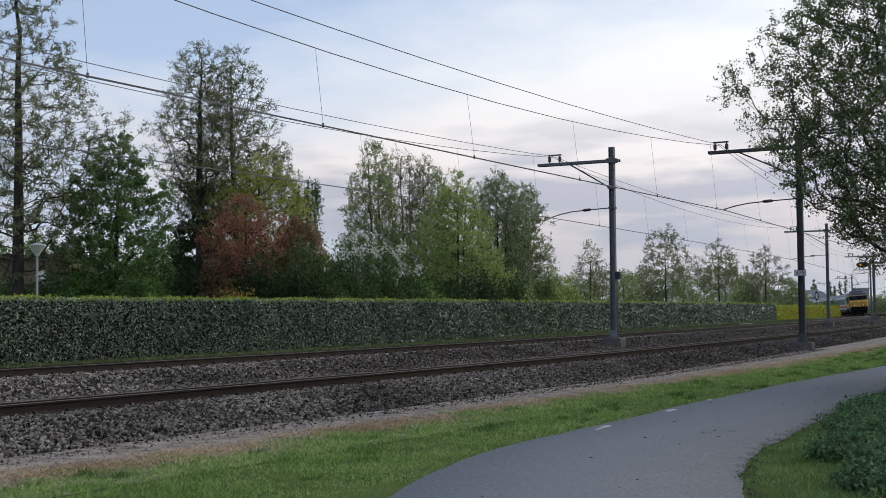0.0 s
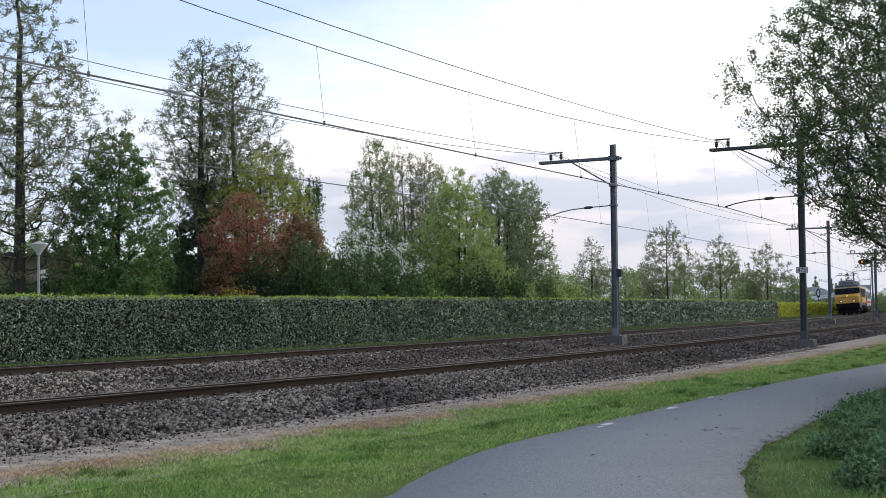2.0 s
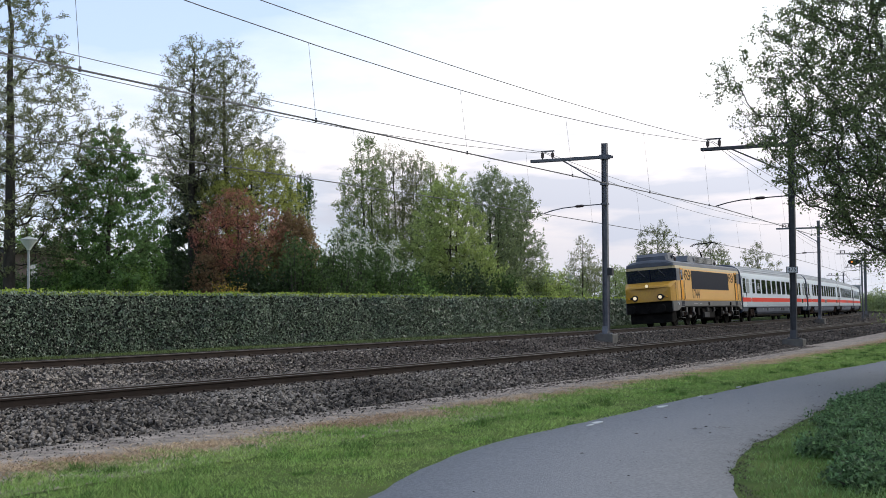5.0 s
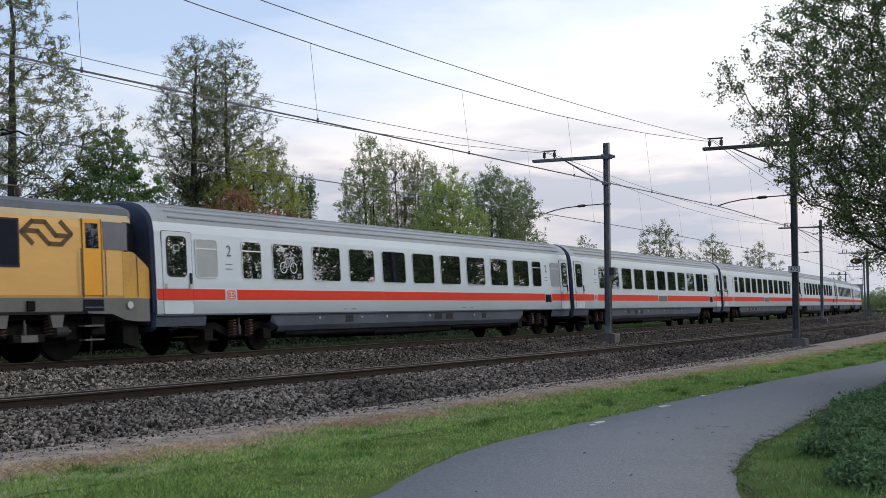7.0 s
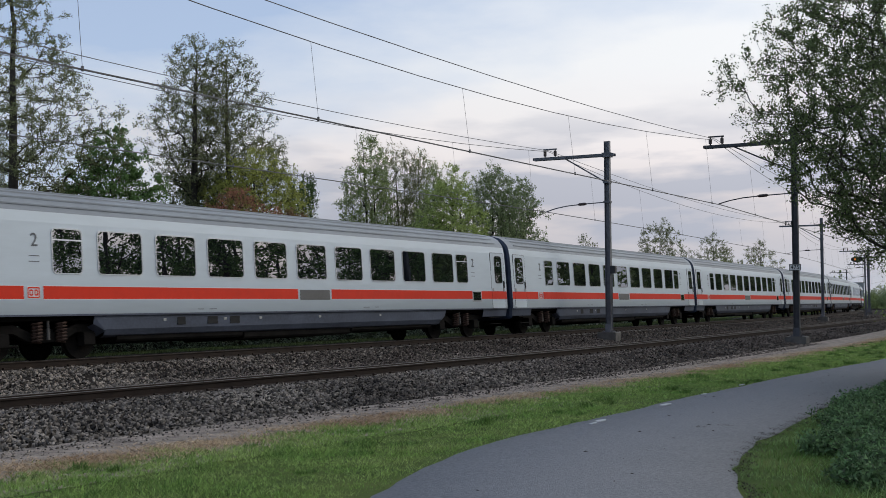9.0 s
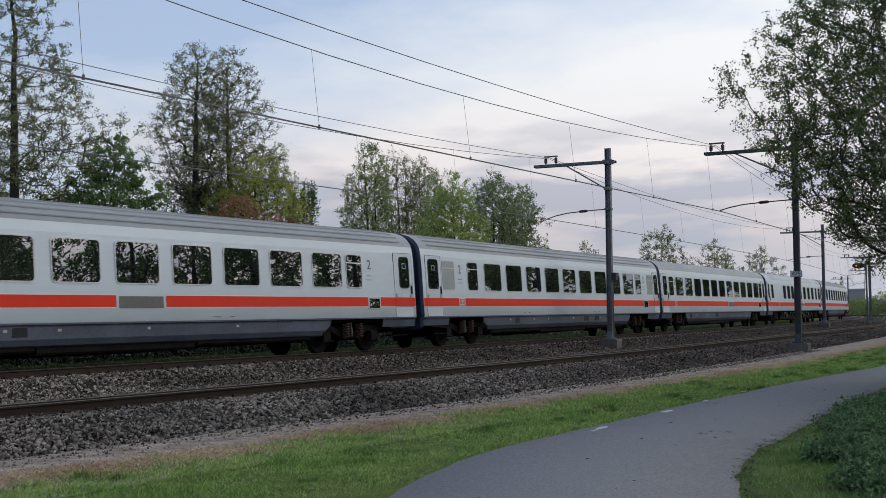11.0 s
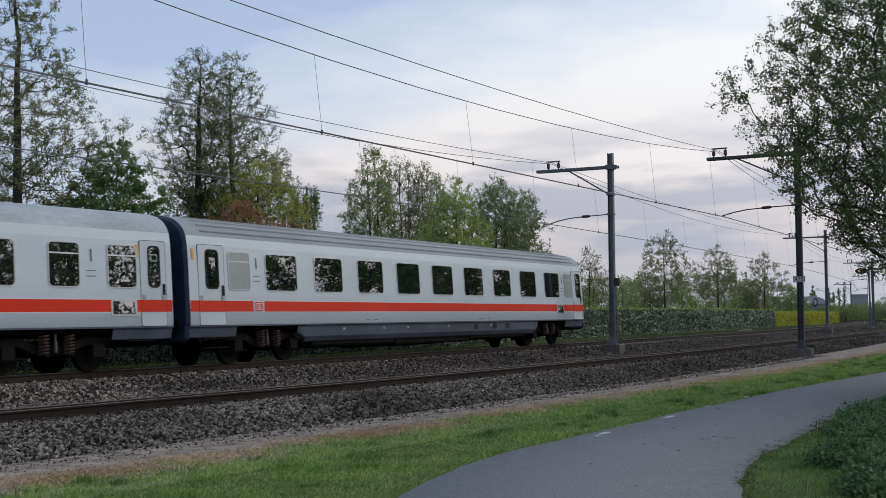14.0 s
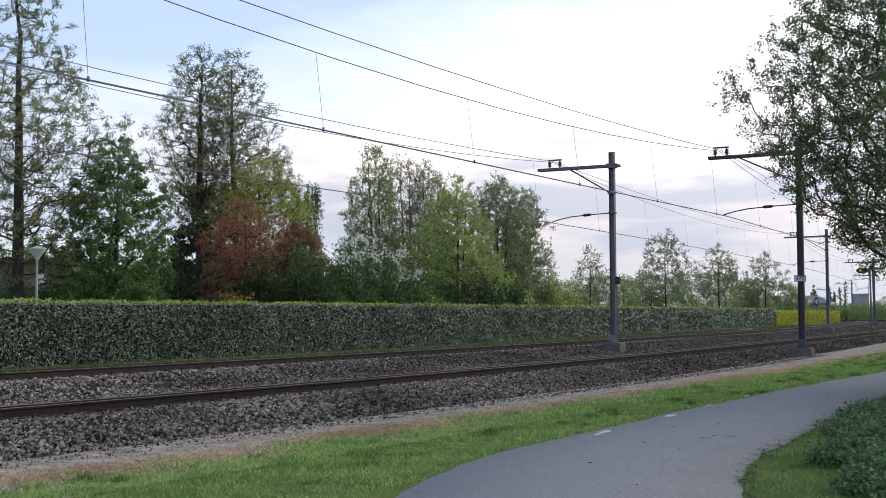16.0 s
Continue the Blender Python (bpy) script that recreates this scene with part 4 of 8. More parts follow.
def bush(name, label, x, y, z, H, R, mat, n_leaf, leaf, seed, clump=0.16, category="bush", squash=1.0, turn=0.0, group="", up=0.0, loose=0.12, bloom=None, ragged=0.18):
    """Many stems from the ground, each with leafy twigs, an uneven dome."""
    rng = np.random.default_rng(seed)
    root = thing(name, label, category, at=pose(x, y, z, 0, 0, turn), group=group)
    wood = Build()
    C = []
    for k in range(34):
        a, rr = rng.uniform(0, 6.28), R * rng.random() ** 0.6
        top = H * math.sqrt(max(0.08, 1 - (rr / R * 0.93) ** 2)) * rng.uniform(0.9 - ragged, 0.9 + ragged)
        e = Vector((math.cos(a) * rr, math.sin(a) * rr * squash, top))
        b0 = Vector((e.x * 0.35, e.y * 0.35, -0.03))
        mid = Vector((e.x * 0.75, e.y * 0.75, top * 0.55))
        wood.tube([b0, mid, e], [0.008 + 0.012 * H, 0.006 + 0.006 * H, 0.004], 4, caps=False)
        for j in range(16):
            t = rng.uniform(0.05, 1.0)
            p = b0.lerp(mid, t * 2) if t < 0.5 else mid.lerp(e, t * 2 - 1)
            C.append(tuple(p + Vector(rng.normal(0, loose * R ** 0.5, 3))))
    part("woody_base", wood, M["bark"], root)
    C = np.array(C)
    P = C[rng.integers(0, len(C), n_leaf)] + rng.normal(0, clump, (n_leaf, 3))
    P[:, 2] = np.abs(P[:, 2]) + 0.02
    if bloom:
        top = P[:, 2] > H * (0.50 + 0.16 * np.sin(P[:, 0] * 3.1) * np.sin(P[:, 1] * 2.3) + rng.normal(0, 0.12, n_leaf))
        top &= np.sin(P[:, 0] * 7.3 + 1.3 * np.sin(P[:, 2] * 5)) + np.sin(P[:, 2] * 6.1) > -0.35
        v, f = leaves(rng, P[top], leaf * 0.95, 1.2)
        part("blossom", cloud_mesh("blossom", v, f, bloom), None, root, "white blossom on the upper twigs")
        P = P[~top]
    v, f = leaves(rng, P, leaf, 1.3, (0, 0, up), 1.0)
    v, f = pointed(v)
    part("foliage", cloud_mesh("foliage", v, f, mat), None, root)
    return root


M["lf_alder"] = leaf_material("alder_leaf", (0.13, 0.155, 0.068), (0.235, 0.25, 0.13), 0.5)
M["lf_maple"] = leaf_material("maple_leaf", (0.092, 0.18, 0.056), (0.165, 0.26, 0.09), 0.5)
M["lf_lime"] = leaf_material("fresh_leaf", (0.25, 0.34, 0.09), (0.38, 0.44, 0.16), 0.5)
M["lf_yellow"] = leaf_material("willow_leaf", (0.27, 0.31, 0.06), (0.38, 0.40, 0.11), 0.45)
M["lf_birch"] = leaf_material("birch_leaf", (0.165, 0.23, 0.075), (0.27, 0.325, 0.135), 0.5)
M["lf_bronze"] = leaf_material("bronze_leaf", (0.155, 0.18, 0.08), (0.25, 0.265, 0.14), 0.5)
M["lf_laurel"] = leaf_material("glossy_laurel_leaf", (0.046, 0.088, 0.028), (0.098, 0.155, 0.05), 0.6)
M["lf_hazel"] = leaf_material("laurel_leaf", (0.125, 0.23, 0.05), (0.21, 0.32, 0.09), 0.5)
# the willows' own grey-green; on the skyline trees it also stands for haze
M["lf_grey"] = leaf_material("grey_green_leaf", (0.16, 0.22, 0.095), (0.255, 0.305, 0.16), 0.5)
M["lf_red"] = leaf_material("plum_leaf", (0.42, 0.13, 0.10), (0.36, 0.23, 0.13), 0.5)
M["lf_blossom"] = leaf_material("blossom", (0.82, 0.82, 0.78), (0.66, 0.69, 0.58), 0.25)
M["lf_copper"] = leaf_material("copper_leaf", (0.2, 0.125, 0.07), (0.3, 0.21, 0.11), 0.45)
M["lf_dark"] = leaf_material("evergreen_leaf", (0.031, 0.056, 0.022), (0.062, 0.096, 0.037))
M["lf_fore"] = leaf_material("cherry_leaf", (0.078, 0.122, 0.046), (0.155, 0.195, 0.08), 0.5)
M["lf_ivy"] = leaf_material("nettle_leaf", (0.062, 0.135, 0.055), (0.17, 0.26, 0.12), 0.7)
M["lf_gold"] = leaf_material("golden_leaf", (0.35, 0.25, 0.03), (0.42, 0.30, 0.06))

hedge("clipped_hedge", "long clipped dark green hedge with yellow-green new shoots on top",
      [(-38, -22), (-26, 3), (-18.5, 19), (-12.2, 32.3), (-9.2, 38), (-5.9, 44), (-1.5, 52.5), (2.8, 61.5), (7.6, 72), (13, 84), (20, 99), (28, 116.5), (36.5, 134)], 1.84, (M["hedge"], M["hedge_top"]), 760, 21)
hedge("young_hedge", "lower yellow-green young hedge beyond the dark one",
      [(36.9, 134.9), (45, 152), (53, 168), (58.7, 179)], 1.62, (M["hedge_young"], M["hedge_top"]), 520, 22)


def grove():
    # trees on the path's other side, which the coach windows mirror
    for i, (x, y, h) in enumerate(((25, 20, 14), (20, 11, 12), (27, 3, 13), (17, -6, 13), (47, 72, 14), (55, 78, 14))):
        tree("path_tree", "tall tree in young leaf on the path's far side", x, y, PATH_Z, h, 2.0, 3.6, M["lf_fore"], 6500, 0.18, 200 + i, "oval", 0.2, 16, 0.4, 0.3, group="trees along the path")
    for i, (x, y, h, n) in enumerate(((24, 36, 13, 10000), (26, 43, 12, 10000), (33, 46, 13, 9000), (28, 50, 13, 12000), (32, 57, 13, 11000), (36, 66, 13, 11000), (23, 29, 12, 10000), (42, 60, 14, 9000), (46, 50, 14, 6000))):
        grown_tree("path_tree", "tall tree in young leaf on the path's far side", x, y, PATH_Z, [(0.9, 1.6), (3.0, 3.2), (6.0, 3.6), (9.5, 2.8), (h, 0.5)], M["lf_laurel"], n, 0.14, 500 + i, 0.24, 160, 0.4, -0.3, twig=0.6, clump=0.12, thick=0.013, group="trees along the path")
    for i, (x, y, h) in enumerate(((37, 31, 15), (40, 37, 16), (38, 43, 15), (45, 46, 16), (49, 55, 15), (50, 63, 15), (35, 25, 15))):
        grown_tree("path_tree", "tall dense tree behind the trees along the path", x, y, PATH_Z, [(1.5, 2.5), (5.0, 4.0), (9.0, 4.2), (12.5, 3.2), (h, 0.6)], M["lf_laurel"], 4200, 0.24, 560 + i, 0.26, 150, 0.4, -0.4, twig=0.8, clump=0.2, thick=0.016, group="trees along the path")
    F_ = FAR_Z
    for i, s in enumerate(range(35, 300, 7)):
        p = on(s, -27.0 - 4 * (i % 3))
        if p.x < 0.405 * p.y:
            continue
        tree("path_tree", "tall tree in young leaf on the path's far side", p.x, p.y, PATH_Z, 11 + (i * 7) % 5, 1.0, 4.2, M["lf_fore"], 1500, 0.55, 400 + i, "oval", 0.2, 11, 0.4, 0.4, group="trees along the path", low=40)
    for i, s in enumerate(range(60, 330, 8)):
        p = on(s, -43.0 - 3 * (i % 2))
        if p.x > 0.41 * p.y:
            tree("path_tree", "tall tree in young leaf on the path's far side", p.x, p.y, PATH_Z, 13, 1.0, 4.6, M["lf_fore"], 700, 0.9, 800 + i, "oval", 0.2, 9, 0.4, 0.5, group="trees along the path", low=30)
    T = tree
    G = grown_tree
    G("alder_tree", "tall slender alder with open spring crown", -16.9, 46, F_, [(2.6, 2.2), (4.5, 3.3), (6.5, 4.3), (8.4, 5.1), (9.4, 4.3), (10.3, 3.3), (11.9, 2.2), (13.5, 1.8), (15.5, 1.3), (16.8, 0.5)], M["lf_alder"], 68080, 0.062, 1, 0.27, 1100, 0.10, 0.0, flat=0.4, sag=0.05, wave=1.5, twig=0.36)
    G("alder_tree", "tall slender alder with open spring crown", -21.5, 50, F_, [(2.0, 1.5), (5.0, 2.8), (9.0, 2.8), (13.5, 0.5)], M["lf_alder"], 14800, 0.067, 31, 0.16, 420, 0.2, 0.0, flat=0.5)
    G("maple_tree", "dense dark green maple behind the hedge", -13.6, 48, F_, [(0.9, 1.9), (2.6, 2.6), (4.6, 2.55), (6.4, 2.2), (7.6, 1.6), (8.3, 0.9), (8.8, 0.35)], M["lf_maple"], 45880, 0.085, 2, 0.13, 700, 0.25, -0.20, flat=0.5, twig=0.36, wave=1.1)
    G("alder_tree", "tall alder with airy fresh green crown", -11.6, 55, F_, [(5.4, 1.3), (7.2, 2.1), (8.8, 2.4), (10.3, 2.5), (11.3, 1.9), (12.5, 1.7), (13.6, 1.2), (14.2, 0.4)], M["lf_alder"], 29600, 0.062, 3, 0.29, 820, 0.3, -0.05, wave=1.4, flat=0.6, twig=0.36)
    G("alder_tree", "tall alder with airy fresh green crown", -10.2, 56.5, F_, [(6.2, 1.6), (7.2, 2.9), (8.6, 3.3), (9.8, 2.4), (11.4, 2.0), (12.5, 1.5), (13.6, 1.0), (14.3, 0.4)], M["lf_alder"], 31080, 0.062, 4, 0.22, 820, 0.3, -0.05, wave=1.4, flat=0.6, twig=0.36)
    G("willow_tree", "yellow-green willow with soft hanging twigs", -8.7, 54.3, F_, [(3.0, 1.6), (5.0, 2.4), (6.6, 2.6), (7.8, 1.9), (8.7, 0.6)], M["lf_yellow"], 31080, 0.071, 5, 0.15, 640, 0.4, -0.2, hang=0.35, twig=0.5)
    G("red_plum_tree", "wine-red plum tree in new leaf", -8.9, 51.5, F_, [(2.9, 1.2), (3.6, 1.9), (4.6, 2.2), (5.4, 1.8), (6.1, 1.0), (6.5, 0.3)], M["lf_red"], 16280, 0.062, 6, 0.10, 480, 0.5, 0.05, twig=0.36, wave=1.3)
    G("copper_shrub", "reddish brown shrub beside the plum tree", -6.7, 53, F_, [(2.6, 0.9), (3.6, 1.3), (4.6, 1.1), (5.6, 0.3)], M["lf_copper"], 13320, 0.081, 16, 0.06, 260, 0.6, -0.1, stems=((0, 0), (0.3, 0.1), (-0.25, 0.2)), twig=0.34)
    G("copper_shrub", "reddish brown shrub beside the plum tree", -10.0, 50, F_, [(0.5, 0.6), (1.6, 1.0), (2.9, 0.7), (3.6, 0.2)], M["lf_copper"], 5180, 0.081, 17, 0.05, 150, 0.6, -0.1, twig=0.3)
    G("dark_spruce", "narrow dark evergreen between the alders", -12.2, 58, F_, [(0.6, 1.9), (2.5, 1.9), (5.5, 1.4), (7.4, 0.7), (8.2, 0.2)], M["lf_dark"], 33300, 0.109, 18, 0.14, 300, -0.15, -0.3, hang=0.2, twig=0.4)
    # a thin birch whose twigs hang down in a plume
    G("weeping_birch", "thin weeping tree with hanging green twigs", -8.2, 70, F_, [(7.6, 0.7), (8.6, 0.9), (9.3, 0.9), (9.8, 0.4)], M["lf_laurel"], 5180, 0.081, 7, 0.07, 46, 0.3, -0.1, hang=2.4, twig=1.5, clump=0.035, sag=-0.2)
    G("birch_tree", "slim light green birch in spring leaf", -5.1, 80, F_, [(2.0, 1.6), (5.0, 2.5), (8.0, 2.3), (10.5, 1.7), (12.4, 0.9), (13.5, 0.2)], M["lf_birch"], 41440, 0.078, 8, 0.13, 760, 0.9, -0.15, stems=((0, 0), (0.6, 0.4)), twig=0.5)
    G("birch_tree", "slim light green birch in spring leaf", -3.1, 83, F_, [(2.5, 1.2), (6.0, 1.9), (9.0, 2.1), (11.5, 1.7), (12.6, 0.9), (13.1, 0.2)], M["lf_bronze"], 20720, 0.076, 9, 0.12, 600, 1.0, -0.05, stems=((0, 0), (0.7, 0.3), (-0.6, -0.2)), twig=0.55)
    G("birch_tree", "slim light green birch in spring leaf", -1.5, 82, F_, [(2.0, 1.1), (5.5, 1.7), (9.0, 1.7), (11.2, 1.2), (12.2, 0.3)], M["lf_bronze"], 17760, 0.076, 10, 0.11, 480, 1.0, -0.05, stems=((0, 0), (-0.4, 0.3)), twig=0.5)
    G("hornbeam_tree", "fresh lime-green broad young tree", 0.45, 66, F_, [(0.7, 2.5), (2.6, 2.9), (5.0, 2.6), (7.2, 1.7), (8.6, 0.8), (9.3, 0.15)], M["lf_lime"], 60680, 0.076, 11, 0.10, 860, 0.45, -0.15, stems=((0, 0), (0.5, 0.2)), flat=0.5, wave=1.1)
    G("birch_tree", "slim light green birch in spring leaf", -0.6, 72, F_, [(3.0, 0.8), (6.0, 1.3), (8.5, 0.9), (10.4, 0.15)], M["lf_birch"], 11100, 0.078, 19, 0.08, 320, 0.7, -0.05, twig=0.45)
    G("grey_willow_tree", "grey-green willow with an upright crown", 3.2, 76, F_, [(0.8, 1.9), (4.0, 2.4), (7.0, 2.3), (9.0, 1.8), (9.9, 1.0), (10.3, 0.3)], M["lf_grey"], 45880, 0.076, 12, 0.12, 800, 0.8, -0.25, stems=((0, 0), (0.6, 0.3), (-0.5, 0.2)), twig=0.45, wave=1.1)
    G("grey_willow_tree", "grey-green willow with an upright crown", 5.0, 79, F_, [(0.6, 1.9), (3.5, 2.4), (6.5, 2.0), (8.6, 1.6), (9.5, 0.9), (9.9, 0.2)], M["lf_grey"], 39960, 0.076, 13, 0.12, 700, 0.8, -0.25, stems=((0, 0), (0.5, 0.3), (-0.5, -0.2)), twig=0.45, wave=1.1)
    # undergrowth
    rng = random.Random(55)
    for i in range(17):
        y = rng.uniform(88, 112)
        px = -60 + i * 62 + rng.uniform(-14, 14)
        h = rng.uniform(5.2, 7.4)
        T("copse_tree", "rounded spring-green tree in the copse", (px - 794) / 2083 * y, y, F_, h, 0.7, 2.9, (M["lf_birch"] if i % 2 else M["lf_alder"]) if i > 8 else (M["lf_maple"] if i % 2 else M["lf_hazel"]), 3000, 0.24, 300 + i, "dome", 0.12, 16, 0.5, 0.16, group="copse behind the hedge", low=90)
    for i in range(14):
        y = rng.uniform(58, 70)
        px = 30 + i * 68 + rng.uniform(-14, 14)
        bush("shrub", "mixed green shrub under the trees", (px - 794) / 2083 * y, y, F_, rng.uniform(2.6, 3.6), 2.1, M["lf_laurel"] if i % 3 else M["lf_dark"], 4500, 0.135, 330 + i, 0.2, group="shrubs behind the hedge")
    U = bush
    U("evergreen_bush", "dark evergreen bush under the trees", -11.0, 50, F_, 3.4, 2.0, M["lf_dark"], 8400, 0.118, 40)
    U("evergreen_bush", "dark evergreen bush under the trees", -8.2, 54, F_, 3.8, 2.2, M["lf_dark"], 9800, 0.118, 41)
    U("evergreen_bush", "dark evergreen bush under the trees", -14.6, 50, F_, 3.0, 2.0, M["lf_laurel"], 8400, 0.118, 42)
    U("evergreen_bush", "dark evergreen bush under the trees", -18.4, 53, F_, 3.2, 2.0, M["lf_laurel"], 7699, 0.118, 43)
    for k, (x, y, h, r_, mt) in enumerate(((-7.9, 48.6, 3.4, 1.5, "lf_dark"), (-6.0, 49.2, 4.4, 1.7, "lf_laurel"), (-12.4, 47.0, 2.9, 1.3, "lf_hazel"), (-14.9, 46.4, 2.9, 1.3, "lf_hazel"), (-16.4, 48.5, 3.0, 1.4, "lf_laurel"), (-4.7, 51.6, 4.3, 1.8, "lf_laurel"), (-3.6, 54.6, 4.2, 1.9, "lf_laurel"), (-2.4, 57.4, 3.8, 1.7, "lf_laurel"), (-9.6, 49.5, 2.4, 1.0, "lf_copper"), (-12.4, 54, 4.8, 1.4, "lf_dark"), (-10.4, 53, 4.4, 1.3, "lf_dark"), (-19.6, 52, 3.0, 1.3, "lf_laurel"), (-5.0, 54, 3.3, 1.5, "lf_laurel"), (-2.8, 56, 3.3, 1.7, "lf_laurel"), (-1.4, 58, 2.9, 1.5, "lf_hazel"))):
        U("laurel_bush", "dense green laurel bush behind the hedge", x, y, F_, h, r_, M[mt], 11000, 0.097, 700 + k)
    U("evergreen_bush", "dark evergreen bush under the trees", -12.9, 51, F_, 4.3, 1.6, M["lf_laurel"], 8400, 0.106, 36)
    U("evergreen_bush", "dark evergreen bush under the trees", -15.6, 52, F_, 3.8, 1.6, M["lf_hazel"], 7699, 0.106, 37)
    U("evergreen_bush", "dark evergreen bush under the trees", -17.0, 55, F_, 4.0, 1.6, M["lf_laurel"], 6300, 0.118, 38)
    U("evergreen_bush", "dark evergreen bush under the trees", -20.8, 56, F_, 3.2, 1.7, M["lf_laurel"], 6300, 0.118, 39)
    U("laurel_bush", "dense green laurel bush behind the hedge", -5.6, 54, F_, 3.9, 1.7, M["lf_laurel"], 10500, 0.118, 44)
    U("laurel_bush", "dense green laurel bush behind the hedge", -3.9, 59, F_, 3.8, 2.1, M["lf_laurel"], 9800, 0.118, 45)
    U("blossom_bush", "hawthorn bush covered in white blossom", -3.4, 57, F_, 5.4, 2.3, M["lf_laurel"], 22000, 0.085, 46, bloom=M["lf_blossom"])
    U("blossom_bush", "hawthorn bush covered in white blossom", -5.0, 62, F_, 5.9, 2.0, M["lf_laurel"], 14000, 0.085, 47, bloom=M["lf_blossom"])
    U("laurel_bush", "dense green laurel bush behind the hedge", -1.0, 64, F_, 3.6, 2.2, M["lf_laurel"], 9800, 0.118, 48)
    U("golden_bush", "small golden-leaved bush behind the hedge", -8.6, 46.9, F_, 2.45, 0.7, M["lf_gold"], 6000, 0.07, 49)
    U("hazel_bush", "light green hazel bush", 3.0, 70, F_, 4.4, 2.3, M["lf_lime"], 9800, 0.118, 50)
    U("hazel_bush", "light green hazel bush", 6.8, 80, F_, 4.2, 2.6, M["lf_lime"], 9800, 0.130, 51)
    U("hazel_bush", "light green hazel bush", 8.8, 88, F_, 3.6, 2.4, M["lf_birch"], 7000, 0.142, 52)
    # young trees and the wood behind them along the line
    for i, (x, y, h, r, n) in enumerate(((14.8, 123.5, 8.6, 2.6, 4000), (26.3, 143, 12.1, 3.9, 8500), (36.1, 157.5, 10.8, 4.2, 8500), (46.0, 171.5, 10.6, 4.3, 8500))):
        G("young_alder", "young alder with a thin open crown", x, y, F_, [(h * 0.34, r * 0.5), (h * 0.5, r), (h * 0.7, r * 0.8), (h * 0.88, r * 0.45), (h, 0.15)], M["lf_alder"], n, 0.13, 60 + i, 0.13, 260, 0.5, -0.02, twig=0.55, clump=0.09, group="young trees beyond the hedge")
    rng = random.Random(77)
    for i in range(15):
        y = rng.uniform(222, 290)
        px = 975 + i * 30 + rng.uniform(-9, 9)
        x = (px - 794) / 2083 * y
        h = rng.uniform(9.0, 12.5) + (1.0 if 4 < i < 9 else 0) - 0.5 * max(0, i - 9)
        G("copse_tree", "rounded spring-green tree in the far copse", x, y, F_, [(0.6, h * 0.30), (h * 0.4, h * 0.40), (h * 0.75, h * 0.27), (h, 0.2)], M["lf_birch"] if i % 3 else M["lf_alder"], 5200, 0.26, 80 + i, 0.14, 130, 0.5, -0.3, twig=1.0, clump=0.3, group="far copse")
    # poplars: the haze of distance is put into their paler leaf colour
    for i in range(9):
        x = (1428 + i * 7 + rng.uniform(-3, 3) - 794) / 2083 * 420
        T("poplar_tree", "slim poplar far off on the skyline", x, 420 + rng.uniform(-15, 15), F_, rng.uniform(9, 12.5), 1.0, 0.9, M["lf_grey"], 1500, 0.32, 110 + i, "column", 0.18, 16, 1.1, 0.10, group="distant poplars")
    # every other skyline tree takes the same paler leaves for haze
    for i in range(24):
        y = rng.uniform(235, 300)
        px = 1386 + i * 9
        h = rng.uniform(2.2, 3.6) + (1.5 if px > 1525 else 0)
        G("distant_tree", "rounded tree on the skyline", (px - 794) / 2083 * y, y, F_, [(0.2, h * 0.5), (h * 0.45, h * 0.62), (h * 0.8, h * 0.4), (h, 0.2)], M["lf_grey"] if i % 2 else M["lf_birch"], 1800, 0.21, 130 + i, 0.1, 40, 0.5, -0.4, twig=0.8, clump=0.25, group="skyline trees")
    # the tree whose boughs hang over the path
    G("cherry_tree", "big tree overhanging the path in young leaf", 12.55, 24.5, PATH_Z, [(2.5, 3.9), (3.1, 4.5), (3.6, 5.1), (4.2, 5.8), (5.0, 6.1), (5.9, 6.15), (6.6, 5.95), (7.4, 5.8), (8.3, 5.4), (10.0, 4.4), (11.5, 0.8)], M["lf_fore"], 215000, 0.047, 14, 0.26, 3000, 0.18, -0.45, twig=0.36, clump=0.04, sag=0.02, facing=3.3, thick=0.0038)
    for i, (x, y, h, r) in enumerate(((25.6, 64, 3.6, 1.7), (31.2, 76, 4.2, 2.2), (24.4, 56, 2.6, 1.5), (38.5, 93, 4.6, 2.4))):
        U("elder_bush", "leafy bush beside the path's far end", x, y, PATH_Z, h, r, M["lf_birch"], 3200, 0.12, 160 + i, 0.2)
    # nettles and ivy along the bank, from single plants by the path to a closed cover behind
    rng = random.Random(91)
    for i in range(54):
        y = 10.6 + 11.5 * (i / 54) ** 1.1
        back = rng.random() ** 1.2
        mid = float(np.interp(y, [10.9, 12.7, 14.4, 15.9, 17.8, 20.0, 23.0], [1.06, 1.55, 2.22, 3.02, 4.05, 5.2, 6.95]))
        x = mid + half_width(y) * 1.12 + float(np.interp(y, [11, 14, 20], [0.85, 0.62, 0.5])) + 2.3 * back
        U("nettle_clump", "low dark green nettles and ivy beside the path", x, y, PATH_Z, (0.12 + 0.22 * back + rng.uniform(0, 0.08)), rng.uniform(0.30, 0.52), M["lf_ivy"], 3000, 0.037, 170 + i, 0.045, up=0.9, loose=0.05, ragged=0.3, group="nettles on the bank")
    for i, (x, y, h, r) in enumerate(((8.4, 16.5, 0.5, 1.1), (10.2, 19.8, 0.55, 1.2), (12.4, 23.6, 0.6, 1.3))):
        U("nettle_clump", "low dark green nettles and ivy beside the path", x, y, PATH_Z, h, r, M["lf_ivy"], 7000, 0.045, 240 + i, 0.05, up=0.9, loose=0.05, ragged=0.3, group="nettles on the bank")


grove()

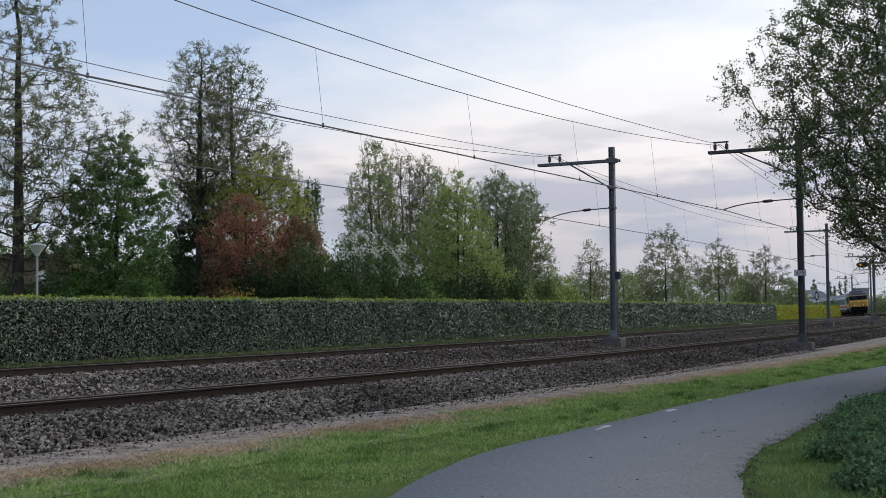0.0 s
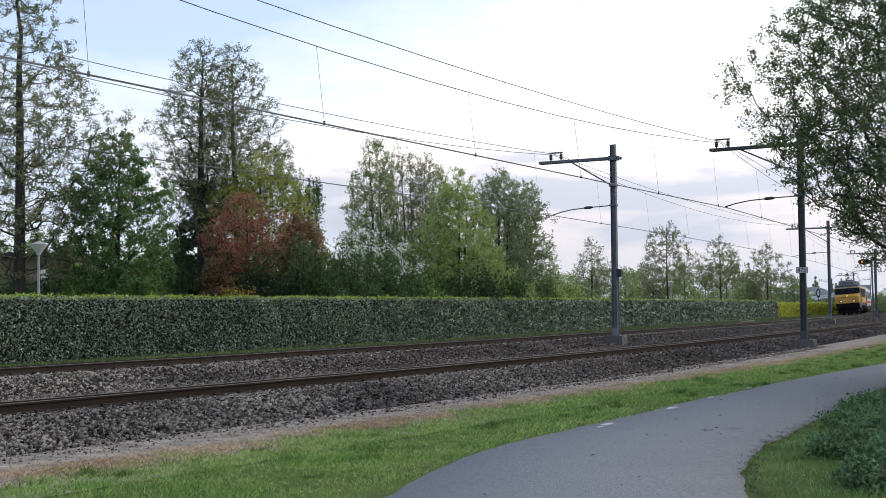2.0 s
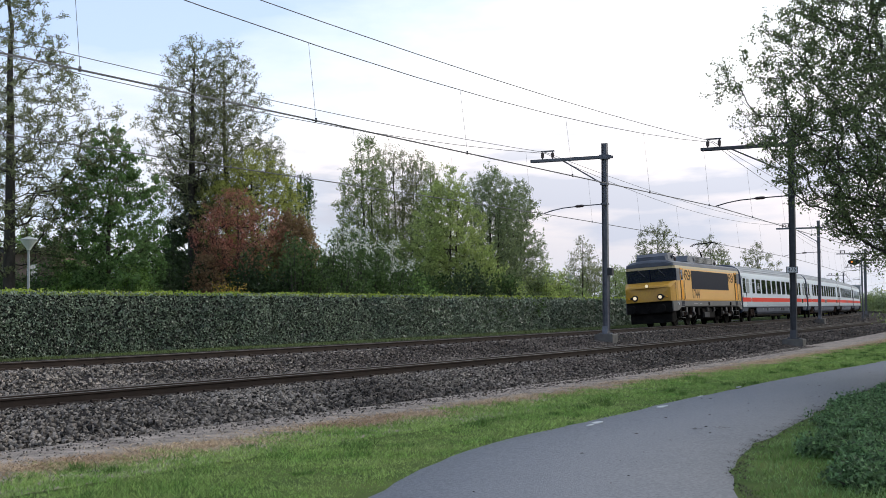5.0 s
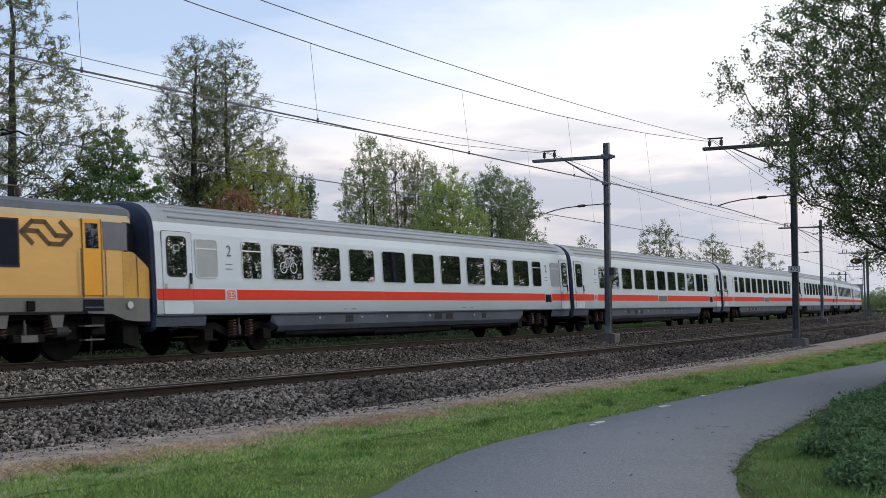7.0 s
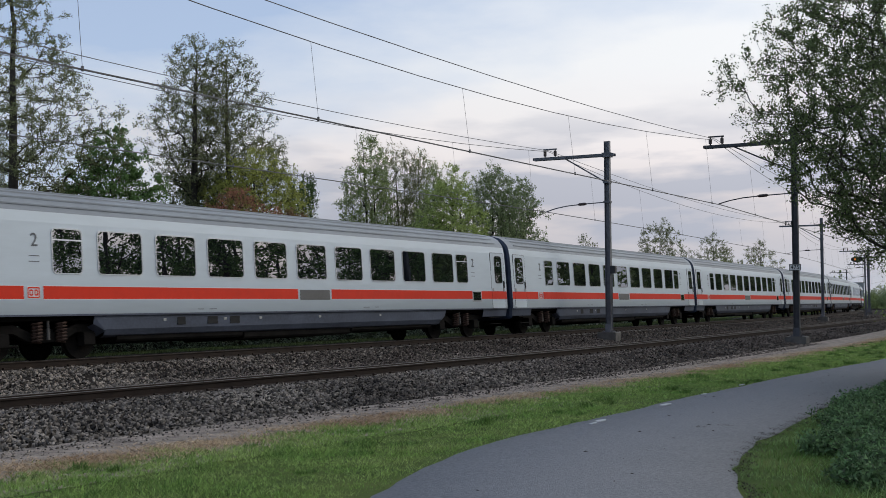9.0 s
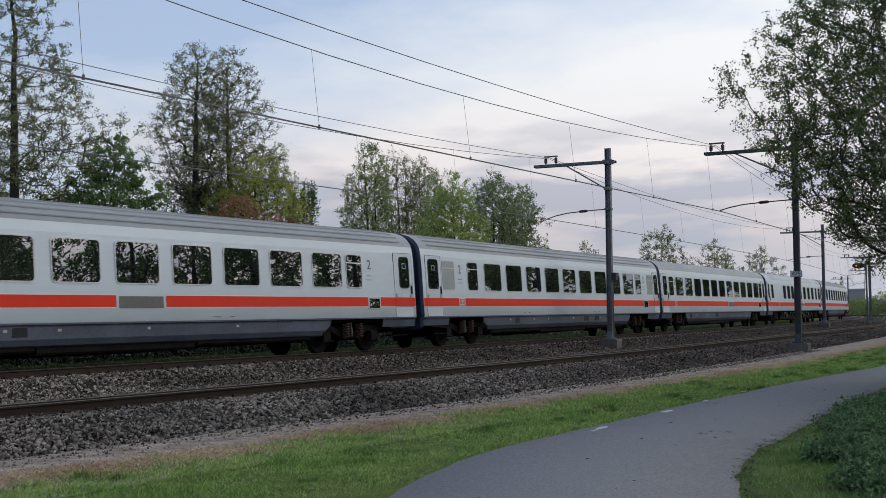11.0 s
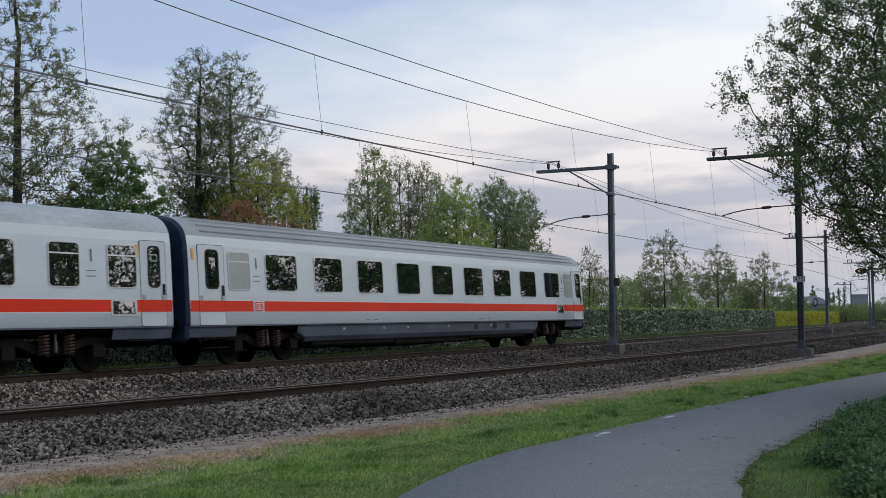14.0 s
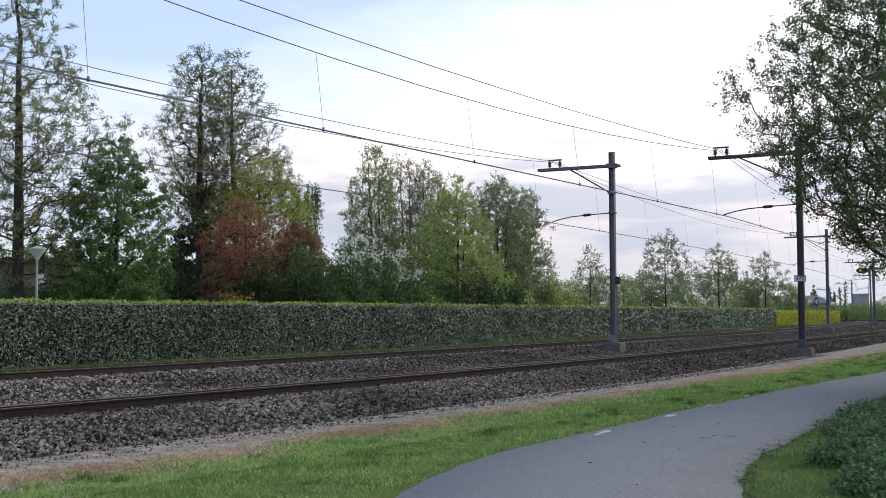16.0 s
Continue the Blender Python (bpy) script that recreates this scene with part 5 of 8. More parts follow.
# ---- overhead line, signs, lamps ----
def text_mesh(words, size, mat, extrude=0.004, bold=0.0):
    cu = bpy.data.curves.new("lettering", "FONT")
    cu.body, cu.size, cu.extrude, cu.offset = words, size, extrude, bold
    cu.align_x, cu.align_y = "CENTER", "CENTER"
    ob = bpy.data.objects.new("lettering_source", cu)
    scene.collection.objects.link(ob)
    me = bpy.data.meshes.new_from_object(ob.evaluated_get(bpy.context.evaluated_depsgraph_get()))
    bpy.data.objects.remove(ob)
    me.materials.clear(); me.materials.append(mat)
    return me


def line_mast(s, l, ground_z, top, reach, saddle, steady, cz, sign=False, box=False, paint="mast", label="grey steel overhead line mast with bracket arm on a concrete foot"):
    """A steel mast with a bracket arm, a stay, a steady arm and a concrete foot. The arm points away from the path;
    the mast rakes back a little against the pull of the wires."""
    root = thing("catenary_mast", label, "mast", at=frame_at(s, l, 0, radians(-0.7)), group="overhead line masts")
    b = Build()
    b.box(-0.33, 0.33, -0.42, 0.42, ground_z - 0.4, ground_z + 0.42, cut=0.03)
    part("concrete_foot", b, M["concrete"], root)
    z0 = ground_z + 0.42
    w, g = 0.105, 0.008   # H section
    half = [(-w, -0.12), (w, -0.12), (w, -0.10), (g, -0.10), (g, 0.10), (w, 0.10)]
    ring = half + [(-x_, -y_) for x_, y_ in half]
    part("column", Build().loft([[(x_, y_, z) for x_, y_ in ring] for z in (z0, top)]), M[paint], root)
    b = Build()
    b.box(-0.22, 0.22, -0.24, 0.24, z0, z0 + 0.03)
    for sx in (-1, 1):
        b.loft([[(sx * 0.11, -0.13, z0 + .03), (sx * 0.2, -0.13, z0 + .03), (sx * 0.11, -0.13, z0 + 0.35)], [(sx * 0.11, 0.13, z0 + .03), (sx * 0.2, 0.13, z0 + .03), (sx * 0.11, 0.13, z0 + 0.35)]])
        for sy in (-1, 1):
            b.disc((sx * 0.17, sy * 0.19, z0 + 0.05), (0, 0, 1), 0.025, 0.07, 6)
    part("base_plate", b, M[paint], root)
    arm_z = top - 0.62
    b = Build()
    b.box(-0.16, -0.10, -0.35, reach, arm_z - 0.06, arm_z + 0.06, cut=0.012); b.box(0.10, 0.16, -0.35, reach, arm_z - 0.06, arm_z + 0.06, cut=0.012)
    b.box(-0.16, 0.16, reach - 0.05, reach, arm_z - 0.06, arm_z + 0.06); b.box(-0.17, 0.17, -0.2, 0.2, arm_z - 0.1, arm_z + 0.1)
    part("bracket_arm", b, M[paint], root)
    b = Build()
    b.tube([(0, 0.1, arm_z - 1.2), (0, saddle - 0.75, arm_z - 0.05)], 0.035, 6); b.box(-0.14, 0.14, -0.15, 0.17, arm_z - 1.26, arm_z - 1.14)
    part("stay", b, M[paint], root)
    for y in (saddle - 0.25, saddle + 0.25):
        b = Build()
        b.tube([(0, y, arm_z + .06), (0, y, arm_z + 0.12), (0, y, arm_z + 0.14), (0, y, arm_z + 0.34), (0, y, arm_z + 0.36), (0, y, arm_z + 0.46)], [.03, .03, .075, .075, .03, .03], 8)
        part("insulator", b, M["insul"], root)
    b = Build()
    b.box(-0.03, 0.03, saddle - 0.33, saddle + 0.33, arm_z + 0.40, arm_z + 0.46)
    part("wire_saddle", b, M[paint], root)
    b = Build()
    q = steady / 3.3
    b.tube([(0, 0.1, cz + 0.36), (0, 1.3 * q, cz + 0.32), (0, 2.3 * q, cz + 0.26), (0, 2.9 * q, cz + 0.17), (0, 3.3 * q + 0.1, cz + 0.05)], 0.026, 6)
    b.tube([(0, steady, cz + 0.08), (0, steady, cz)], 0.012, 4); b.box(-0.13, 0.13, -0.15, 0.16, cz + 0.32, cz + 0.40)
    part("steady_arm", b, M[paint], root)
    b = Build()
    b.tube([(0, 1.15 * q, cz + .325), (0, 1.25 * q, cz + .322), (0, 1.55 * q, cz + 0.31), (0, 1.65 * q, cz + .305)], [.03, .065, .065, .03], 8)
    part("insulator", b, M["insul"], root)
    if sign:
        b = Build().prism([(-0.235, 2.41), (0.235, 2.41), (0.235, 2.67), (-0.235, 2.67)], -0.185, -0.165)
        sg = part("distance_sign", b, M["sign_white"], root, "white enamel distance sign")
        sg2 = Build()
        for a in ((-0.235, 0.235, 2.41, 2.43), (-0.235, 0.235, 2.65, 2.67), (-0.235, -0.215, 2.43, 2.65), (0.215, 0.235, 2.43, 2.65)):
            sg2.box(-0.190, -0.185, a[0], a[1], a[2], a[3])
        part("sign_border", sg2, M["ink"], sg)
        part("sign_figures", text_mesh("475", 0.235, M["ink"]), None, sg, at=pose(-0.189, 0, 2.54, 90, 0, -90))
        part("sign_bracket", Build().box(-0.165, -0.11, -0.14, 0.14, 2.5, 2.6), M[paint], root)
    if box:
        b = Build().box(-0.12, 0.12, -0.34, -0.12, 2.52, 2.86, cut=0.02)
        part("switch_box", b, M["black"], root, "small black equipment box")
        b = Build().tube([(0.05, -0.15, 0.1), (0.05, -0.15, 2.6)], 0.02, 5)
        part("cable_pipe", b, M[paint], root)
    return root


FAR_SPAN = [-136, -86, -36, 9.9, 65.0, 121.0, 177.0, 232.0, 287.0]
NEAR_SPAN = [-136, -86, -36, 9.8, 65.0, 121.0, 177.0, 232.0, 287.0]
for s in FAR_SPAN[2:]:
    line_mast(s, -2.85, -0.49, 8.42, 3.54, 2.75, 2.85, 5.34, box=s == 9.9)
# near masts: the shade on their facing side is in the darker steel
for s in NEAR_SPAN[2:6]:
    line_mast(s, -11.0, -0.70, 8.35, 3.74, 3.22, 3.05, 5.24, sign=s == 9.8, paint="mast_dark", label="steel overhead line mast with bracket arm, darkened for its backlit side")


def wires(spans, off, top, sag1, sag2, cw, rise, first, label):
    """A carrying wire and a feeder that sag, two contact wires, and droppers, span by span."""
    root = thing("overhead_wires", label, "overhead wires", at=frame_at(0, off, 0), group="overhead wires")
    inv = root.matrix_basis.inverted()
    n = 12
    for a, c in zip(spans[:-1], spans[1:]):
        def chord(u, l, z):
            return inv @ (on(a, off + l, z).lerp(on(c, off + l, z), u))
        sag = lambda u, d: d * (1 - (2 * u - 1) ** 2)
        def run(name, l, z, d, r):
            part(name, Build().tube([chord(i / n, l, z - sag(i / n, d)) for i in range(n + 1)], r, 5, caps=False), M["wire"], root)
        run("carrying_wire", 0, top, sag1, 0.012)
        run("feeder_wire", -0.06, top + 0.03, sag2, 0.012)
        run("contact_wire", -0.23, cw, -rise, 0.011)
        run("contact_wire", -0.17, cw, -rise, 0.011)
        m = 7 if c - a < 60 else 8
        for k in range(1, m + 1):
            u = (k - first) / m
            p, q = chord(u, 0, top - sag(u, sag1)), chord(u, -0.2, cw + sag(u, rise))
            part("dropper", Build().tube([p, q], 0.0055, 3, caps=False).tube([q + Vector((0, 0, .06)), q - Vector((0, 0, .03))], 0.028, 5), M["wire"], root)


wires(FAR_SPAN, -0.1, 8.17, 0.90, 0.48, 5.34, 0.06, 0.3, "sagging dark overhead wires with droppers above the far track")
wires(NEAR_SPAN, -7.8, 8.06, 1.05, 0.50, 5.28, 0.0, 0.17, "sagging dark overhead wires with droppers above the near track")


def signal(s, l):
    root = thing("railway_signal", "railway colour-light signal lit amber on a steel post", "signal", at=frame_at(s, l, 0))
    part("foot", Build().box(-0.3, 0.3, -0.3, 0.3, -0.9, -0.3, cut=0.03), M["concrete"], root)
    part("post", Build().tube([(0, 0, -0.3), (0, 0, 6.0)], 0.09, 10), M["mast"], root)
    part("ladder", Build().tube([(0.12, -0.2, -0.3), (0.12, -0.2, 5.6)], 0.02, 4).tube([(0.12, 0.2, -0.3), (0.12, 0.2, 5.6)], 0.02, 4), M["mast"], root)
    b = Build().prism([(math.cos(a * math.tau / 20) * 0.62 + 0.72, math.sin(a * math.tau / 20) * 0.30 + 5.6) for a in range(20)], -0.12, 0.02)
    hd = part("signal_head", b, M["black"], root, "dark oval signal shield")
    part("bracket", Build().tube([(0, 0, 5.9), (0, 0.9, 6.15)], 0.03, 5), M["mast"], root)
    for y in (0.50, 0.92):
        part("lens", Build().disc((-0.13, y, 5.6), (1, 0, 0), 0.10, 0.04, 14), glow("amber_lens", (1.0, 0.30, 0.05, 1), 0.9) if y > 0.7 else M["black"], hd, "glowing amber lens" if y > 0.7 else "dark lens")
        part("hood", Build().tube([(-0.12, y, 5.62), (-0.34, y, 5.62)], 0.155, 12, caps=False), M["black"], hd)


signal(88.5, -4.2)


def street_lamp(x, y):
    root = thing("street_lamp", "slim grey park lamp post with a white cone head", "street lamp", at=pose(x, y, FAR_Z), group="park lamps behind the hedge")
    part("post", Build().tube([(0, 0, -0.05), (0, 0, 0.9), (0, 0, 0.95), (0, 0, 3.5)], [0.06, 0.06, 0.045, 0.04], 10), M["lamp_grey"], root)
    b = Build().tube([(0, 0, 3.42), (0, 0, 3.5), (0, 0, 3.74), (0, 0, 3.76)], [0.06, 0.10, 0.27, 0.28], 16)
    part("bowl", b, M["lamp_white"], root, smooth=False)
    b = Build().tube([(0, 0, 3.76), (0, 0, 3.79), (0, 0, 3.86), (0, 0, 3.89)], [0.31, 0.31, 0.12, 0.05], 16)
    part("cap", b, M["lamp_grey"], root)


for x, y in ((-14.2, 40.5), (9.9, 90.4), (21.3, 113.8), (34.0, 152.0), (32.8, 138.8), (43.1, 162.9), (53.4, 188.9), (62.1, 212.5)):
    street_lamp(x, y)


def marker_board(x, y, ground_z):
    root = thing("marker_board", "small white and black trackside board on a post", "sign", at=pose(x, y, ground_z, 0, 0, -17))
    part("post", Build().tube([(0, 0, -0.1), (0, 0, 2.75)], 0.05, 8), M["mast"], root)
    part("board", plate_disc(0.30, 0.66, -0.06, -0.03).mesh("board", M["ink"]), None, root, at=pose(0, 0, 3.1))
    part("face", plate_disc(0.17, 0.42, -0.075, -0.062).mesh("face", M["sign_white"]), None, root, at=pose(0, 0, 3.1))


def plate_disc(w, h, y0, y1):
    b = Build()
    ring = [(math.cos(a * math.tau / 16) * w, math.sin(a * math.tau / 16) * h) for a in range(16)]
    b.add([(x_, y0, z_) for x_, z_ in ring] + [(x_, y1, z_) for x_, z_ in ring], [tuple(range(16)), tuple(range(31, 15, -1))] + [(i, 16 + i, 16 + (i + 1) % 16, (i + 1) % 16) for i in range(16)])
    return b


marker_board(53.4, 171.5, FAR_Z)
b = Build().box(-2.6, 2.6, -0.12, 0.12, -0.1, 0.08, cut=0.04)
tagged(part("cable_trough", b, M["concrete"], at=frame_at(57.5, 2.6, FAR_Z + 0.02)), "pale concrete cable trough cover beside the far track", "cable trough")

# ---- the train ----
M["coach_grey"] = material("coach_light_grey", (0.62, 0.685, 0.73, 1), (0.545, 0.60, 0.635, 1), rough=0.5, scale=0.5, fine=5, spec=0.35, stretch=(0.25, 1, 1.6))
M["coach_white"] = material("coach_upper_white", (0.70, 0.71, 0.72, 1), (0.63, 0.64, 0.64, 1), rough=0.35, scale=0.5, fine=5, coat=0.25, stretch=(0.25, 1, 1.6))
M["coach_red"] = material("coach_red_band", (0.76, 0.040, 0.014, 1), (0.64, 0.036, 0.014, 1), rough=0.5, scale=0.5, fine=5, spec=0.15)
M["coach_roof"] = material("dusty_coach_roof", (0.285, 0.315, 0.345, 1), (0.205, 0.225, 0.245, 1), rough=0.6, scale=0.6, fine=9, stretch=(0.3, 1, 1))
M["coach_skirt"] = material("dark_coach_skirt", (0.105, 0.122, 0.165, 1), (0.060, 0.068, 0.090, 1), rough=0.6, scale=0.8, fine=12, spec=0.25)
M["coach_end"] = material("navy_coach_end", (0.031, 0.048, 0.092, 1), (0.018, 0.026, 0.048, 1), rough=0.5)
M["under"] = material("sooty_underframe", (0.0075, 0.007, 0.0065, 1), (0.018, 0.016, 0.0145, 1), rough=0.9, scale=3, fine=25, spec=0.08)
M["sooty"] = material("sooty_grey", (0.046, 0.045, 0.047, 1), (0.026, 0.025, 0.025, 1), rough=0.75, scale=2, fine=20, spec=0.2)
M["spring"] = material("grey_spring", (0.135, 0.128, 0.12, 1), (0.07, 0.066, 0.062, 1), rough=0.7)
M["rubber"] = material("rubber", (0.012, 0.012, 0.012, 1), (0.02, 0.02, 0.02, 1), rough=0.9)
M["frame_grey"] = material("window_frame_aluminium", (0.52, 0.54, 0.56, 1), (0.44, 0.46, 0.48, 1), rough=0.4, metal=0.5)
M["door_grey"] = material("coach_door_grey", (0.60, 0.66, 0.70, 1), (0.53, 0.58, 0.61, 1), rough=0.45, scale=0.6, fine=6, spec=0.35)
M["blind_grey"] = material("frosted_window", (0.40, 0.42, 0.42, 1), (0.34, 0.36, 0.36, 1), rough=0.25)
M["yellow"] = material("railway_yellow", (0.74, 0.415, 0.115, 1), (0.65, 0.36, 0.105, 1), rough=0.45, scale=0.6, fine=6, spec=0.35, stretch=(0.3, 1, 1))
M["yellow_door"] = material("deep_yellow_door", (0.82, 0.36, 0.004, 1), (0.74, 0.31, 0.004, 1), rough=0.4, scale=1, fine=8)
# the railway yellow deepened for the shade on the front
M["yellow_shaded"] = material("shaded_yellow_nose", (0.60, 0.32, 0.022, 1), (0.40, 0.20, 0.025, 1), rough=0.45, scale=1.2, fine=10)
M["cream"] = material("cream_line", (0.52, 0.42, 0.235, 1), (0.45, 0.35, 0.19, 1), rough=0.5)
M["loco_grey"] = material("locomotive_grey", (0.128, 0.126, 0.124, 1), (0.088, 0.084, 0.080, 1), rough=0.55, scale=0.8, fine=9)
M["loco_roof"] = material("locomotive_roof_grey", (0.115, 0.128, 0.155, 1), (0.075, 0.08, 0.092, 1), rough=0.6, scale=0.8, fine=9, spec=0.3)
M["logo_grey"] = material("brown_emblem", (0.15, 0.095, 0.046, 1), (0.12, 0.075, 0.038, 1), rough=0.7, spec=0.15)
M["figure_grey"] = material("grey_lettering", (0.105, 0.11, 0.12, 1), (0.085, 0.09, 0.10, 1), rough=0.6)
M["spring_rust"] = material("rusty_spring", (0.075, 0.045, 0.034, 1), (0.04, 0.028, 0.024, 1), rough=0.8, spec=0.15)
M["bistro_roof"] = material("patchy_pale_roof", (0.46, 0.50, 0.53, 1), (0.27, 0.30, 0.33, 1), rough=0.6, scale=0.9, fine=9, stretch=(0.5, 1, 1))
M["cab_grey"] = material("cab_side_grey", (0.135, 0.14, 0.165, 1), (0.11, 0.112, 0.13, 1), rough=0.3)
M["grille"] = material("dark_air_grille", (0.008, 0.012, 0.027, 1), (0.006, 0.009, 0.018, 1), rough=0.5, spec=0.08)
M["louvre"] = material("light_louvre", (0.42, 0.42, 0.40, 1), (0.34, 0.34, 0.33, 1), rough=0.5)


def glass(name, tint, ior=1.5):
    m = bpy.data.materials.new(name)
    m.use_nodes = True
    b = m.node_tree.nodes["Principled BSDF"]
    b.inputs["Base Color"].default_value = (*tint, 1)
    b.inputs["Roughness"].default_value = 0.008
    b.inputs["IOR"].default_value = ior
    b.inputs["Specular IOR Level"].default_value = 0.45
    N, Lk = m.node_tree.nodes, m.node_tree.links
    n = N.new("ShaderNodeTexNoise"); n.inputs["Scale"].default_value = 1.3
    bp = N.new("ShaderNodeBump"); bp.inputs["Strength"].default_value = 0.02; bp.inputs["Distance"].default_value = 0.05
    tc = N.new("ShaderNodeTexCoord"); Lk.new(tc.outputs["Object"], n.inputs["Vector"])
    Lk.new(n.outputs[0], bp.inputs["Height"]); Lk.new(bp.outputs[0], b.inputs["Normal"])
    return m


M["glass"] = glass("tinted_coach_glass", (0.005, 0.006, 0.008), 4.6)
M["windscreen"] = glass("dark_windscreen", (0.012, 0.016, 0.030), 1.7)
M["headlight"] = glow("lit_headlight", (1.0, 0.80, 0.50, 1), 0.62)


def round_rect(w, h, r, n=4):
    """Outline in (x, z), anticlockwise."""
    out = []
    for cx_, cz_, a0 in ((w / 2 - r, h / 2 - r, 0), (-w / 2 + r, h / 2 - r, 90), (-w / 2 + r, -h / 2 + r, 180), (w / 2 - r, -h / 2 + r, 270)):
        for k in range(n + 1):
            a = radians(a0 + 90 * k / n)
            out.append((cx_ + r * math.cos(a), cz_ + r * math.sin(a)))
    return out


def plate(outline, y0, y1):
    """A flat plate with thickness, facing -y."""
    b = Build()
    n = len(outline)
    b.add([(x, y0, z) for x, z in outline] + [(x, y1, z) for x, z in outline], [tuple(range(n))] + [(i, n + i, n + (i + 1) % n, (i + 1) % n) for i in range(n)])
    return b


def ring_plate(outer, inner, y0, y1):
    b = Build()
    n = len(outer)
    vs = [(x, y0, z) for x, z in outer] + [(x, y0, z) for x, z in inner] + [(x, y1, z) for x, z in outer] + [(x, y1, z) for x, z in inner]
    fs = []
    for i in range(n):
        j = (i + 1) % n
        fs += [(i, j, n + j, n + i), (i, 2 * n + i, 2 * n + j, j), (n + i, n + j, 3 * n + j, 3 * n + i)]
    return b.add(vs, fs)


_cache = {}


def shared(key, make):
    if key not in _cache:
        _cache[key] = make()
    return _cache[key]


def window(parent, x, z, w, h, kind, far=False, half=1.413):
    """A window with a rubber-sealed metal frame; kinds: wide, hinged (with an upper flap), blind."""
    r = 0.10 if w > 0.5 else 0.08
    fr = shared(("wf", w, h, kind), lambda: ring_plate(round_rect(w + 0.055, h + 0.055, r + 0.025), round_rect(w, h, r), -0.014, 0.01).mesh("window", M["frame_grey"]))
    pn = shared(("wp", w, h, kind), lambda: plate(round_rect(w + 0.01, h + 0.01, r), -0.006, 0.01).mesh("pane", M["blind_grey"] if kind == "blind" else M["glass"]))
    at = Matrix.Translation((x, half if far else -half, z)) @ (Matrix.Rotation(math.pi, 4, "Z") if far else Matrix())
    ob = part("window", fr, None, parent, at=at)
    part("pane", pn, None, ob)
    if kind in ("hinged", "blind"):
        bar = shared(("wb", w, h), lambda: Build().box(-w / 2, w / 2, -0.012, 0.0, h * 0.24, h * 0.24 + 0.035).mesh("glazing_bar", M["frame_grey"]))
        part("glazing_bar", bar, None, ob)
    return ob


SIDE = [(1.36, 1.00), (1.41, 1.06), (1.412, 1.9), (1.41, 2.7), (1.395, 3.15), (1.36, 3.40)]
ROOF = [(1.36, 3.40), (1.30, 3.55), (1.17, 3.72), (0.97, 3.86), (0.70, 3.96), (0.38, 4.03), (0.0, 4.05)]
SKIRT = [(1.22, 0.60), (1.33, 0.66), (1.355, 0.96), (1.36, 1.0)]


def full_ring(side, roof, skirt):
    r = skirt[:-1] + side[:-1] + roof
    return [(y, z) for y, z in r] + [(-y, z) for y, z in reversed(r[:-1])]


def strip(pts, x0, x1, sign):
    b = Build()
    n = len(pts)
    vs = [(x0, sign * y, z) for y, z in pts] + [(x1, sign * y, z) for y, z in pts]
    fs = [((i, i + 1, n + i + 1, n + i) if sign > 0 else (i, n + i, n + i + 1, i + 1)) for i in range(n - 1)]
    return b.add(vs, fs)


def wheel_mesh(r):
    b = Build()
    b.tube([(0, -0.07, 0), (0, -0.065, 0), (0, 0.03, 0), (0, 0.035, 0), (0, 0.065, 0)], [r * 0.86, r, r, r * 1.06, r * 1.06], 28)
    b.tube([(0, -0.10, 0), (0, -0.06, 0)], [r * 0.25, r * 0.3], 14)
    return b.mesh("wheel", M["under"])


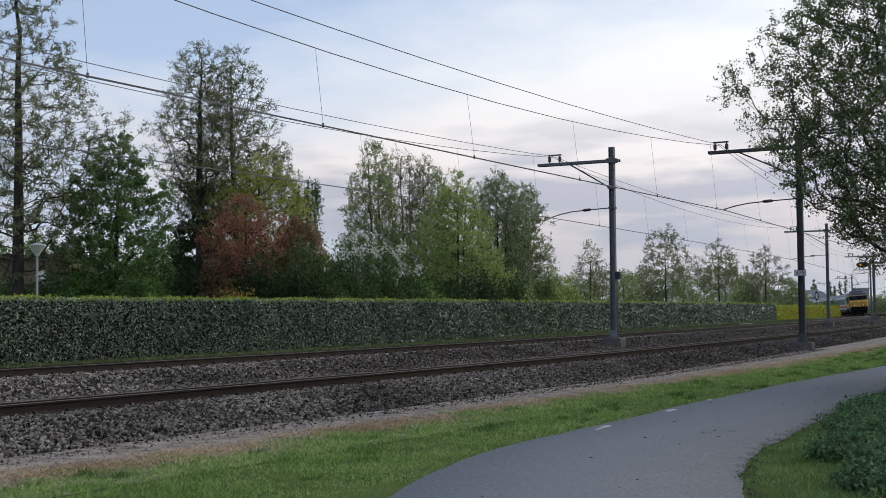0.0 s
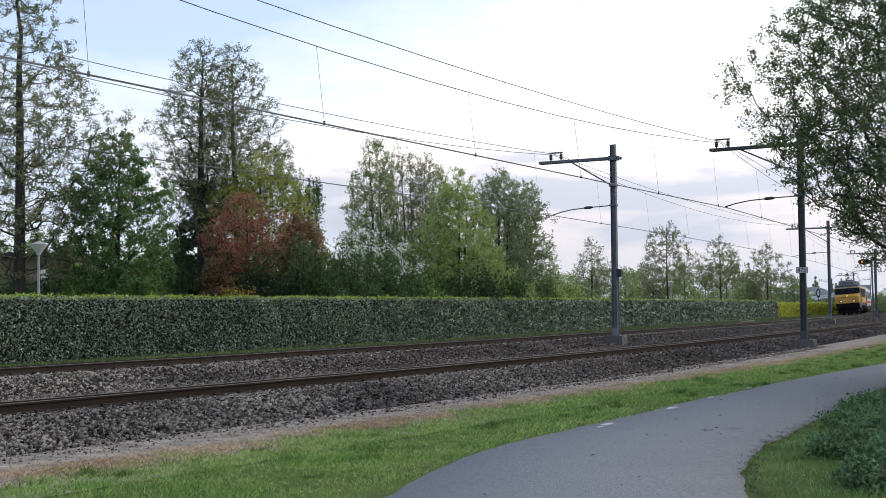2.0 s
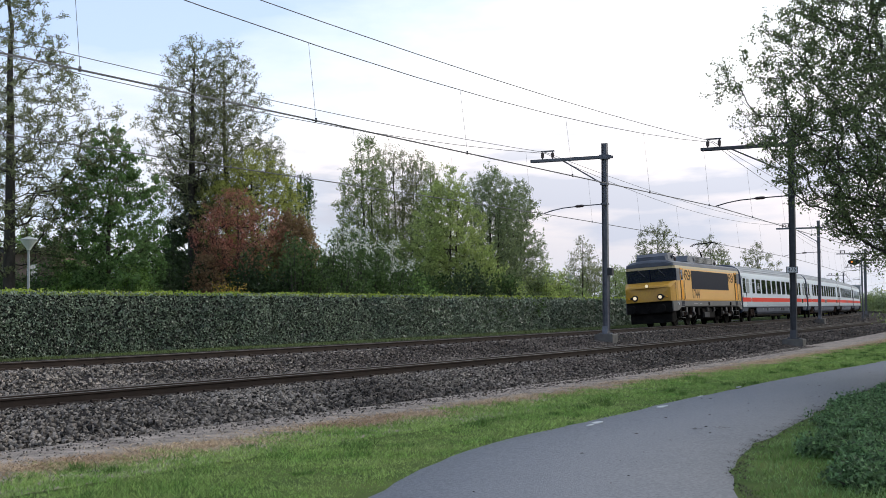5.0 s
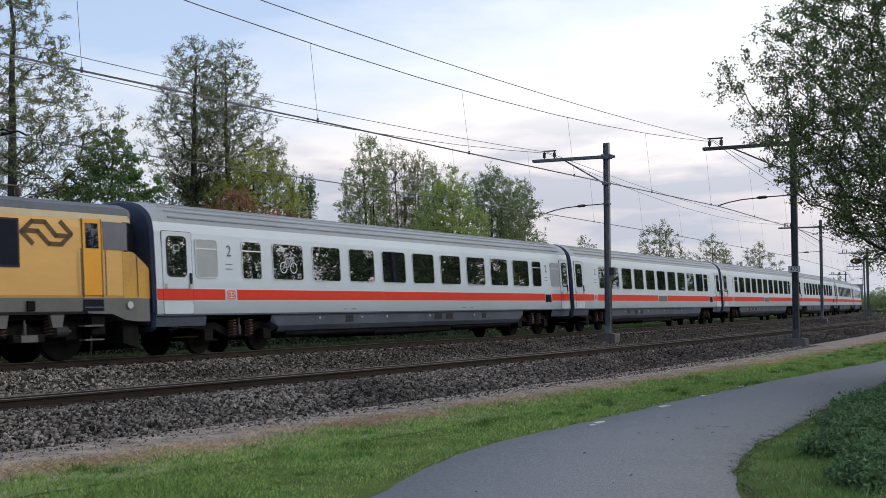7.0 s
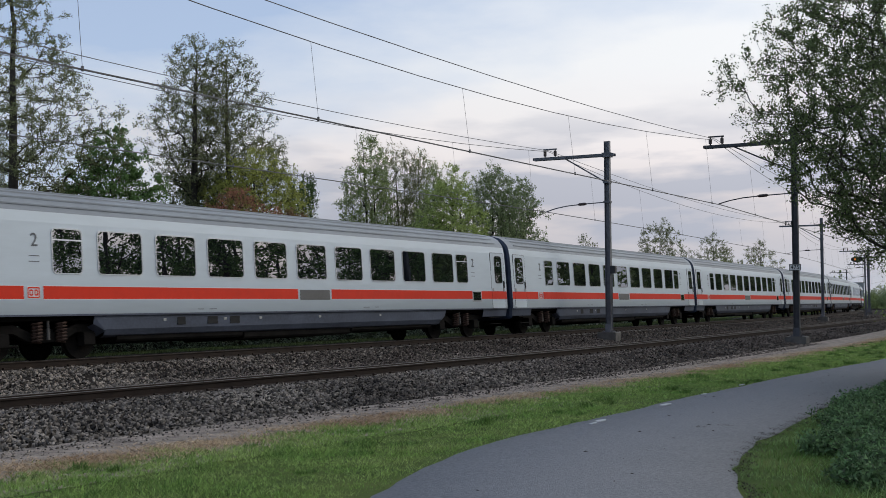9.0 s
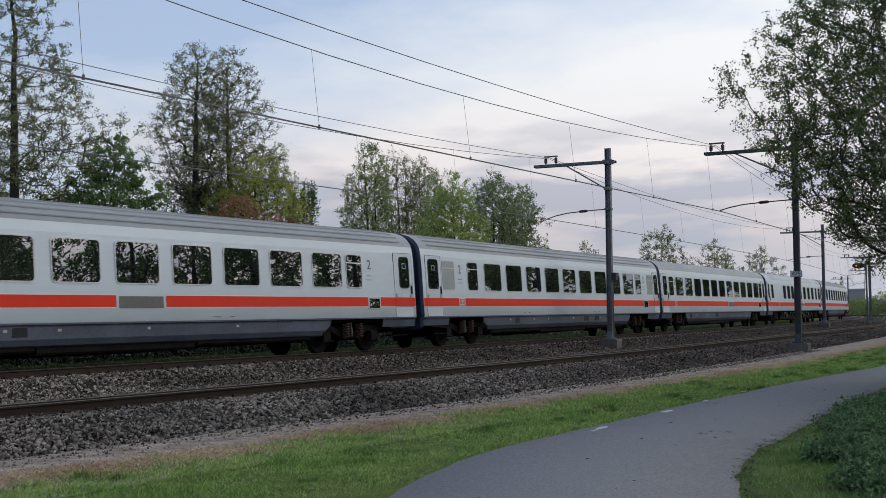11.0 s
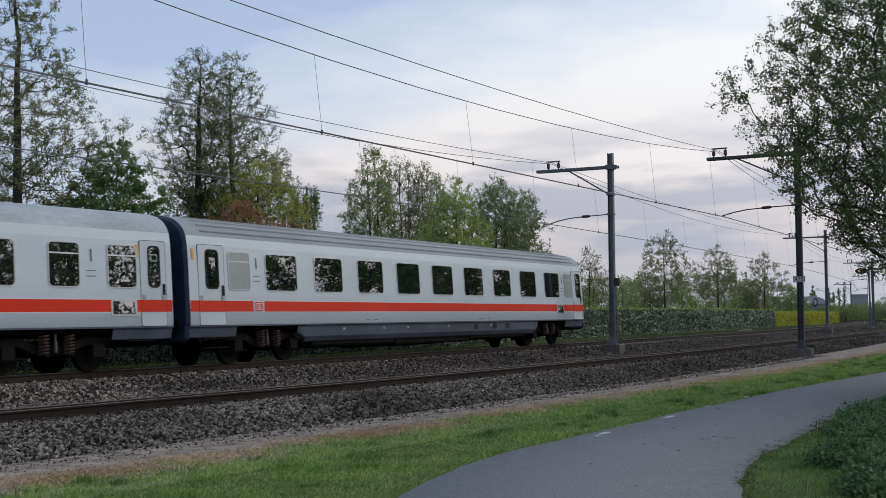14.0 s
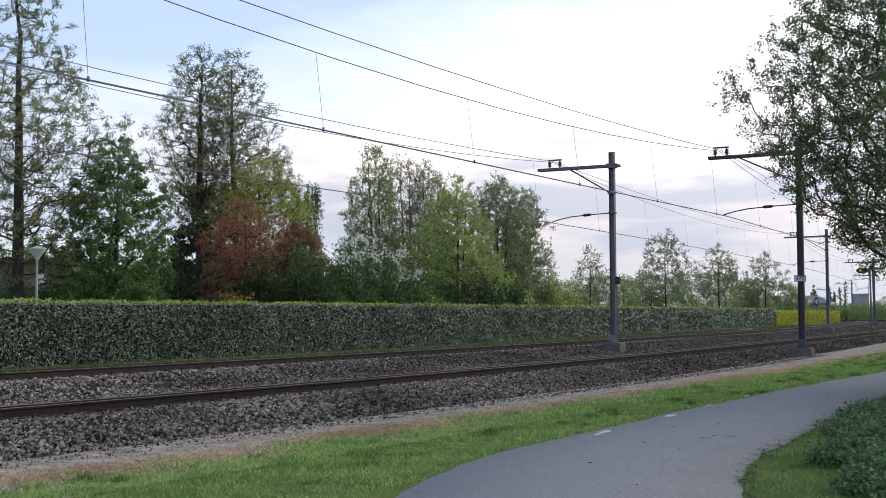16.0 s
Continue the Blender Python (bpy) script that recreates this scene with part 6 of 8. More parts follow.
def bogie(parent, x, base, r, big=False):
    """Bogie frame with wheels, coil springs and axle boxes."""
    def make():
        b = Build()
        for sy in (-1, 1):
            y = sy * 1.02
            b.loft([[(-base / 2 - 0.55, y - 0.06, r + 0.18), (-base / 2 - 0.55, y + 0.06, r + 0.18), (-base / 2 - 0.55, y + 0.06, r + 0.32), (-base / 2 - 0.55, y - 0.06, r + 0.32)],
                    [(-base / 2 + 0.35, y - 0.07, r + 0.16), (-base / 2 + 0.35, y + 0.07, r + 0.16), (-base / 2 + 0.35, y + 0.07, r + 0.36), (-base / 2 + 0.35, y - 0.07, r + 0.36)],
                    [(-0.45, y - 0.07, r - 0.05), (-0.45, y + 0.07, r - 0.05), (-0.45, y + 0.07, r + 0.18), (-0.45, y - 0.07, r + 0.18)],
                    [(0.45, y - 0.07, r - 0.05), (0.45, y + 0.07, r - 0.05), (0.45, y + 0.07, r + 0.18), (0.45, y - 0.07, r + 0.18)],
                    [(base / 2 - 0.35, y - 0.07, r + 0.16), (base / 2 - 0.35, y + 0.07, r + 0.16), (base / 2 - 0.35, y + 0.07, r + 0.36), (base / 2 - 0.35, y - 0.07, r + 0.36)],
                    [(base / 2 + 0.55, y - 0.06, r + 0.18), (base / 2 + 0.55, y + 0.06, r + 0.18), (base / 2 + 0.55, y + 0.06, r + 0.32), (base / 2 + 0.55, y - 0.06, r + 0.32)]])
            b.tube([(-base / 2 - 0.3, y - sy * 0.1, 0.30), (-base / 2 + 0.5, y, 0.34)], 0.03, 5)
        b.box(-0.3, 0.3, -1.0, 1.0, r - 0.05, r + 0.25)
        for sx in (-1, 1):
            b.disc((sx * base / 2, 0, r), (0, 1, 0), 0.09, 2.0, 10)
        return b.mesh("bogie", M["under"])
    ob = part("bogie", shared(("bog", base, r), make), None, parent, "sooty steel bogie", at=pose(x, 0, 0))
    wm = shared(("whl", r), lambda: wheel_mesh(r))
    for sx in (-1, 1):
        for sy in (-1, 1):
            part("wheel", wm, None, ob, at=Matrix.Translation((sx * base / 2, sy * 0.75, r)) @ (Matrix() if sy < 0 else Matrix.Rotation(math.pi, 4, "Z")))
            bx = shared(("axb", r), lambda: Build().box(-0.17, 0.17, -0.12, 0.1, -0.17, 0.17, cut=0.04).mesh("axle_box", M["under"]))
            part("axle_box", bx, None, ob, at=Matrix.Translation((sx * base / 2, sy * 1.04, r)))
    for sy in (-1, 1):
        for xx in ((-0.27, 0.27) if not big else (-0.5, 0.5)):
            sp = shared(("spr",), lambda: Build().tube([(0.12 * math.cos(a * 1.05), 0.12 * math.sin(a * 1.05), 0.46 * a / 36) for a in range(37)], 0.026, 5).mesh("coil_spring", M["spring_rust"]))
            part("coil_spring", sp, None, ob, at=Matrix.Translation((xx * 1.3, sy * 1.20, r - 0.06)))
        part("damper", shared(("dmp",), lambda: Build().tube([(0, 0, 0), (0, 0, 0.25), (0, 0, 0.26), (0, 0, 0.5)], [.04, .04, .028, .028], 8).mesh("damper", M["spring"])), None, ob, at=Matrix.Translation((0.0, sy * 1.17, r)))
    return ob


def buffers(parent, x, sign, z=1.06):
    me = shared(("buf", sign), lambda: Build().tube([(0, 0, 0), (sign * 0.3, 0, 0), (sign * 0.31, 0, 0), (sign * 0.5, 0, 0), (sign * 0.51, 0, 0), (sign * 0.56, 0, 0)], [.10, .10, .07, .07, .23, .22], 16).mesh("buffer", M["under"]))
    for y in (-0.87, 0.87):
        part("buffer", me, None, parent, at=pose(x, y, z))


def coach(label, wins, figures, doors, smooth_roof=False, grille=None, boxes=(), emblem=(), band_gap=(), word=None, yellow=False, skirted=True, pale_roof=False, display=(23.35, 24.05)):
    """wins: (start, width, kind) from the front end, in metres."""
    root = thing("passenger_coach", label, "train coach", group="coaches of the train")
    H = 12.93
    ring = full_ring(SIDE, ROOF, SKIRT)
    for sg in (-1, 1):
        part("side_wall", strip(SIDE[:-1], -H, H, sg), M["coach_grey"], root, "light grey painted side", smooth=True)
        part("cant_rail", strip(SIDE[-2:], -H, H, sg), M["coach_grey"], root)
        segs, a = [], -H + 0.02
        for g0, g1 in sorted(band_gap):
            segs.append((a, g0 - 13.2)); a = g1 - 13.2
        segs.append((a, H - 0.02))
        for a, c in segs:
            part("red_band", Build().box(a, c, sg * 1.4135 - 0.0035, sg * 1.4135 + 0.0035, 1.385, 1.68), M["coach_red"], root, "red band along the side")
            part("band_line", Build().box(a, c, sg * 1.4135 - 0.0035, sg * 1.4135 + 0.0035, 1.68, 1.70).box(a, c, sg * 1.4135 - 0.0035, sg * 1.4135 + 0.0035, 1.365, 1.385), M["coach_white"], root, "thin white lines beside the red band")
        if skirted:
            part("skirt", strip([(1.10, 0.47), (1.24, 0.52)] + SKIRT[1:], -7.9, 7.9, sg), M["coach_skirt"], root, "dark blue-grey lower skirt")
            for x0 in (-7.9, 7.9):
                part("skirt_end", Build().loft([[(x0, sg * 1.0, 0.50), (x0, sg * 1.33, 0.62), (x0, sg * 1.355, 0.98)], [(x0 * 1.045, sg * 1.0, 0.72), (x0 * 1.045, sg * 1.30, 0.80), (x0 * 1.045, sg * 1.35, 0.98)]], closed=False, caps=False), M["coach_skirt"], root)
        else:
            for k, (x0, w, h) in enumerate(((-7.0, 0.5, 0.30), (-6.2, 0.32, 0.18), (-5.0, 0.7, 0.34), (-3.6, 0.4, 0.22), (-2.6, 0.26, 0.32), (-1.2, 0.8, 0.26), (0.5, 0.36, 0.34), (1.5, 0.3, 0.16), (2.9, 0.75, 0.32), (4.4, 0.3, 0.22), (5.5, 0.55, 0.34), (6.9, 0.36, 0.24))):
                part("equipment_box", Build().box(-w / 2, w / 2, -0.10, 0.10, -h, 0, cut=0.03), M["sooty"] if k % 3 else M["under"], root, at=pose(x0, sg * (1.18 + 0.05 * (k % 2)), 0.93 - 0.03 * (k % 3)))
        part("sill_line", Build().box(-H, H, sg * 1.40 - 0.012, sg * 1.40 + 0.012, 0.99, 1.03), M["coach_skirt"], root)
        for xe in (-H, H - 2.3):
            part("corner_skirt", strip([(1.30, 0.72), (1.355, 0.96), (1.36, 1.0)], xe if xe < 0 else H - 1.9, xe + 1.9 if xe < 0 else H, sg), M["coach_skirt"], root)
    top = M["bistro_roof"] if pale_roof else M["coach_roof"]
    part("roof", strip(ROOF, -H, H, 1), top, root, smooth=True)
    part("roof", strip(ROOF, -H, H, -1), top, root, smooth=True)
    if not smooth_roof:
        for sg in (-1, 1):
            for k in range(1, 6):
                y, z = ROOF[k][0] * 1.002, ROOF[k][1]
                part("roof_rib", shared(("rib", k, sg), lambda: Build().box(-12.3, 12.3, sg * y - 0.02, sg * y + 0.02, z - 0.015, z + 0.022).mesh("roof_rib", M["coach_roof"])), None, root)
    else:
        for xx in (-8.5, -3.0, 2.0, 7.5):
            part("roof_hatch", shared(("hatch",), lambda: Build().box(-0.5, 0.5, -0.4, 0.4, 4.0, 4.09, cut=0.03).mesh("roof_hatch", M["coach_roof"])), None, root, at=pose(xx, 0, 0))
    # ends: drawn in, dark, with rubber gangway and buffers
    for sx in (-1, 1):
        b = Build()
        r0 = [(sx * H, y, z) for y, z in ring]
        r1 = [(sx * (H + 0.06), y * 0.93, 2.3 + (z - 2.3) * 0.965) for y, z in ring]
        b.loft([r0, r1] if sx > 0 else [r1, r0])
        part("end_wall", b, M["coach_end"], root, "dark navy end wall")
        b = Build()
        rr = round_rect(1.5, 2.5, 0.2)
        for k in range(4):
            x0 = sx * (H + 0.04 + 0.03 * k)
            b.prism([(y * (1.0 if k % 2 else 0.94), z * (1.0 if k % 2 else 0.97) + 2.25) for y, z in rr], min(x0, x0 + sx * 0.04), max(x0, x0 + sx * 0.04))
        part("gangway", b, M["rubber"], root, "black rubber gangway bellows")
        buffers(root, sx * (H - 0.42), sx)
        bogie(root, sx * 9.5, 2.5, 0.46)
        part("step", shared(("step",), lambda: Build().box(-0.45, 0.45, -0.05, 0.25, 0, 0.03).box(-0.45, 0.45, -0.02, 0.25, 0.25, 0.28).mesh("step", M["under"])), None, root, at=pose(sx * 11.9, -1.35, 0.42))
    b = Build()
    b.box(-H + 0.1, H - 0.1, -1.2, 1.2, 0.9, 1.02)
    b.box(-7.4, -2.7, -1.18, 1.18, 0.36, 0.95, cut=0.05); b.box(-2.6, 2.5, -1.15, 1.15, 0.30, 0.95, cut=0.05); b.box(2.6, 7.4, -1.18, 1.18, 0.38, 0.95, cut=0.05)
    part("underframe", b, M["under"], root, "sooty underframe with equipment boxes")
    for x0 in (7.3, 9.6, 11.1, 13.9, 17.2):
        part("skirt_plate", shared(("skp",), lambda: Build().box(-0.05, 0.05, -0.012, 0.02, -0.035, 0.035, cut=0.006).mesh("skirt_plate", M["louvre"])), None, root, at=pose(x0 - 13.2, -1.345, 0.86))
    for x0, w in boxes:
        part("vent_panel", shared(("vp", w), lambda: Build().box(-w / 2, w / 2, -0.01, 0.02, -0.1, 0.1).mesh("vent_panel", M["rubber"])), None, root, at=pose(x0 - 13.2, -1.345, 0.83))
    for a, wd, kind in wins:
        hgt = 1.02 if kind != "blind" else 1.0
        for far in (False, True):
            window(root, round(a + wd / 2 - 13.2, 3), 2.50, wd, hgt, kind, far)
    for d0, d1, w0, w1 in doors:
        for far in (False, True):
            sgn = 1 if far else -1
            wd = round(d1 - d0, 2)
            at = Matrix.Translation((d0 + wd / 2 - 13.2, sgn * 1.414, 2.10)) @ (Matrix.Rotation(math.pi, 4, "Z") if far else Matrix())
            db = shared(("door", wd), lambda: ring_plate(round_rect(wd + 0.022, 2.152, 0.06), round_rect(wd, 2.13, 0.05), -0.004, 0.012).mesh("door_seal", M["rubber"]))
            dp = shared(("doorp", wd), lambda: plate(round_rect(wd, 2.13, 0.05), -0.003, 0.01).mesh("door", M["door_grey"]))
            door = part("door", dp, None, root, "grey plug door with a narrow window", at=at)
            part("door_seal", db, None, door)
            rd = shared(("doorr", wd), lambda: Build().box(-wd / 2, wd / 2, -0.007, 0.0, -0.715, -0.42).mesh("door_band", M["coach_red"]))
            part("door_band", rd, None, door)
            ww = round(w1 - w0, 2)
            wo = (w0 + w1) / 2 - (d0 + d1) / 2
            pn = shared(("dw", ww), lambda: plate(round_rect(ww, 0.98, 0.10), -0.010, 0.01).mesh("door_window", M["glass"]))
            fr = shared(("dwf", ww), lambda: ring_plate(round_rect(ww + 0.08, 1.06, 0.13), round_rect(ww, 0.98, 0.10), -0.016, 0.01).mesh("door_window_frame", M["rubber"]))
            wob = part("door_window", pn, None, door, at=pose(-wo if far else wo, 0, 0.42))
            part("door_window_frame", fr, None, wob)
            part("sticker", shared(("stk",), lambda: ring_plate(round_rect(0.22, 0.18, 0.02), round_rect(0.17, 0.13, 0.02), -0.016, -0.008).mesh("sticker", M["blind_grey"])), None, wob, at=pose(0, 0, 0.22))
            for hx in (-wd / 2 + 0.10, wd / 2 - 0.10):
                part("door_button", shared(("dbt",), lambda: Build().box(-0.045, 0.045, -0.02, 0.0, -0.07, 0.07, cut=0.008).mesh("door_button", M["louvre"])), None, door, at=pose(hx, 0, -0.36))
            part("handle", shared(("dh",), lambda: Build().box(-0.03, 0.03, -0.04, 0.0, -0.14, 0.14, cut=0.01).mesh("handle", M["rubber"])), None, door, at=pose(wd / 2 - 0.08, 0, -0.15))
    for x0, fig in figures:
        part("class_figure", text_mesh(fig, 0.44, M["figure_grey"], 0.002), None, root, at=pose(x0 - 13.2, -1.418, 2.72, 90, 0, 0))
        for k in range(2):
            part("small_notice", shared(("note",), lambda: Build().box(-0.15, 0.13, -0.002, 0.004, -0.010, 0.010).mesh("small_notice", M["cab_grey"])), None, root, at=pose(x0 - 13.2, -1.416, 2.37 - 0.13 * k))
    if grille:
        part("grille_panel", Build().box(grille[0] - 13.2, grille[1] - 13.2, -1.422, -1.40, 1.36, 1.66, cut=0.004), M["loco_grey"], root, "grey ventilation panel")
    for g in emblem:
        e = part("emblem", Build().box(g - 13.2 - 0.19, g - 13.2 + 0.19, -1.42, -1.40, 1.39, 1.675), M["coach_white"], root, "white square emblem with red outline")
        part("emblem_outline", ring_plate(round_rect(0.34, 0.25, 0.03), round_rect(0.28, 0.19, 0.02), -1.424, -1.41), M["coach_red"], e, at=pose(g - 13.2, 0, 1.53))
        for dx in (-0.07, 0.07):
            part("emblem_mark", ring_plate(round_rect(0.1, 0.14, 0.03), round_rect(0.05, 0.08, 0.02), -1.424, -1.41), M["coach_red"], e, at=pose(g - 13.2 + dx, 0, 1.53))
    if word:
        part("lettering", text_mesh(word[1], 0.40, M["coach_red"], 0.002), None, root, "red lettering on the side", at=pose(word[0] - 13.2, -1.417, 1.55, 90, 0, 0))
    # dark notice box near the rear door
    bx = part("display_box", Build().box(display[0] - 13.2, display[1] - 13.2, -1.424, -1.40, 1.28, 1.69, cut=0.004), M["frame_grey"], root, "grey-framed destination display")
    part("display_glass", Build().box(display[0] - 13.14, display[1] - 13.26, -1.427, -1.41, 1.33, 1.64), M["glass"], bx)
    # rows of small lettering, too small to read
    for k in range(4):
        part("small_notice", shared(("note2", k), lambda: Build().box(-0.10 - 0.07 * (k % 3), 0.10, -0.002, 0.004, -0.009, 0.009).mesh("small_notice", M["cab_grey"])), None, root, at=pose((-4.6, -4.1, 3.2, 3.75)[k], -1.415, 1.12))
    if yellow:
        for x0 in yellow:
            part("first_class_mark", Build().box(x0 - 13.2 - 0.04, x0 - 13.2 + 0.04, -1.42, -1.40, 2.75, 3.05), M["yellow_door"], root, "yellow first class mark")
    return root


def bicycle_sign(root, x):
    """White bicycle drawn on the glass of the bicycle compartment's window: a frame and two wheels."""
    b = Build()
    for p, q in (((-0.24, -0.16), (-0.1, 0.12)), ((-0.1, 0.12), (0.16, 0.12)), ((0.16, 0.12), (0.24, -0.16)), ((-0.1, 0.12), (0.0, -0.14)), ((0.0, -0.14), (0.16, 0.12)), ((0.16, 0.12), (0.13, 0.24)), ((0.13, 0.24), (0.22, 0.26)), ((-0.1, 0.12), (-0.12, 0.19)), ((-0.18, 0.20), (-0.05, 0.20)), ((-0.24, -0.16), (0.0, -0.14))):
        b.tube([(p[0], 0, p[1]), (q[0], 0, q[1])], 0.016, 4)
    sign = part("bicycle_sign", b, M["sign_white"], root, "white bicycle sign on the window", at=pose(x - 13.2, -1.424, 2.5))
    tyre = [[(math.cos(a * math.tau / 18) * r, math.sin(a * math.tau / 18) * r) for a in range(18)] for r in (0.17, 0.14)]
    for wx in (-0.24, 0.24):
        part("sign_wheel", shared(("swh",), lambda: ring_plate(tyre[0], tyre[1], -0.002, 0.002).mesh("sign_wheel", M["sign_white"])), None, sign, at=pose(wx, 0, -0.16))


def wide(a, n, pitch, w=1.42):
    return [(round(a + i * pitch, 2), w, "wide") for i in range(n)]


def train_coaches():
    D0, D1 = (0.52, 1.62, 0.71, 1.38), (24.92, 25.98, 25.25, 25.76)
    c = []
    c.append(coach("light grey second class coach with a bicycle sign, red band", [(1.78, 0.84, "blind"), (3.69, 0.82, "hinged")] + wide(5.06, 9, 1.943, 1.43) + [(22.42, 0.82, "hinged"), (24.25, 0.86, "blind")],
                   [(3.12, "2"), (23.75, "2")], [D0, (25.2, 26.0, 25.42, 25.9)], boxes=((8.9, .4), (14.5, .5), (15.3, .5), (18, .3)), emblem=(3.15,), band_gap=((2.9, 3.4),), display=(23.5, 24.2)))
    bicycle_sign(c[0], 5.78)
    two = coach("light grey second class coach with tinted windows, red band", [(3.70, 0.86, "hinged")] + wide(5.08, 9, 1.937, 1.43) + [(22.28, 0.80, "hinged")],
                [(3.18, "2"), (23.5, "2")], [D0, D1], grille=(12.9, 14.38), boxes=((7.9, .3), (9.1, .4), (10, .4)), emblem=(3.12,), band_gap=((2.85, 3.4), (12.8, 14.48)), display=(23.35, 24.05))
    c.append(two)
    for _ in range(3):
        c.append(copy_thing(two, Matrix()))
    c.append(coach("light grey second class coach with frosted end windows, red band", [(1.75, 0.86, "blind"), (3.70, 0.80, "hinged")] + wide(5.11, 9, 1.937, 1.43) + [(22.42, 0.80, "hinged"), (24.22, 0.84, "blind")],
                   [(3.08, "2"), (23.65, "2")], [D0, (25.2, 26.0, 25.40, 25.88)], boxes=((8, .4), (15.5, .5), (16.8, .5)), emblem=(3.15,), band_gap=((2.9, 3.4),), display=(23.5, 24.2)))
    c.append(coach("light grey second class coach with eleven windows, smooth roof", [(1.79, 0.84, "hinged")] + wide(3.14, 11, 1.93, 1.41) + [(24.15, 0.76, "hinged")],
                   [(2.88, "2"), (23.95, "2")], [(0.44, 1.57, 0.73, 1.32), (24.98, 26.0, 25.35, 25.75)], smooth_roof=True, grille=(14.95, 16.3), boxes=((6, .4), (12, .5)), emblem=(2.95,), band_gap=((2.7, 3.2), (14.85, 16.4)), display=(23.65, 24.35)))
    c.append(coach("light grey bistro coach with smooth roof and red band", [(1.95, 0.80, "hinged")] + [(a, 1.17, "wide") for a in (6.78, 8.57, 10.33, 12.12, 14.02, 16.12, 18.2, 20.3)] + [(22.4, 0.84, "hinged"), (24.1, 0.86, "hinged")],
                   [(23.6, "1")], [(0.42, 1.27, 0.74, 1.13), (25.1, 25.92, 25.38, 25.70)], smooth_roof=True, boxes=((14, .5), (15, .5), (16, .5)), emblem=(4.9,), band_gap=((4.65, 5.15), (14.0, 16.3)), word=(15.15, "Bordbistro"), yellow=(25.0,), skirted=False, pale_roof=True, display=(24.15, 24.95)))
    c.append(coach("light grey first class coach at the end of the train", [(1.86, 0.88, "blind")] + wide(3.47, 9, 2.34, 1.44) + [(24.22, 0.77, "blind")],
                   [(3.05, "1"), (23.95, "1")], [(0.64, 1.66, 0.95, 1.41), (25.05, 25.98, 25.45, 25.9)], boxes=((16, .3), (17.5, .3), (18.6, .3)), emblem=(3.1,), band_gap=((2.85, 3.35),), yellow=(0.44, 26.0), display=(23.3, 24.0)))
    return c


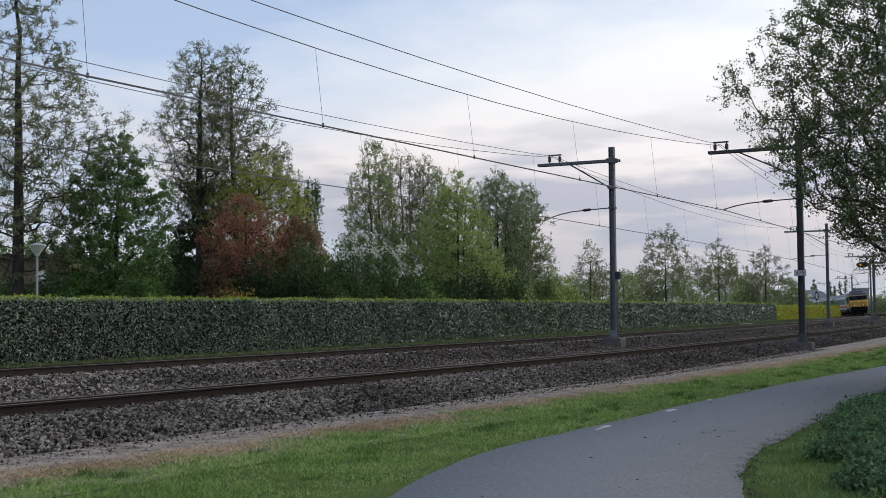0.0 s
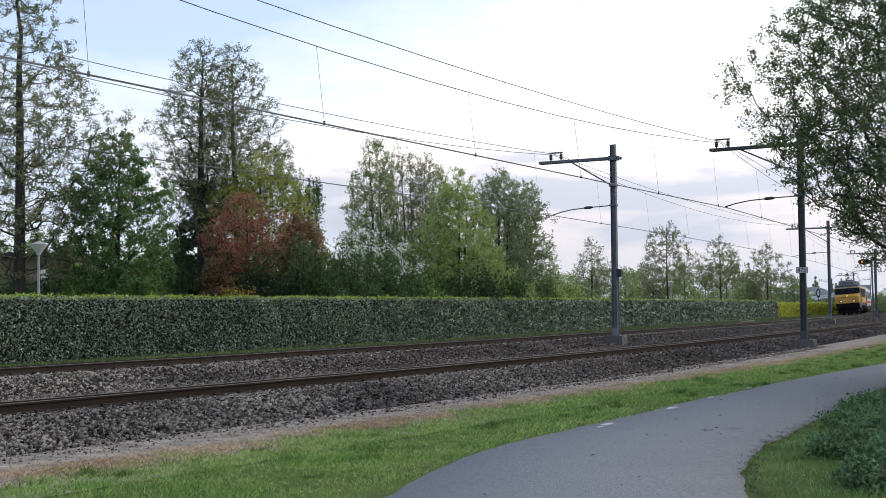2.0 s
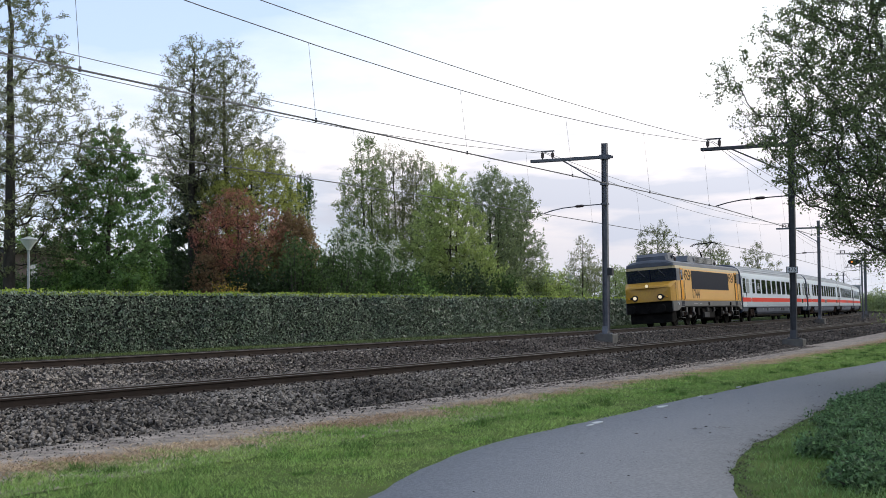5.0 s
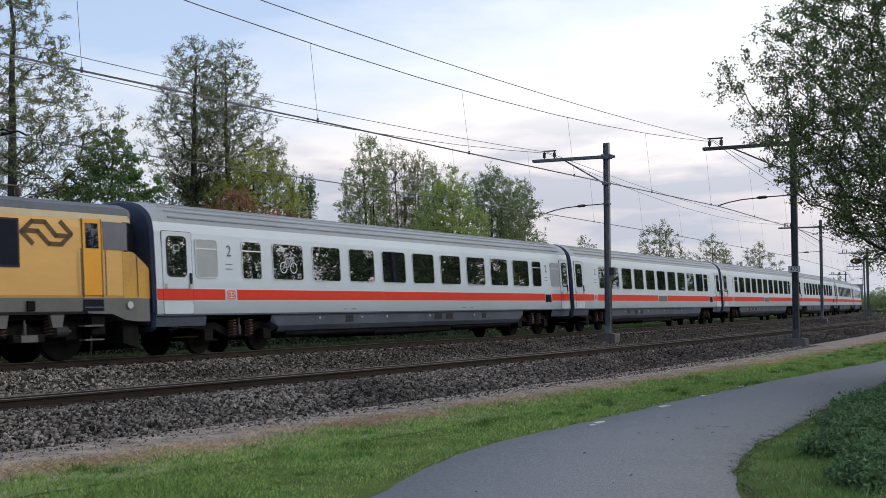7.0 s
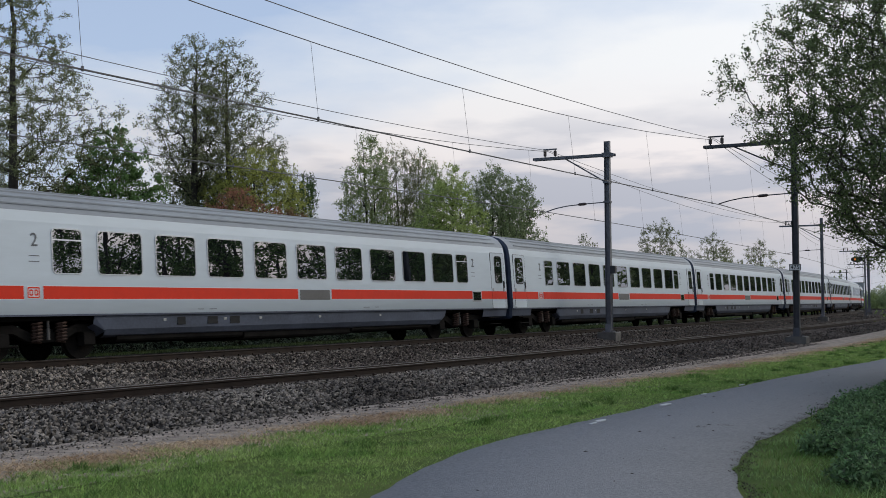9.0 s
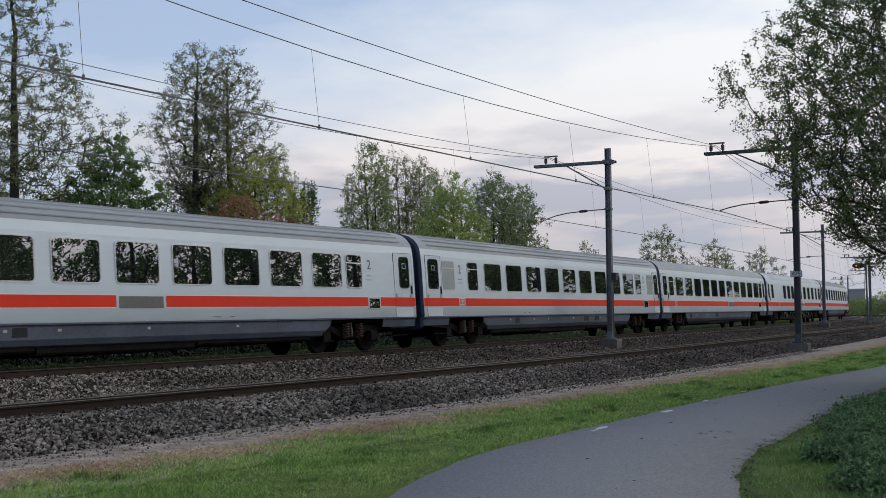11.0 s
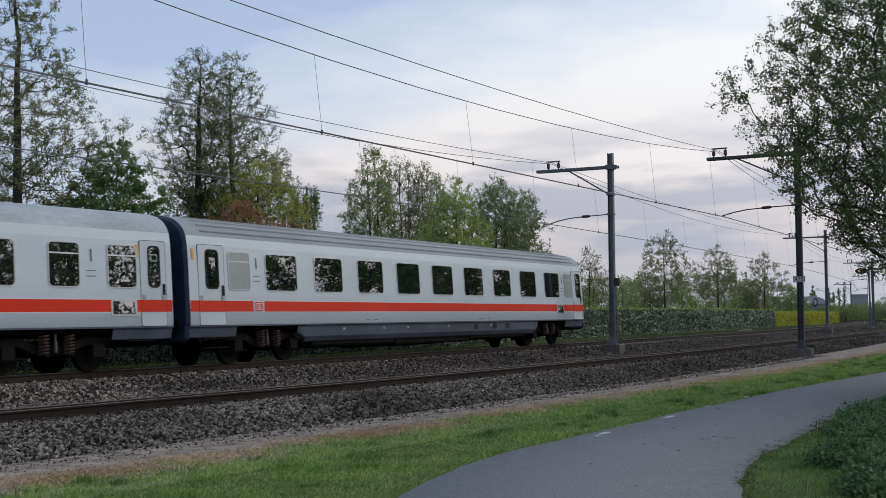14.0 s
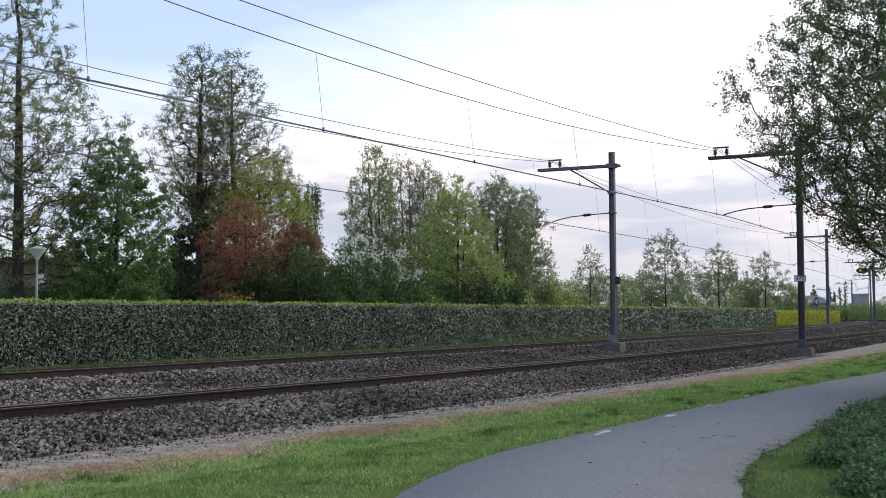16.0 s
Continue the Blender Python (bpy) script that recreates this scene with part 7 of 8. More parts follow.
def locomotive():
    root = thing("electric_locomotive", "yellow and grey electric locomotive with dark side grilles", "locomotive")
    Lh = 8.2
    hw = 1.48
    B = 7.45       # where the cab front begins
    side = [(1.46, 1.43), (1.48, 1.5), (1.48, 3.1), (1.463, 3.31)]
    for sg in (-1, 1):
        part("side_wall", strip(side, -B, B, sg), M["yellow"], root, "yellow painted side")
        part("cream_line", strip([(1.466, 3.30), (1.445, 3.46)], -B - 0.2, B + 0.2, sg), M["cream"], root)
        part("lower_band", strip([(1.40, 1.06), (1.47, 1.12), (1.475, 1.43)], -B - 0.2, B + 0.2, sg), M["loco_grey"], root, "grey lower band")
        # long dark grille
        g = part("side_grille", Build().box(-4.39, 4.39, sg * 1.487 - 0.008, sg * 1.487 + 0.008, 2.16, 3.18), M["grille"], root, "long dark air intake grille")
        part("grille_frame", Build().box(-4.44, 4.44, sg * 1.49 - 0.008, sg * 1.49 + 0.008, 3.18, 3.22).box(-4.44, 4.44, sg * 1.49 - 0.008, sg * 1.49 + 0.008, 2.12, 2.16).box(-4.44, -4.39, sg * 1.49 - 0.008, sg * 1.49 + 0.008, 2.16, 3.18).box(4.39, 4.44, sg * 1.49 - .008, sg * 1.49 + .008, 2.16, 3.18), M["sooty"], g)
        for k in range(1, 14):
            part("grille_slat", shared(("gsl", sg), lambda: Build().box(-4.38, 4.38, sg * 1.4955 - 0.0015, sg * 1.4955 + 0.0015, -0.010, 0.010).mesh("grille_slat", M["grille"])), None, g, at=pose(0, 0, 2.16 + k * 0.0725))
        # arrow-like emblem of two bent bars
        for xc in (-5.32, 5.20):
            k = sg * 1.488
            w = 0.69
            def bar(pts, t=0.052):
                bb = Build()
                for (xa, za), (xb, zb) in zip(pts[:-1], pts[1:]):
                    d = Vector((xb - xa, zb - za)); d.normalize(); n_ = Vector((-d.y, d.x)) * t; e_ = d * t * 0.6
                    q = [(xa - n_.x - e_.x, za - n_.y - e_.y), (xb - n_.x + e_.x, zb - n_.y + e_.y), (xb + n_.x + e_.x, zb + n_.y + e_.y), (xa + n_.x - e_.x, za + n_.y - e_.y)]
                    bb.add([(x_, k - 0.004, z_) for x_, z_ in q] + [(x_, k + 0.004, z_) for x_, z_ in q], [(0, 1, 2, 3), (7, 6, 5, 4), (0, 4, 5, 1), (1, 5, 6, 2), (2, 6, 7, 3), (3, 7, 4, 0)])
                return bb
            part("emblem", bar([(xc - 0.40, 2.68), (xc - w, 2.93), (xc - 0.40, 3.18), (xc - 0.05, 3.18), (xc + 0.25, 2.88), (xc + 0.58, 2.88)]), M["logo_grey"], root, "dark grey bent-arrow emblem")
            part("emblem", bar([(xc + 0.40, 3.20), (xc + w, 2.93), (xc + 0.40, 2.68), (xc + 0.05, 2.68), (xc - 0.25, 2.96), (xc - 0.58, 2.96)]), M["logo_grey"], root, "dark grey bent-arrow emblem")
        for xd in (-6.56, 6.48):
            d = part("cab_door", Build().box(xd - 0.27, xd + 0.27, sg * 1.486 - 0.008, sg * 1.486 + 0.008, 1.5, 3.32, cut=0.002), M["yellow_door"], root, "deep yellow cab door")
            part("door_window", Build().box(xd - 0.19, xd + 0.19, sg * 1.496 - 0.006, sg * 1.496 + 0.006, 2.62, 3.22), M["windscreen"], d)
            part("door_frame", Build().box(xd - 0.295, xd - 0.27, sg * 1.488 - 0.01, sg * 1.488 + 0.01, 1.46, 3.33).box(xd + 0.27, xd + 0.295, sg * 1.488 - 0.01, sg * 1.488 + 0.01, 1.46, 3.33), M["logo_grey"], d)
            part("grab_rail", Build().tube([(xd - 0.36, sg * 1.53, 1.5), (xd - 0.36, sg * 1.53, 2.6)], 0.015, 5).tube([(xd + 0.36, sg * 1.53, 1.5), (xd + 0.36, sg * 1.53, 2.6)], 0.015, 5), M["spring"], root)
            # no hollow is cut: a flat dark plate gives the recess its shade
            part("step_recess_shade", Build().box(xd - 0.30, xd + 0.30, sg * 1.484 - 0.006, sg * 1.484 + 0.006, 1.12, 1.40, cut=0.002), M["grille"], root, "dark plate for the shade in the step recess under the cab door")
            part("step_tread", Build().box(xd - 0.28, xd + 0.28, sg * 1.48 - 0.03, sg * 1.48 + 0.03, 1.20, 1.225), M["spring"], root)
            for zz in (0.45, 0.78):
                part("foot_step", shared(("fst", sg), lambda: Build().box(-0.28, 0.28, sg * 1.36 - 0.12, sg * 1.36 + 0.12, -0.02, 0.02).mesh("foot_step", M["spring"])), None, root, at=pose(xd, 0, zz))
            cw = -1 if xd < 0 else 1
            part("cab_side_panel", Build().box(min(xd + cw * 0.34, cw * 7.56), max(xd + cw * 0.34, cw * 7.56), sg * 1.484 - 0.006, sg * 1.484 + 0.006, 2.60, 3.28), M["cab_grey"], root, "grey cab side panel")
    part("fleet_number", text_mesh("1744", 0.76, M["logo_grey"], 0.002, 0.004), None, root, "dark grey fleet number", at=pose(-3.70, -1.49, 1.80, 90, 0, 0) @ Matrix.Diagonal((1.16, 1.0, 1.0, 1.0)))
    for x0, w in ((-4.2, 0.9), (-2.9, 0.5)):
        part("small_notice", Build().box(x0, x0 + w, -1.48, -1.474, 1.25, 1.29), M["louvre"], root)
    for x0 in (-0.9, 4.6):
        part("socket_cover", Build().box(x0, x0 + 0.2, -1.52, -1.46, 1.14, 1.36, cut=0.02), M["under"], root)
    # roof
    roof = [(1.44, 3.455), (1.40, 3.64), (1.10, 3.77), (0.6, 3.83), (0, 3.85)]
    for sg in (-1, 1):
        part("roof", strip(roof, -B - 0.2, B + 0.2, sg), M["loco_roof"], root, "dusty grey roof")
    for sx in (-1, 1):
        X = lambda d: sx * (Lh - d)
        o = (lambda rings: rings if sx > 0 else rings[::-1])
        # drawn-out roof brow over the windscreen
        full = [(y, z) for y, z in roof] + [(-y, z) for y, z in reversed(roof[:-1])]
        part("roof_brow", Build().loft(o([[(X(0.56), y, z) for y, z in full], [(X(0.44), y * 0.985, z - 0.02) for y, z in full], [(X(0.36), y * 0.93, 3.46 + (z - 3.46) * 0.62) for y, z in full]])), M["loco_roof"], root)
        part("brow_line", Build().loft([[(X(0.56), -1.46, z), (X(0.385), -1.34, z), (X(0.385), 1.34, z), (X(0.56), 1.46, z)] for z in (3.30, 3.45)], closed=False, caps=False), M["cream"], root, "cream line over the windscreen")
        # windscreen, top leaning forward
        def band(z, d, w):
            return [(X(0.78), -w, z), (X(d + 0.16), -w, z), (X(d), -w * 0.92, z), (X(d), w * 0.92, z), (X(d + 0.16), w, z), (X(0.78), w, z)]
        b = Build().loft([band(2.52, 0.47, 1.476), band(3.31, 0.41, 1.462)], closed=False, caps=False)
        wsn = part("windscreen", b, M["windscreen"], root, "dark raked windscreen")
        part("windscreen_pillar", Build().tube([(X(0.465), 0, 2.55), (X(0.405), 0, 3.30)], 0.035, 5), M["grille"], wsn)
        for y in (-0.6, 0.6):
            part("wiper", Build().tube([(X(0.37), y + 0.12, 3.34), (X(0.39), y - 0.05, 3.14), (X(0.40), y - 0.28, 2.92)], 0.014, 4), M["spring"], wsn)
        # nose
        def rr(d, w, z0, z1, c):
            return [(X(d), -w, z0), (X(d), w, z0), (X(d), w, z1 - c), (X(d), w - c * 1.3, z1), (X(d), -w + c * 1.3, z1), (X(d), -w, z1 - c)]
        def prow(d, w, z0, z1, c, p):
            return [(X(d), -w, z0), (X(d - p * 0.8), -w * 0.45, z0), (X(d - p), 0, z0), (X(d - p * 0.8), w * 0.45, z0), (X(d), w, z0), (X(d), w, z1 - c), (X(d - p * 0.1), w - c * 1.3, z1), (X(d - p * 0.8), w * 0.45, z1), (X(d - p), 0, z1), (X(d - p * 0.8), -w * 0.45, z1), (X(d - p * 0.1), -w + c * 1.3, z1), (X(d), -w, z1 - c)]
        b = Build().loft(o([prow(0.80, 1.484, 1.43, 2.58, 0.01, 0), prow(0.48, 1.48, 1.43, 2.58, 0.02, 0), prow(0.30, 1.47, 1.43, 2.55, 0.08, 0.02), prow(0.02, 1.40, 1.43, 2.43, 0.12, 0.10), prow(-0.16, 1.335, 1.43, 2.31, 0.10, 0.17), prow(-0.20, 1.32, 1.45, 2.22, 0.06, 0.17)]))
        part("nose", b, M["yellow_shaded"], root, "yellow nose with the shade of the front in its colour")
        for y in (-1, 1):
            part("nose_seam", Build().box(min(X(0.335), X(0.325)), max(X(0.335), X(0.325)), y * 1.483 - 0.006, y * 1.483 + 0.006, 1.46, 2.50), M["logo_grey"], root)
            part("lamp_bracket", Build().tube([(X(-0.18), y * 1.12, 1.66), (X(-0.33), y * 1.12, 1.66), (X(-0.33), y * 1.12, 1.74)], 0.035, 6), M["yellow_door"], root)
        b = Build().loft(o([rr(1.9, 1.482, 1.07, 1.43, 0.0), rr(1.15, 1.482, 1.05, 1.43, 0.0), rr(0.75, 1.482, 0.90, 1.43, 0.0), rr(0.40, 1.48, 0.86, 1.43, 0.0), rr(-0.10, 1.40, 0.86, 1.43, 0.0)]))
        part("corner_apron", b, M["loco_grey"], root, "grey corner apron")
        b = Build().loft(o([rr(0.2, 1.36, 0.80, 1.44, 0.0), rr(-0.13, 1.34, 0.80, 1.44, 0.0)]))
        part("buffer_beam", b, M["under"], root, "black buffer beam")
        b = Build().loft(o([rr(0.7, 1.30, 0.35, 0.90, 0.0), rr(0.2, 1.25, 0.22, 0.9, 0.0), rr(0.12, 1.2, 0.22, 0.7, 0.0)]))
        part("snow_plough", b, M["under"], root, "dark snow plough")
        buffers(root, sx * (Lh + 0.08), sx, 1.05)
        for y, z, rad in ((-0.74, 1.69, 0.10), (0.74, 1.69, 0.10), (0.0, 2.34, 0.09)):
            dd = -0.33 if z < 2 else -0.32
            wide_ = 1.8 if z < 2 else 1.15
            hb = part("headlight", Build().tube([(X(dd + (0.22 if z < 2 else 0.03)), y, z), (X(dd - 0.05), y, z)], [rad * wide_, rad * wide_ * 0.96], 16), M["grille"], root, "round headlight in a dark bezel")
            part("headlight_lens", Build().disc((X(dd - 0.055), y, z), (1, 0, 0), rad, 0.02, 16), M["headlight"] if sx < 0 else M["frame_grey"], hb)
            if z < 2:
                part("tail_light", Build().disc((X(dd - 0.05), y * 1.26, z), (1, 0, 0), 0.07, 0.04, 12), M["rubber"], hb)
        for y in (-1, 1):
            part("side_lamp", Build().disc((X(0.62), y * 1.48, 1.26), (0, 1, 0), 0.09, 0.08, 12), M["frame_grey"], root)
        part("coupling_hook", Build().tube([(X(0.0), 0, 1.04), (X(-0.33), 0, 1.04), (X(-0.40), 0, 0.95), (X(-0.30), 0, 0.86)], 0.05, 6), M["under"], root)
    b = Build().box(-8.0, 8.0, -1.2, 1.2, 0.95, 1.12).box(-1.6, 1.3, -1.25, 1.25, 0.35, 1.0, cut=0.08)
    part("underframe", b, M["under"], root)
    for xb in (-4.75, 4.75):
        bogie(root, xb, 2.6, 0.62, True)
        for dx in (-1.95, 1.95):
            part("sand_box", shared(("sand",), lambda: Build().box(-0.2, 0.2, -1.36, -1.1, 0.55, 1.05, cut=0.04).mesh("sand_box", M["under"])), None, root, at=pose(xb + dx, 0, 0))
        for dx in (-0.75, 0.75):
            part("bogie_hanger", shared(("hang",), lambda: Build().loft([[(-0.20, -1.38, 1.08), (0.20, -1.38, 1.08), (0.13, -1.38, 0.76), (-0.13, -1.38, 0.76)], [(-0.20, -1.28, 1.08), (0.20, -1.28, 1.08), (0.13, -1.28, 0.76), (-0.13, -1.28, 0.76)]]).mesh("bogie_hanger", M["loco_grey"])), None, root, at=pose(xb + dx, 0, 0))
        part("brake_gear_box", shared(("bgb",), lambda: Build().box(-0.42, 0.42, -1.33, -1.12, 0.42, 0.62, cut=0.03).mesh("brake_gear_box", M["under"])), None, root, at=pose(xb, 0, 0))
        part("data_plate", shared(("lnp",), lambda: Build().box(-0.22, 0.22, -1.35, -1.335, 0.44, 0.60).mesh("data_plate", M["spring"])), None, root, at=pose(xb, 0, 0))
        for dx in (-1.3, 1.3):
            part("brake_cylinder", shared(("brc",), lambda: Build().tube([(-0.17, -1.28, 0.66), (0.17, -1.28, 0.66), (0.18, -1.28, 0.66), (0.30, -1.28, 0.66)], [0.13, 0.13, 0.05, 0.05], 12).mesh("brake_cylinder", M["sooty"])), None, root, at=pose(xb + dx - 0.42, 0, 0))
            part("sand_pipe", shared(("snp",), lambda: Build().tube([(0, -1.2, 0.7), (0.05, -1.15, 0.4), (0.22, -0.9, 0.12)], 0.025, 5).mesh("sand_pipe", M["spring"])), None, root, at=pose(xb + dx * 1.42, 0, 0))
    for xc_, w_ in ((-0.6, 0.42), (0.9, 0.36)):
        part("cable_socket", Build().box(xc_ - w_ / 2, xc_ + w_ / 2, -1.36, -1.2, 0.78, 1.04, cut=0.03), M["sooty"], root)
    part("battery_box", Build().box(-1.5, -0.3, -1.34, -1.24, 0.40, 0.74, cut=0.03), M["sooty"], root, "sooty battery box")
    # roof equipment
    box = ((-1.08, 3.72), (1.08, 3.72), (0.92, 4.24), (-0.92, 4.24))
    b = Build().loft([[(-3.10, y, z if z < 4 else 3.90) for y, z in box], [(-2.80, y, z) for y, z in box], [(2.45, y, z) for y, z in box], [(2.75, y, z if z < 4 else 3.95) for y, z in box]])
    rb = part("roof_vent_box", b, M["loco_roof"], root, "grey roof box with louvres")
    part("grille_bed", Build().box(-1.75, 2.4, -1.06, -1.045, 3.80, 4.16).box(-1.75, 2.4, 1.045, 1.06, 3.80, 4.16), M["grille"], rb)
    for sg in (-1, 1):
        for x_ in (-1.83, 2.45):
            part("grille_post", Build().box(x_ - 0.06, x_ + 0.06, sg * 1.07 - 0.012, sg * 1.07 + 0.012, 3.76, 4.2), M["louvre"], rb)
    for k in range(5):
        for sg in (-1, 1):
            z = 3.84 + k * 0.065
            y = sg * 1.075
            part("louvre", shared(("lv", k, sg), lambda: Build().box(-1.75, 2.39, y - 0.012, y + 0.012, z, z + 0.03).mesh("louvre", M["louvre"])), None, rb)
    part("brake_resistor_box", Build().loft([[(-7.35, y, z) for y, z in ((-0.95, 3.7), (0.95, 3.7), (0.80, 4.06), (-0.80, 4.06))], [(-7.1, y, z) for y, z in ((-1.0, 3.7), (1.0, 3.7), (0.9, 4.24), (-0.9, 4.24))], [(-6.1, y, z) for y, z in ((-1.0, 3.7), (1.0, 3.7), (0.9, 4.26), (-0.9, 4.26))]]), M["loco_roof"], root, "grey box on the cab roof")
    part("box_vent", Build().box(-6.55, -6.30, -1.0, -0.93, 3.92, 4.10), M["grille"], root)
    for x0 in (-4.2, 2.2, 3.7, 5.2):
        for y in (-0.5, 0.5):
            part("roof_insulator", shared(("rins",), lambda: Build().tube([(0, 0, 3.8), (0, 0, 3.9), (0, 0, 3.92), (0, 0, 4.08), (0, 0, 4.1), (0, 0, 4.15)], [.04, .04, .08, .08, .04, .04], 8).mesh("roof_insulator", M["insul"])), None, root, at=pose(x0, y, 0))
    part("roof_cable", Build().tube([(2.6, -0.5, 4.14), (5.6, -0.5, 4.14)], 0.018, 5), M["spring"], root)
    def pantograph(x, raised, turn):
        top = 1.27 if raised else 0.16
        knee = 0.62 if raised else 0.12
        p = part("pantograph", Build().box(-0.8, 0.8, -0.55, -0.48, 0, 0.06).box(-0.8, 0.8, 0.48, 0.55, 0, 0.06).box(-0.8, -0.72, -0.55, 0.55, 0, 0.06), M["under"], root, "raised pantograph touching the wire" if raised else "folded pantograph", at=pose(x, 0, 4.12, 0, 0, turn))
        kx = 0.12 if raised else 1.1
        part("lower_arm", Build().tube([(-0.5, 0, 0.05), (kx, 0, knee)], 0.05, 6), M["under"], p)
        for y in (-0.45, 0.45):
            part("upper_arm", Build().tube([(kx, y * 0.3, knee), (-1.2 if raised else -0.6, y, top)], 0.022, 5), M["under"], p)
        e = -1.2 if raised else -0.6
        for dx in (-0.2, 0.2):
            part("collector_strip", Build().tube([(e + dx, -0.95, top - 0.12), (e + dx, -0.65, top + 0.02), (e + dx, 0.65, top + 0.02), (e + dx, 0.95, top - 0.12)], 0.025, 5), M["under"], p)
    pantograph(-5.2, False, 0)
    pantograph(3.75, True, 180)
    return root


LOCO = locomotive()
COACHES = train_coaches()

# ---- buildings ----
def brick_house():
    M["brick"] = material("brown_brick", (0.24, 0.165, 0.125, 1), (0.17, 0.125, 0.10, 1), rough=0.9, scale=2, fine=22, bump=0.4)
    M["roof_dark"] = material("dark_roof_edge", (0.035, 0.033, 0.033, 1), rough=0.8)
    M["frame_white"] = material("white_window_frame", (0.6, 0.6, 0.58, 1), rough=0.5)
    root = thing("brick_house", "low brown brick house with white windows behind the trees", "house", at=pose(-37.0, 75.0, FAR_Z, 0, 0, 0))
    L_, D_, H_ = 12.2, 8.0, 5.2
    wins = [(1.6, 0.9, 1.1, 1.3), (4.2, 0.9, 1.1, 1.3), (7.0, 0.9, 0.9, 1.3), (8.9, 0.9, 0.6, 1.5), (10.9, 0.9, 0.7, 1.5), (1.6, 3.4, 1.1, 1.1), (4.2, 3.4, 1.1, 1.1), (7.0, 3.4, 0.9, 1.1), (9.2, 3.4, 0.6, 1.1), (10.9, 3.4, 0.7, 1.1)]
    xs = sorted({0, L_} | {w[0] - w[2] / 2 for w in wins} | {w[0] + w[2] / 2 for w in wins})
    zs = sorted({-0.1, H_} | {w[1] for w in wins} | {w[1] + w[3] for w in wins})
    b = Build()
    for a, c in zip(xs[:-1], xs[1:]):
        for e, f_ in zip(zs[:-1], zs[1:]):
            mx_, mz_ = (a + c) / 2, (e + f_) / 2
            if not any(abs(mx_ - w[0]) < w[2] / 2 and w[1] < mz_ < w[1] + w[3] for w in wins):
                b.box(a, c, 0, 0.3, e, f_)
    part("front_wall", b, M["brick"], root)
    part("side_wall", Build().box(0, 0.3, 0.3, D_, -0.1, H_), M["brick"], root)
    part("side_wall", Build().box(L_ - 0.3, L_, 0.3, D_, -0.1, H_), M["brick"], root)
    part("rear_wall", Build().box(0.3, L_ - 0.3, D_ - 0.3, D_, -0.1, H_), M["brick"], root)
    part("roof", Build().loft([[(-0.4, -0.5, H_), (L_ + 0.4, -0.5, H_), (L_ + 0.4, D_ + 0.5, H_), (-0.4, D_ + 0.5, H_)], [(-0.4, -0.5, H_ + 0.25), (L_ + 0.4, -0.5, H_ + 0.25), (L_ + 0.4, D_ + 0.5, H_ + 0.25), (-0.4, D_ + 0.5, H_ + 0.25)]]), M["roof_dark"], root)
    for x, z, w, h in wins:
        wn = part("window", ring_plate(round_rect(w, h, 0.01, 1), round_rect(w - 0.14, h - 0.14, 0.01, 1), 0.08, 0.16), M["frame_white"], root, at=pose(x, 0, z + h / 2))
        part("pane", plate(round_rect(w - 0.12, h - 0.12, 0.01, 1), 0.12, 0.14), M["glass"], wn)
    return root


brick_house()


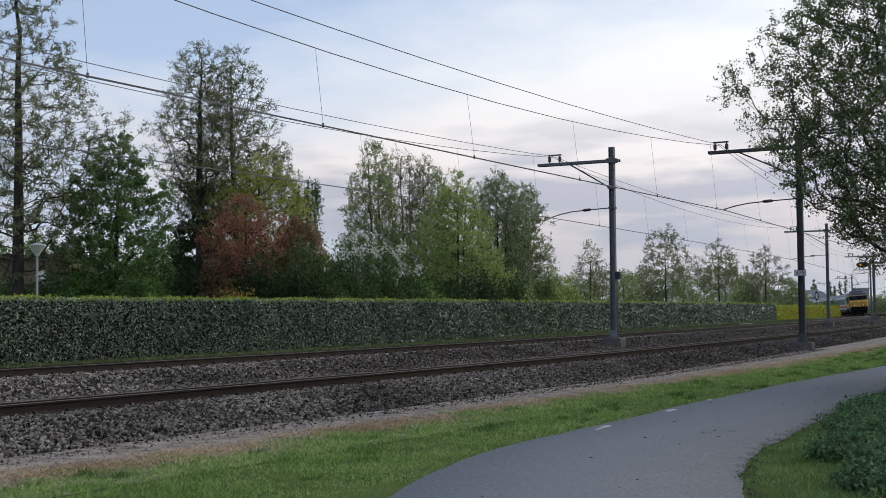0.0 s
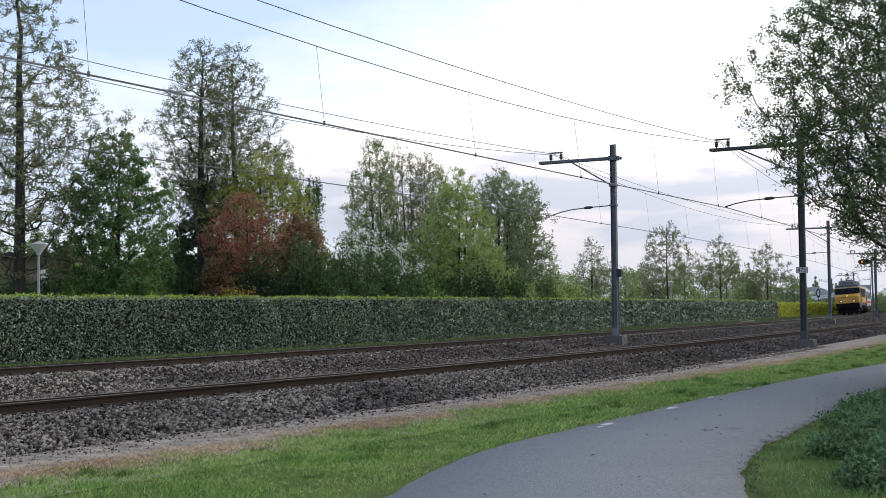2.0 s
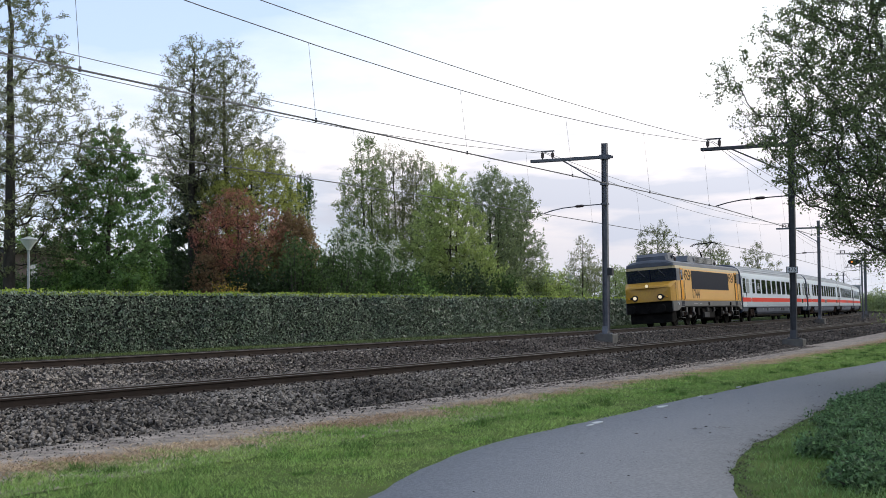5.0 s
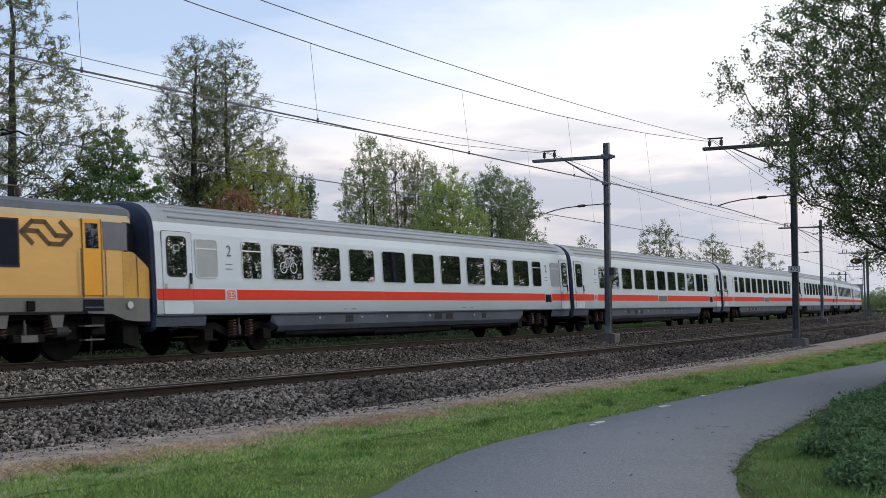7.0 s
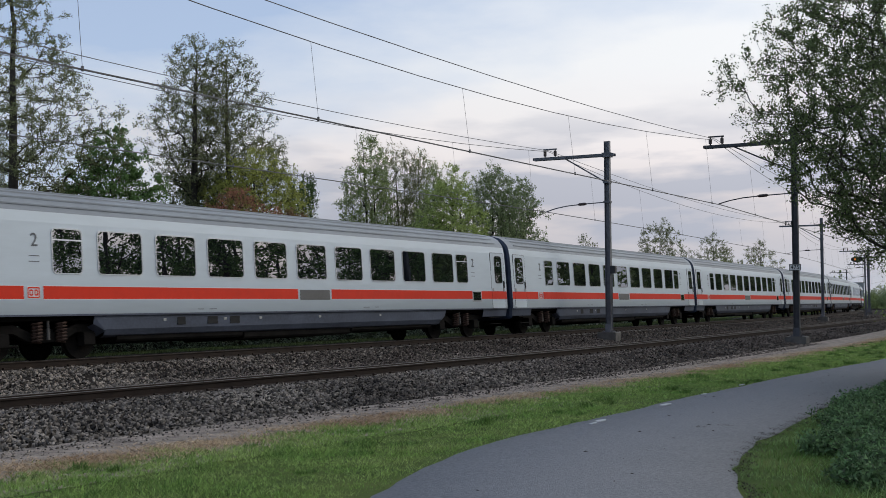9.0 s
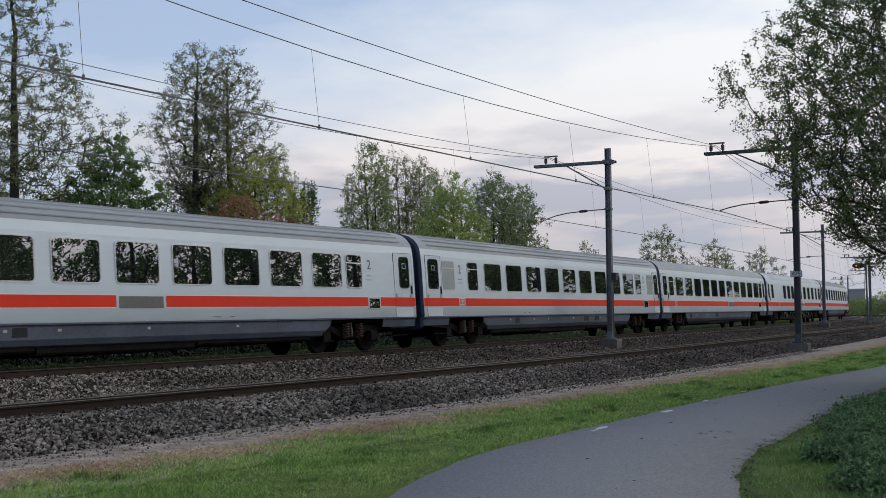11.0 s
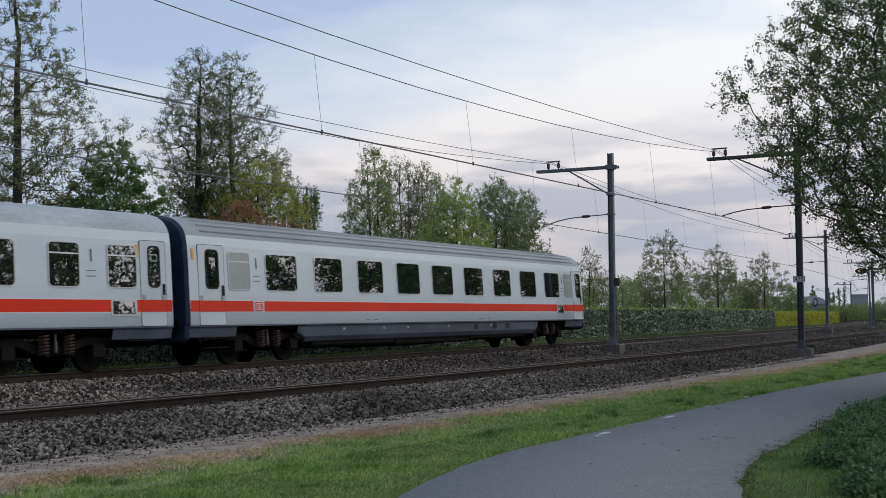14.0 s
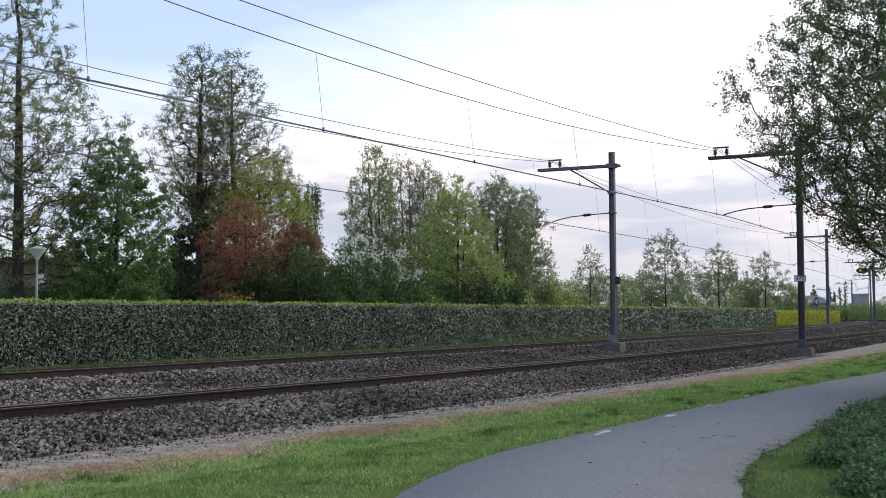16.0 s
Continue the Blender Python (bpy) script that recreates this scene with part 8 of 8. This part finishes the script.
def far_buildings():
    M["hall_roof"] = material("pale_metal_roof", (0.42, 0.43, 0.44, 1), (0.34, 0.35, 0.36, 1), rough=0.6, scale=0.3, fine=2)
    M["far_wall"] = material("grey_cladding", (0.30, 0.31, 0.33, 1), (0.24, 0.25, 0.27, 1), rough=0.8, scale=0.2, fine=3)
    hall = thing("sports_hall", "pale hall with an arched roof far behind the trees", "building", at=pose(101, 345, FAR_Z, 0, 0, -16))
    part("wall", Build().box(0, 9, 0, 30, -0.2, 4.6), M["far_wall"], hall)
    arc = [(4.5 - 4.8 * math.cos(math.pi * k / 10), 4.6 + 2.3 * math.sin(math.pi * k / 10)) for k in range(11)]
    roof = Build().loft([[(x, yy, z) for x, z in arc] for yy in (-0.4, 30.4)])
    part("roof", roof, M["hall_roof"], hall, "arched pale metal roof")
    for k in range(3):
        part("window", Build().box(1.2 + 2.6 * k, 2.8 + 2.6 * k, -0.06, 0.02, 1.4, 3.4), M["glass"], hall)
    shed = thing("grey_warehouse", "flat-roofed grey warehouse on the skyline", "building", at=pose(171, 500, FAR_Z, 0, 0, -18))
    part("wall", Build().box(0, 6.6, 0, 14, -0.2, 9.6), M["far_wall"], shed)
    part("roof", Build().box(-0.3, 6.9, -0.3, 14.3, 9.6, 10.0), M["hall_roof"], shed)
    # elevated road with a parapet on piers
    road = thing("elevated_road", "low elevated road with a pale parapet on piers", "bridge", at=pose(100, 330, FAR_Z))
    far = Vector((220, 520, 0))
    a = math.degrees(math.atan2(far.y, far.x))
    L_ = far.length
    part("deck", Build().box(0, L_, 0, 7, 4.0, 4.7), M["concrete"], road, at=pose(0, 0, 0, 0, 0, a))
    part("parapet", Build().box(0, L_, 6.7, 7.0, 4.7, 5.5), M["hall_roof"], road, at=pose(0, 0, 0, 0, 0, a))
    part("parapet", Build().box(0, L_, 0.0, 0.3, 4.7, 5.5), M["hall_roof"], road, at=pose(0, 0, 0, 0, 0, a))
    for k in range(12):
        part("pier", Build().box(-0.5, 0.5, 2.2, 4.8, -0.3, 4.0, cut=0.1), M["concrete"], road, at=pose(0, 0, 0, 0, 0, a) @ pose(8 + k * (L_ - 16) / 11, 0, 0))


far_buildings()

# ---- motion ----
def train_pose(s, half):
    """A vehicle standing on the far track with its bogies half a wheelbase either side of s."""
    a, b = on(s - half, 0), on(s + half, 0)
    m = (a + b) / 2
    turn = math.atan2(b.y - a.y, b.x - a.x)
    return Matrix.Translation((m.x, m.y, -0.75 * math.sin(CANT))) @ Matrix.Rotation(turn, 4, "Z") @ Matrix.Rotation(-CANT, 4, "X")


def motions():
    times = [0.5 * i for i in range(33)]
    def gone(t):      # place on the line of the coupling behind the locomotive
        return -106.168 - 29.9555 * (t - 10) - 0.1408 * (t - 10) ** 2 / 2
    walk(LOCO, [(t, train_pose(gone(t) - 8.27, 4.75)) for t in times])
    for k, c in enumerate(COACHES):
        walk(c, [(t, train_pose(gone(t) - 0.1 + 26.4 * (k + 0.5), 9.5)) for t in times])


motions()
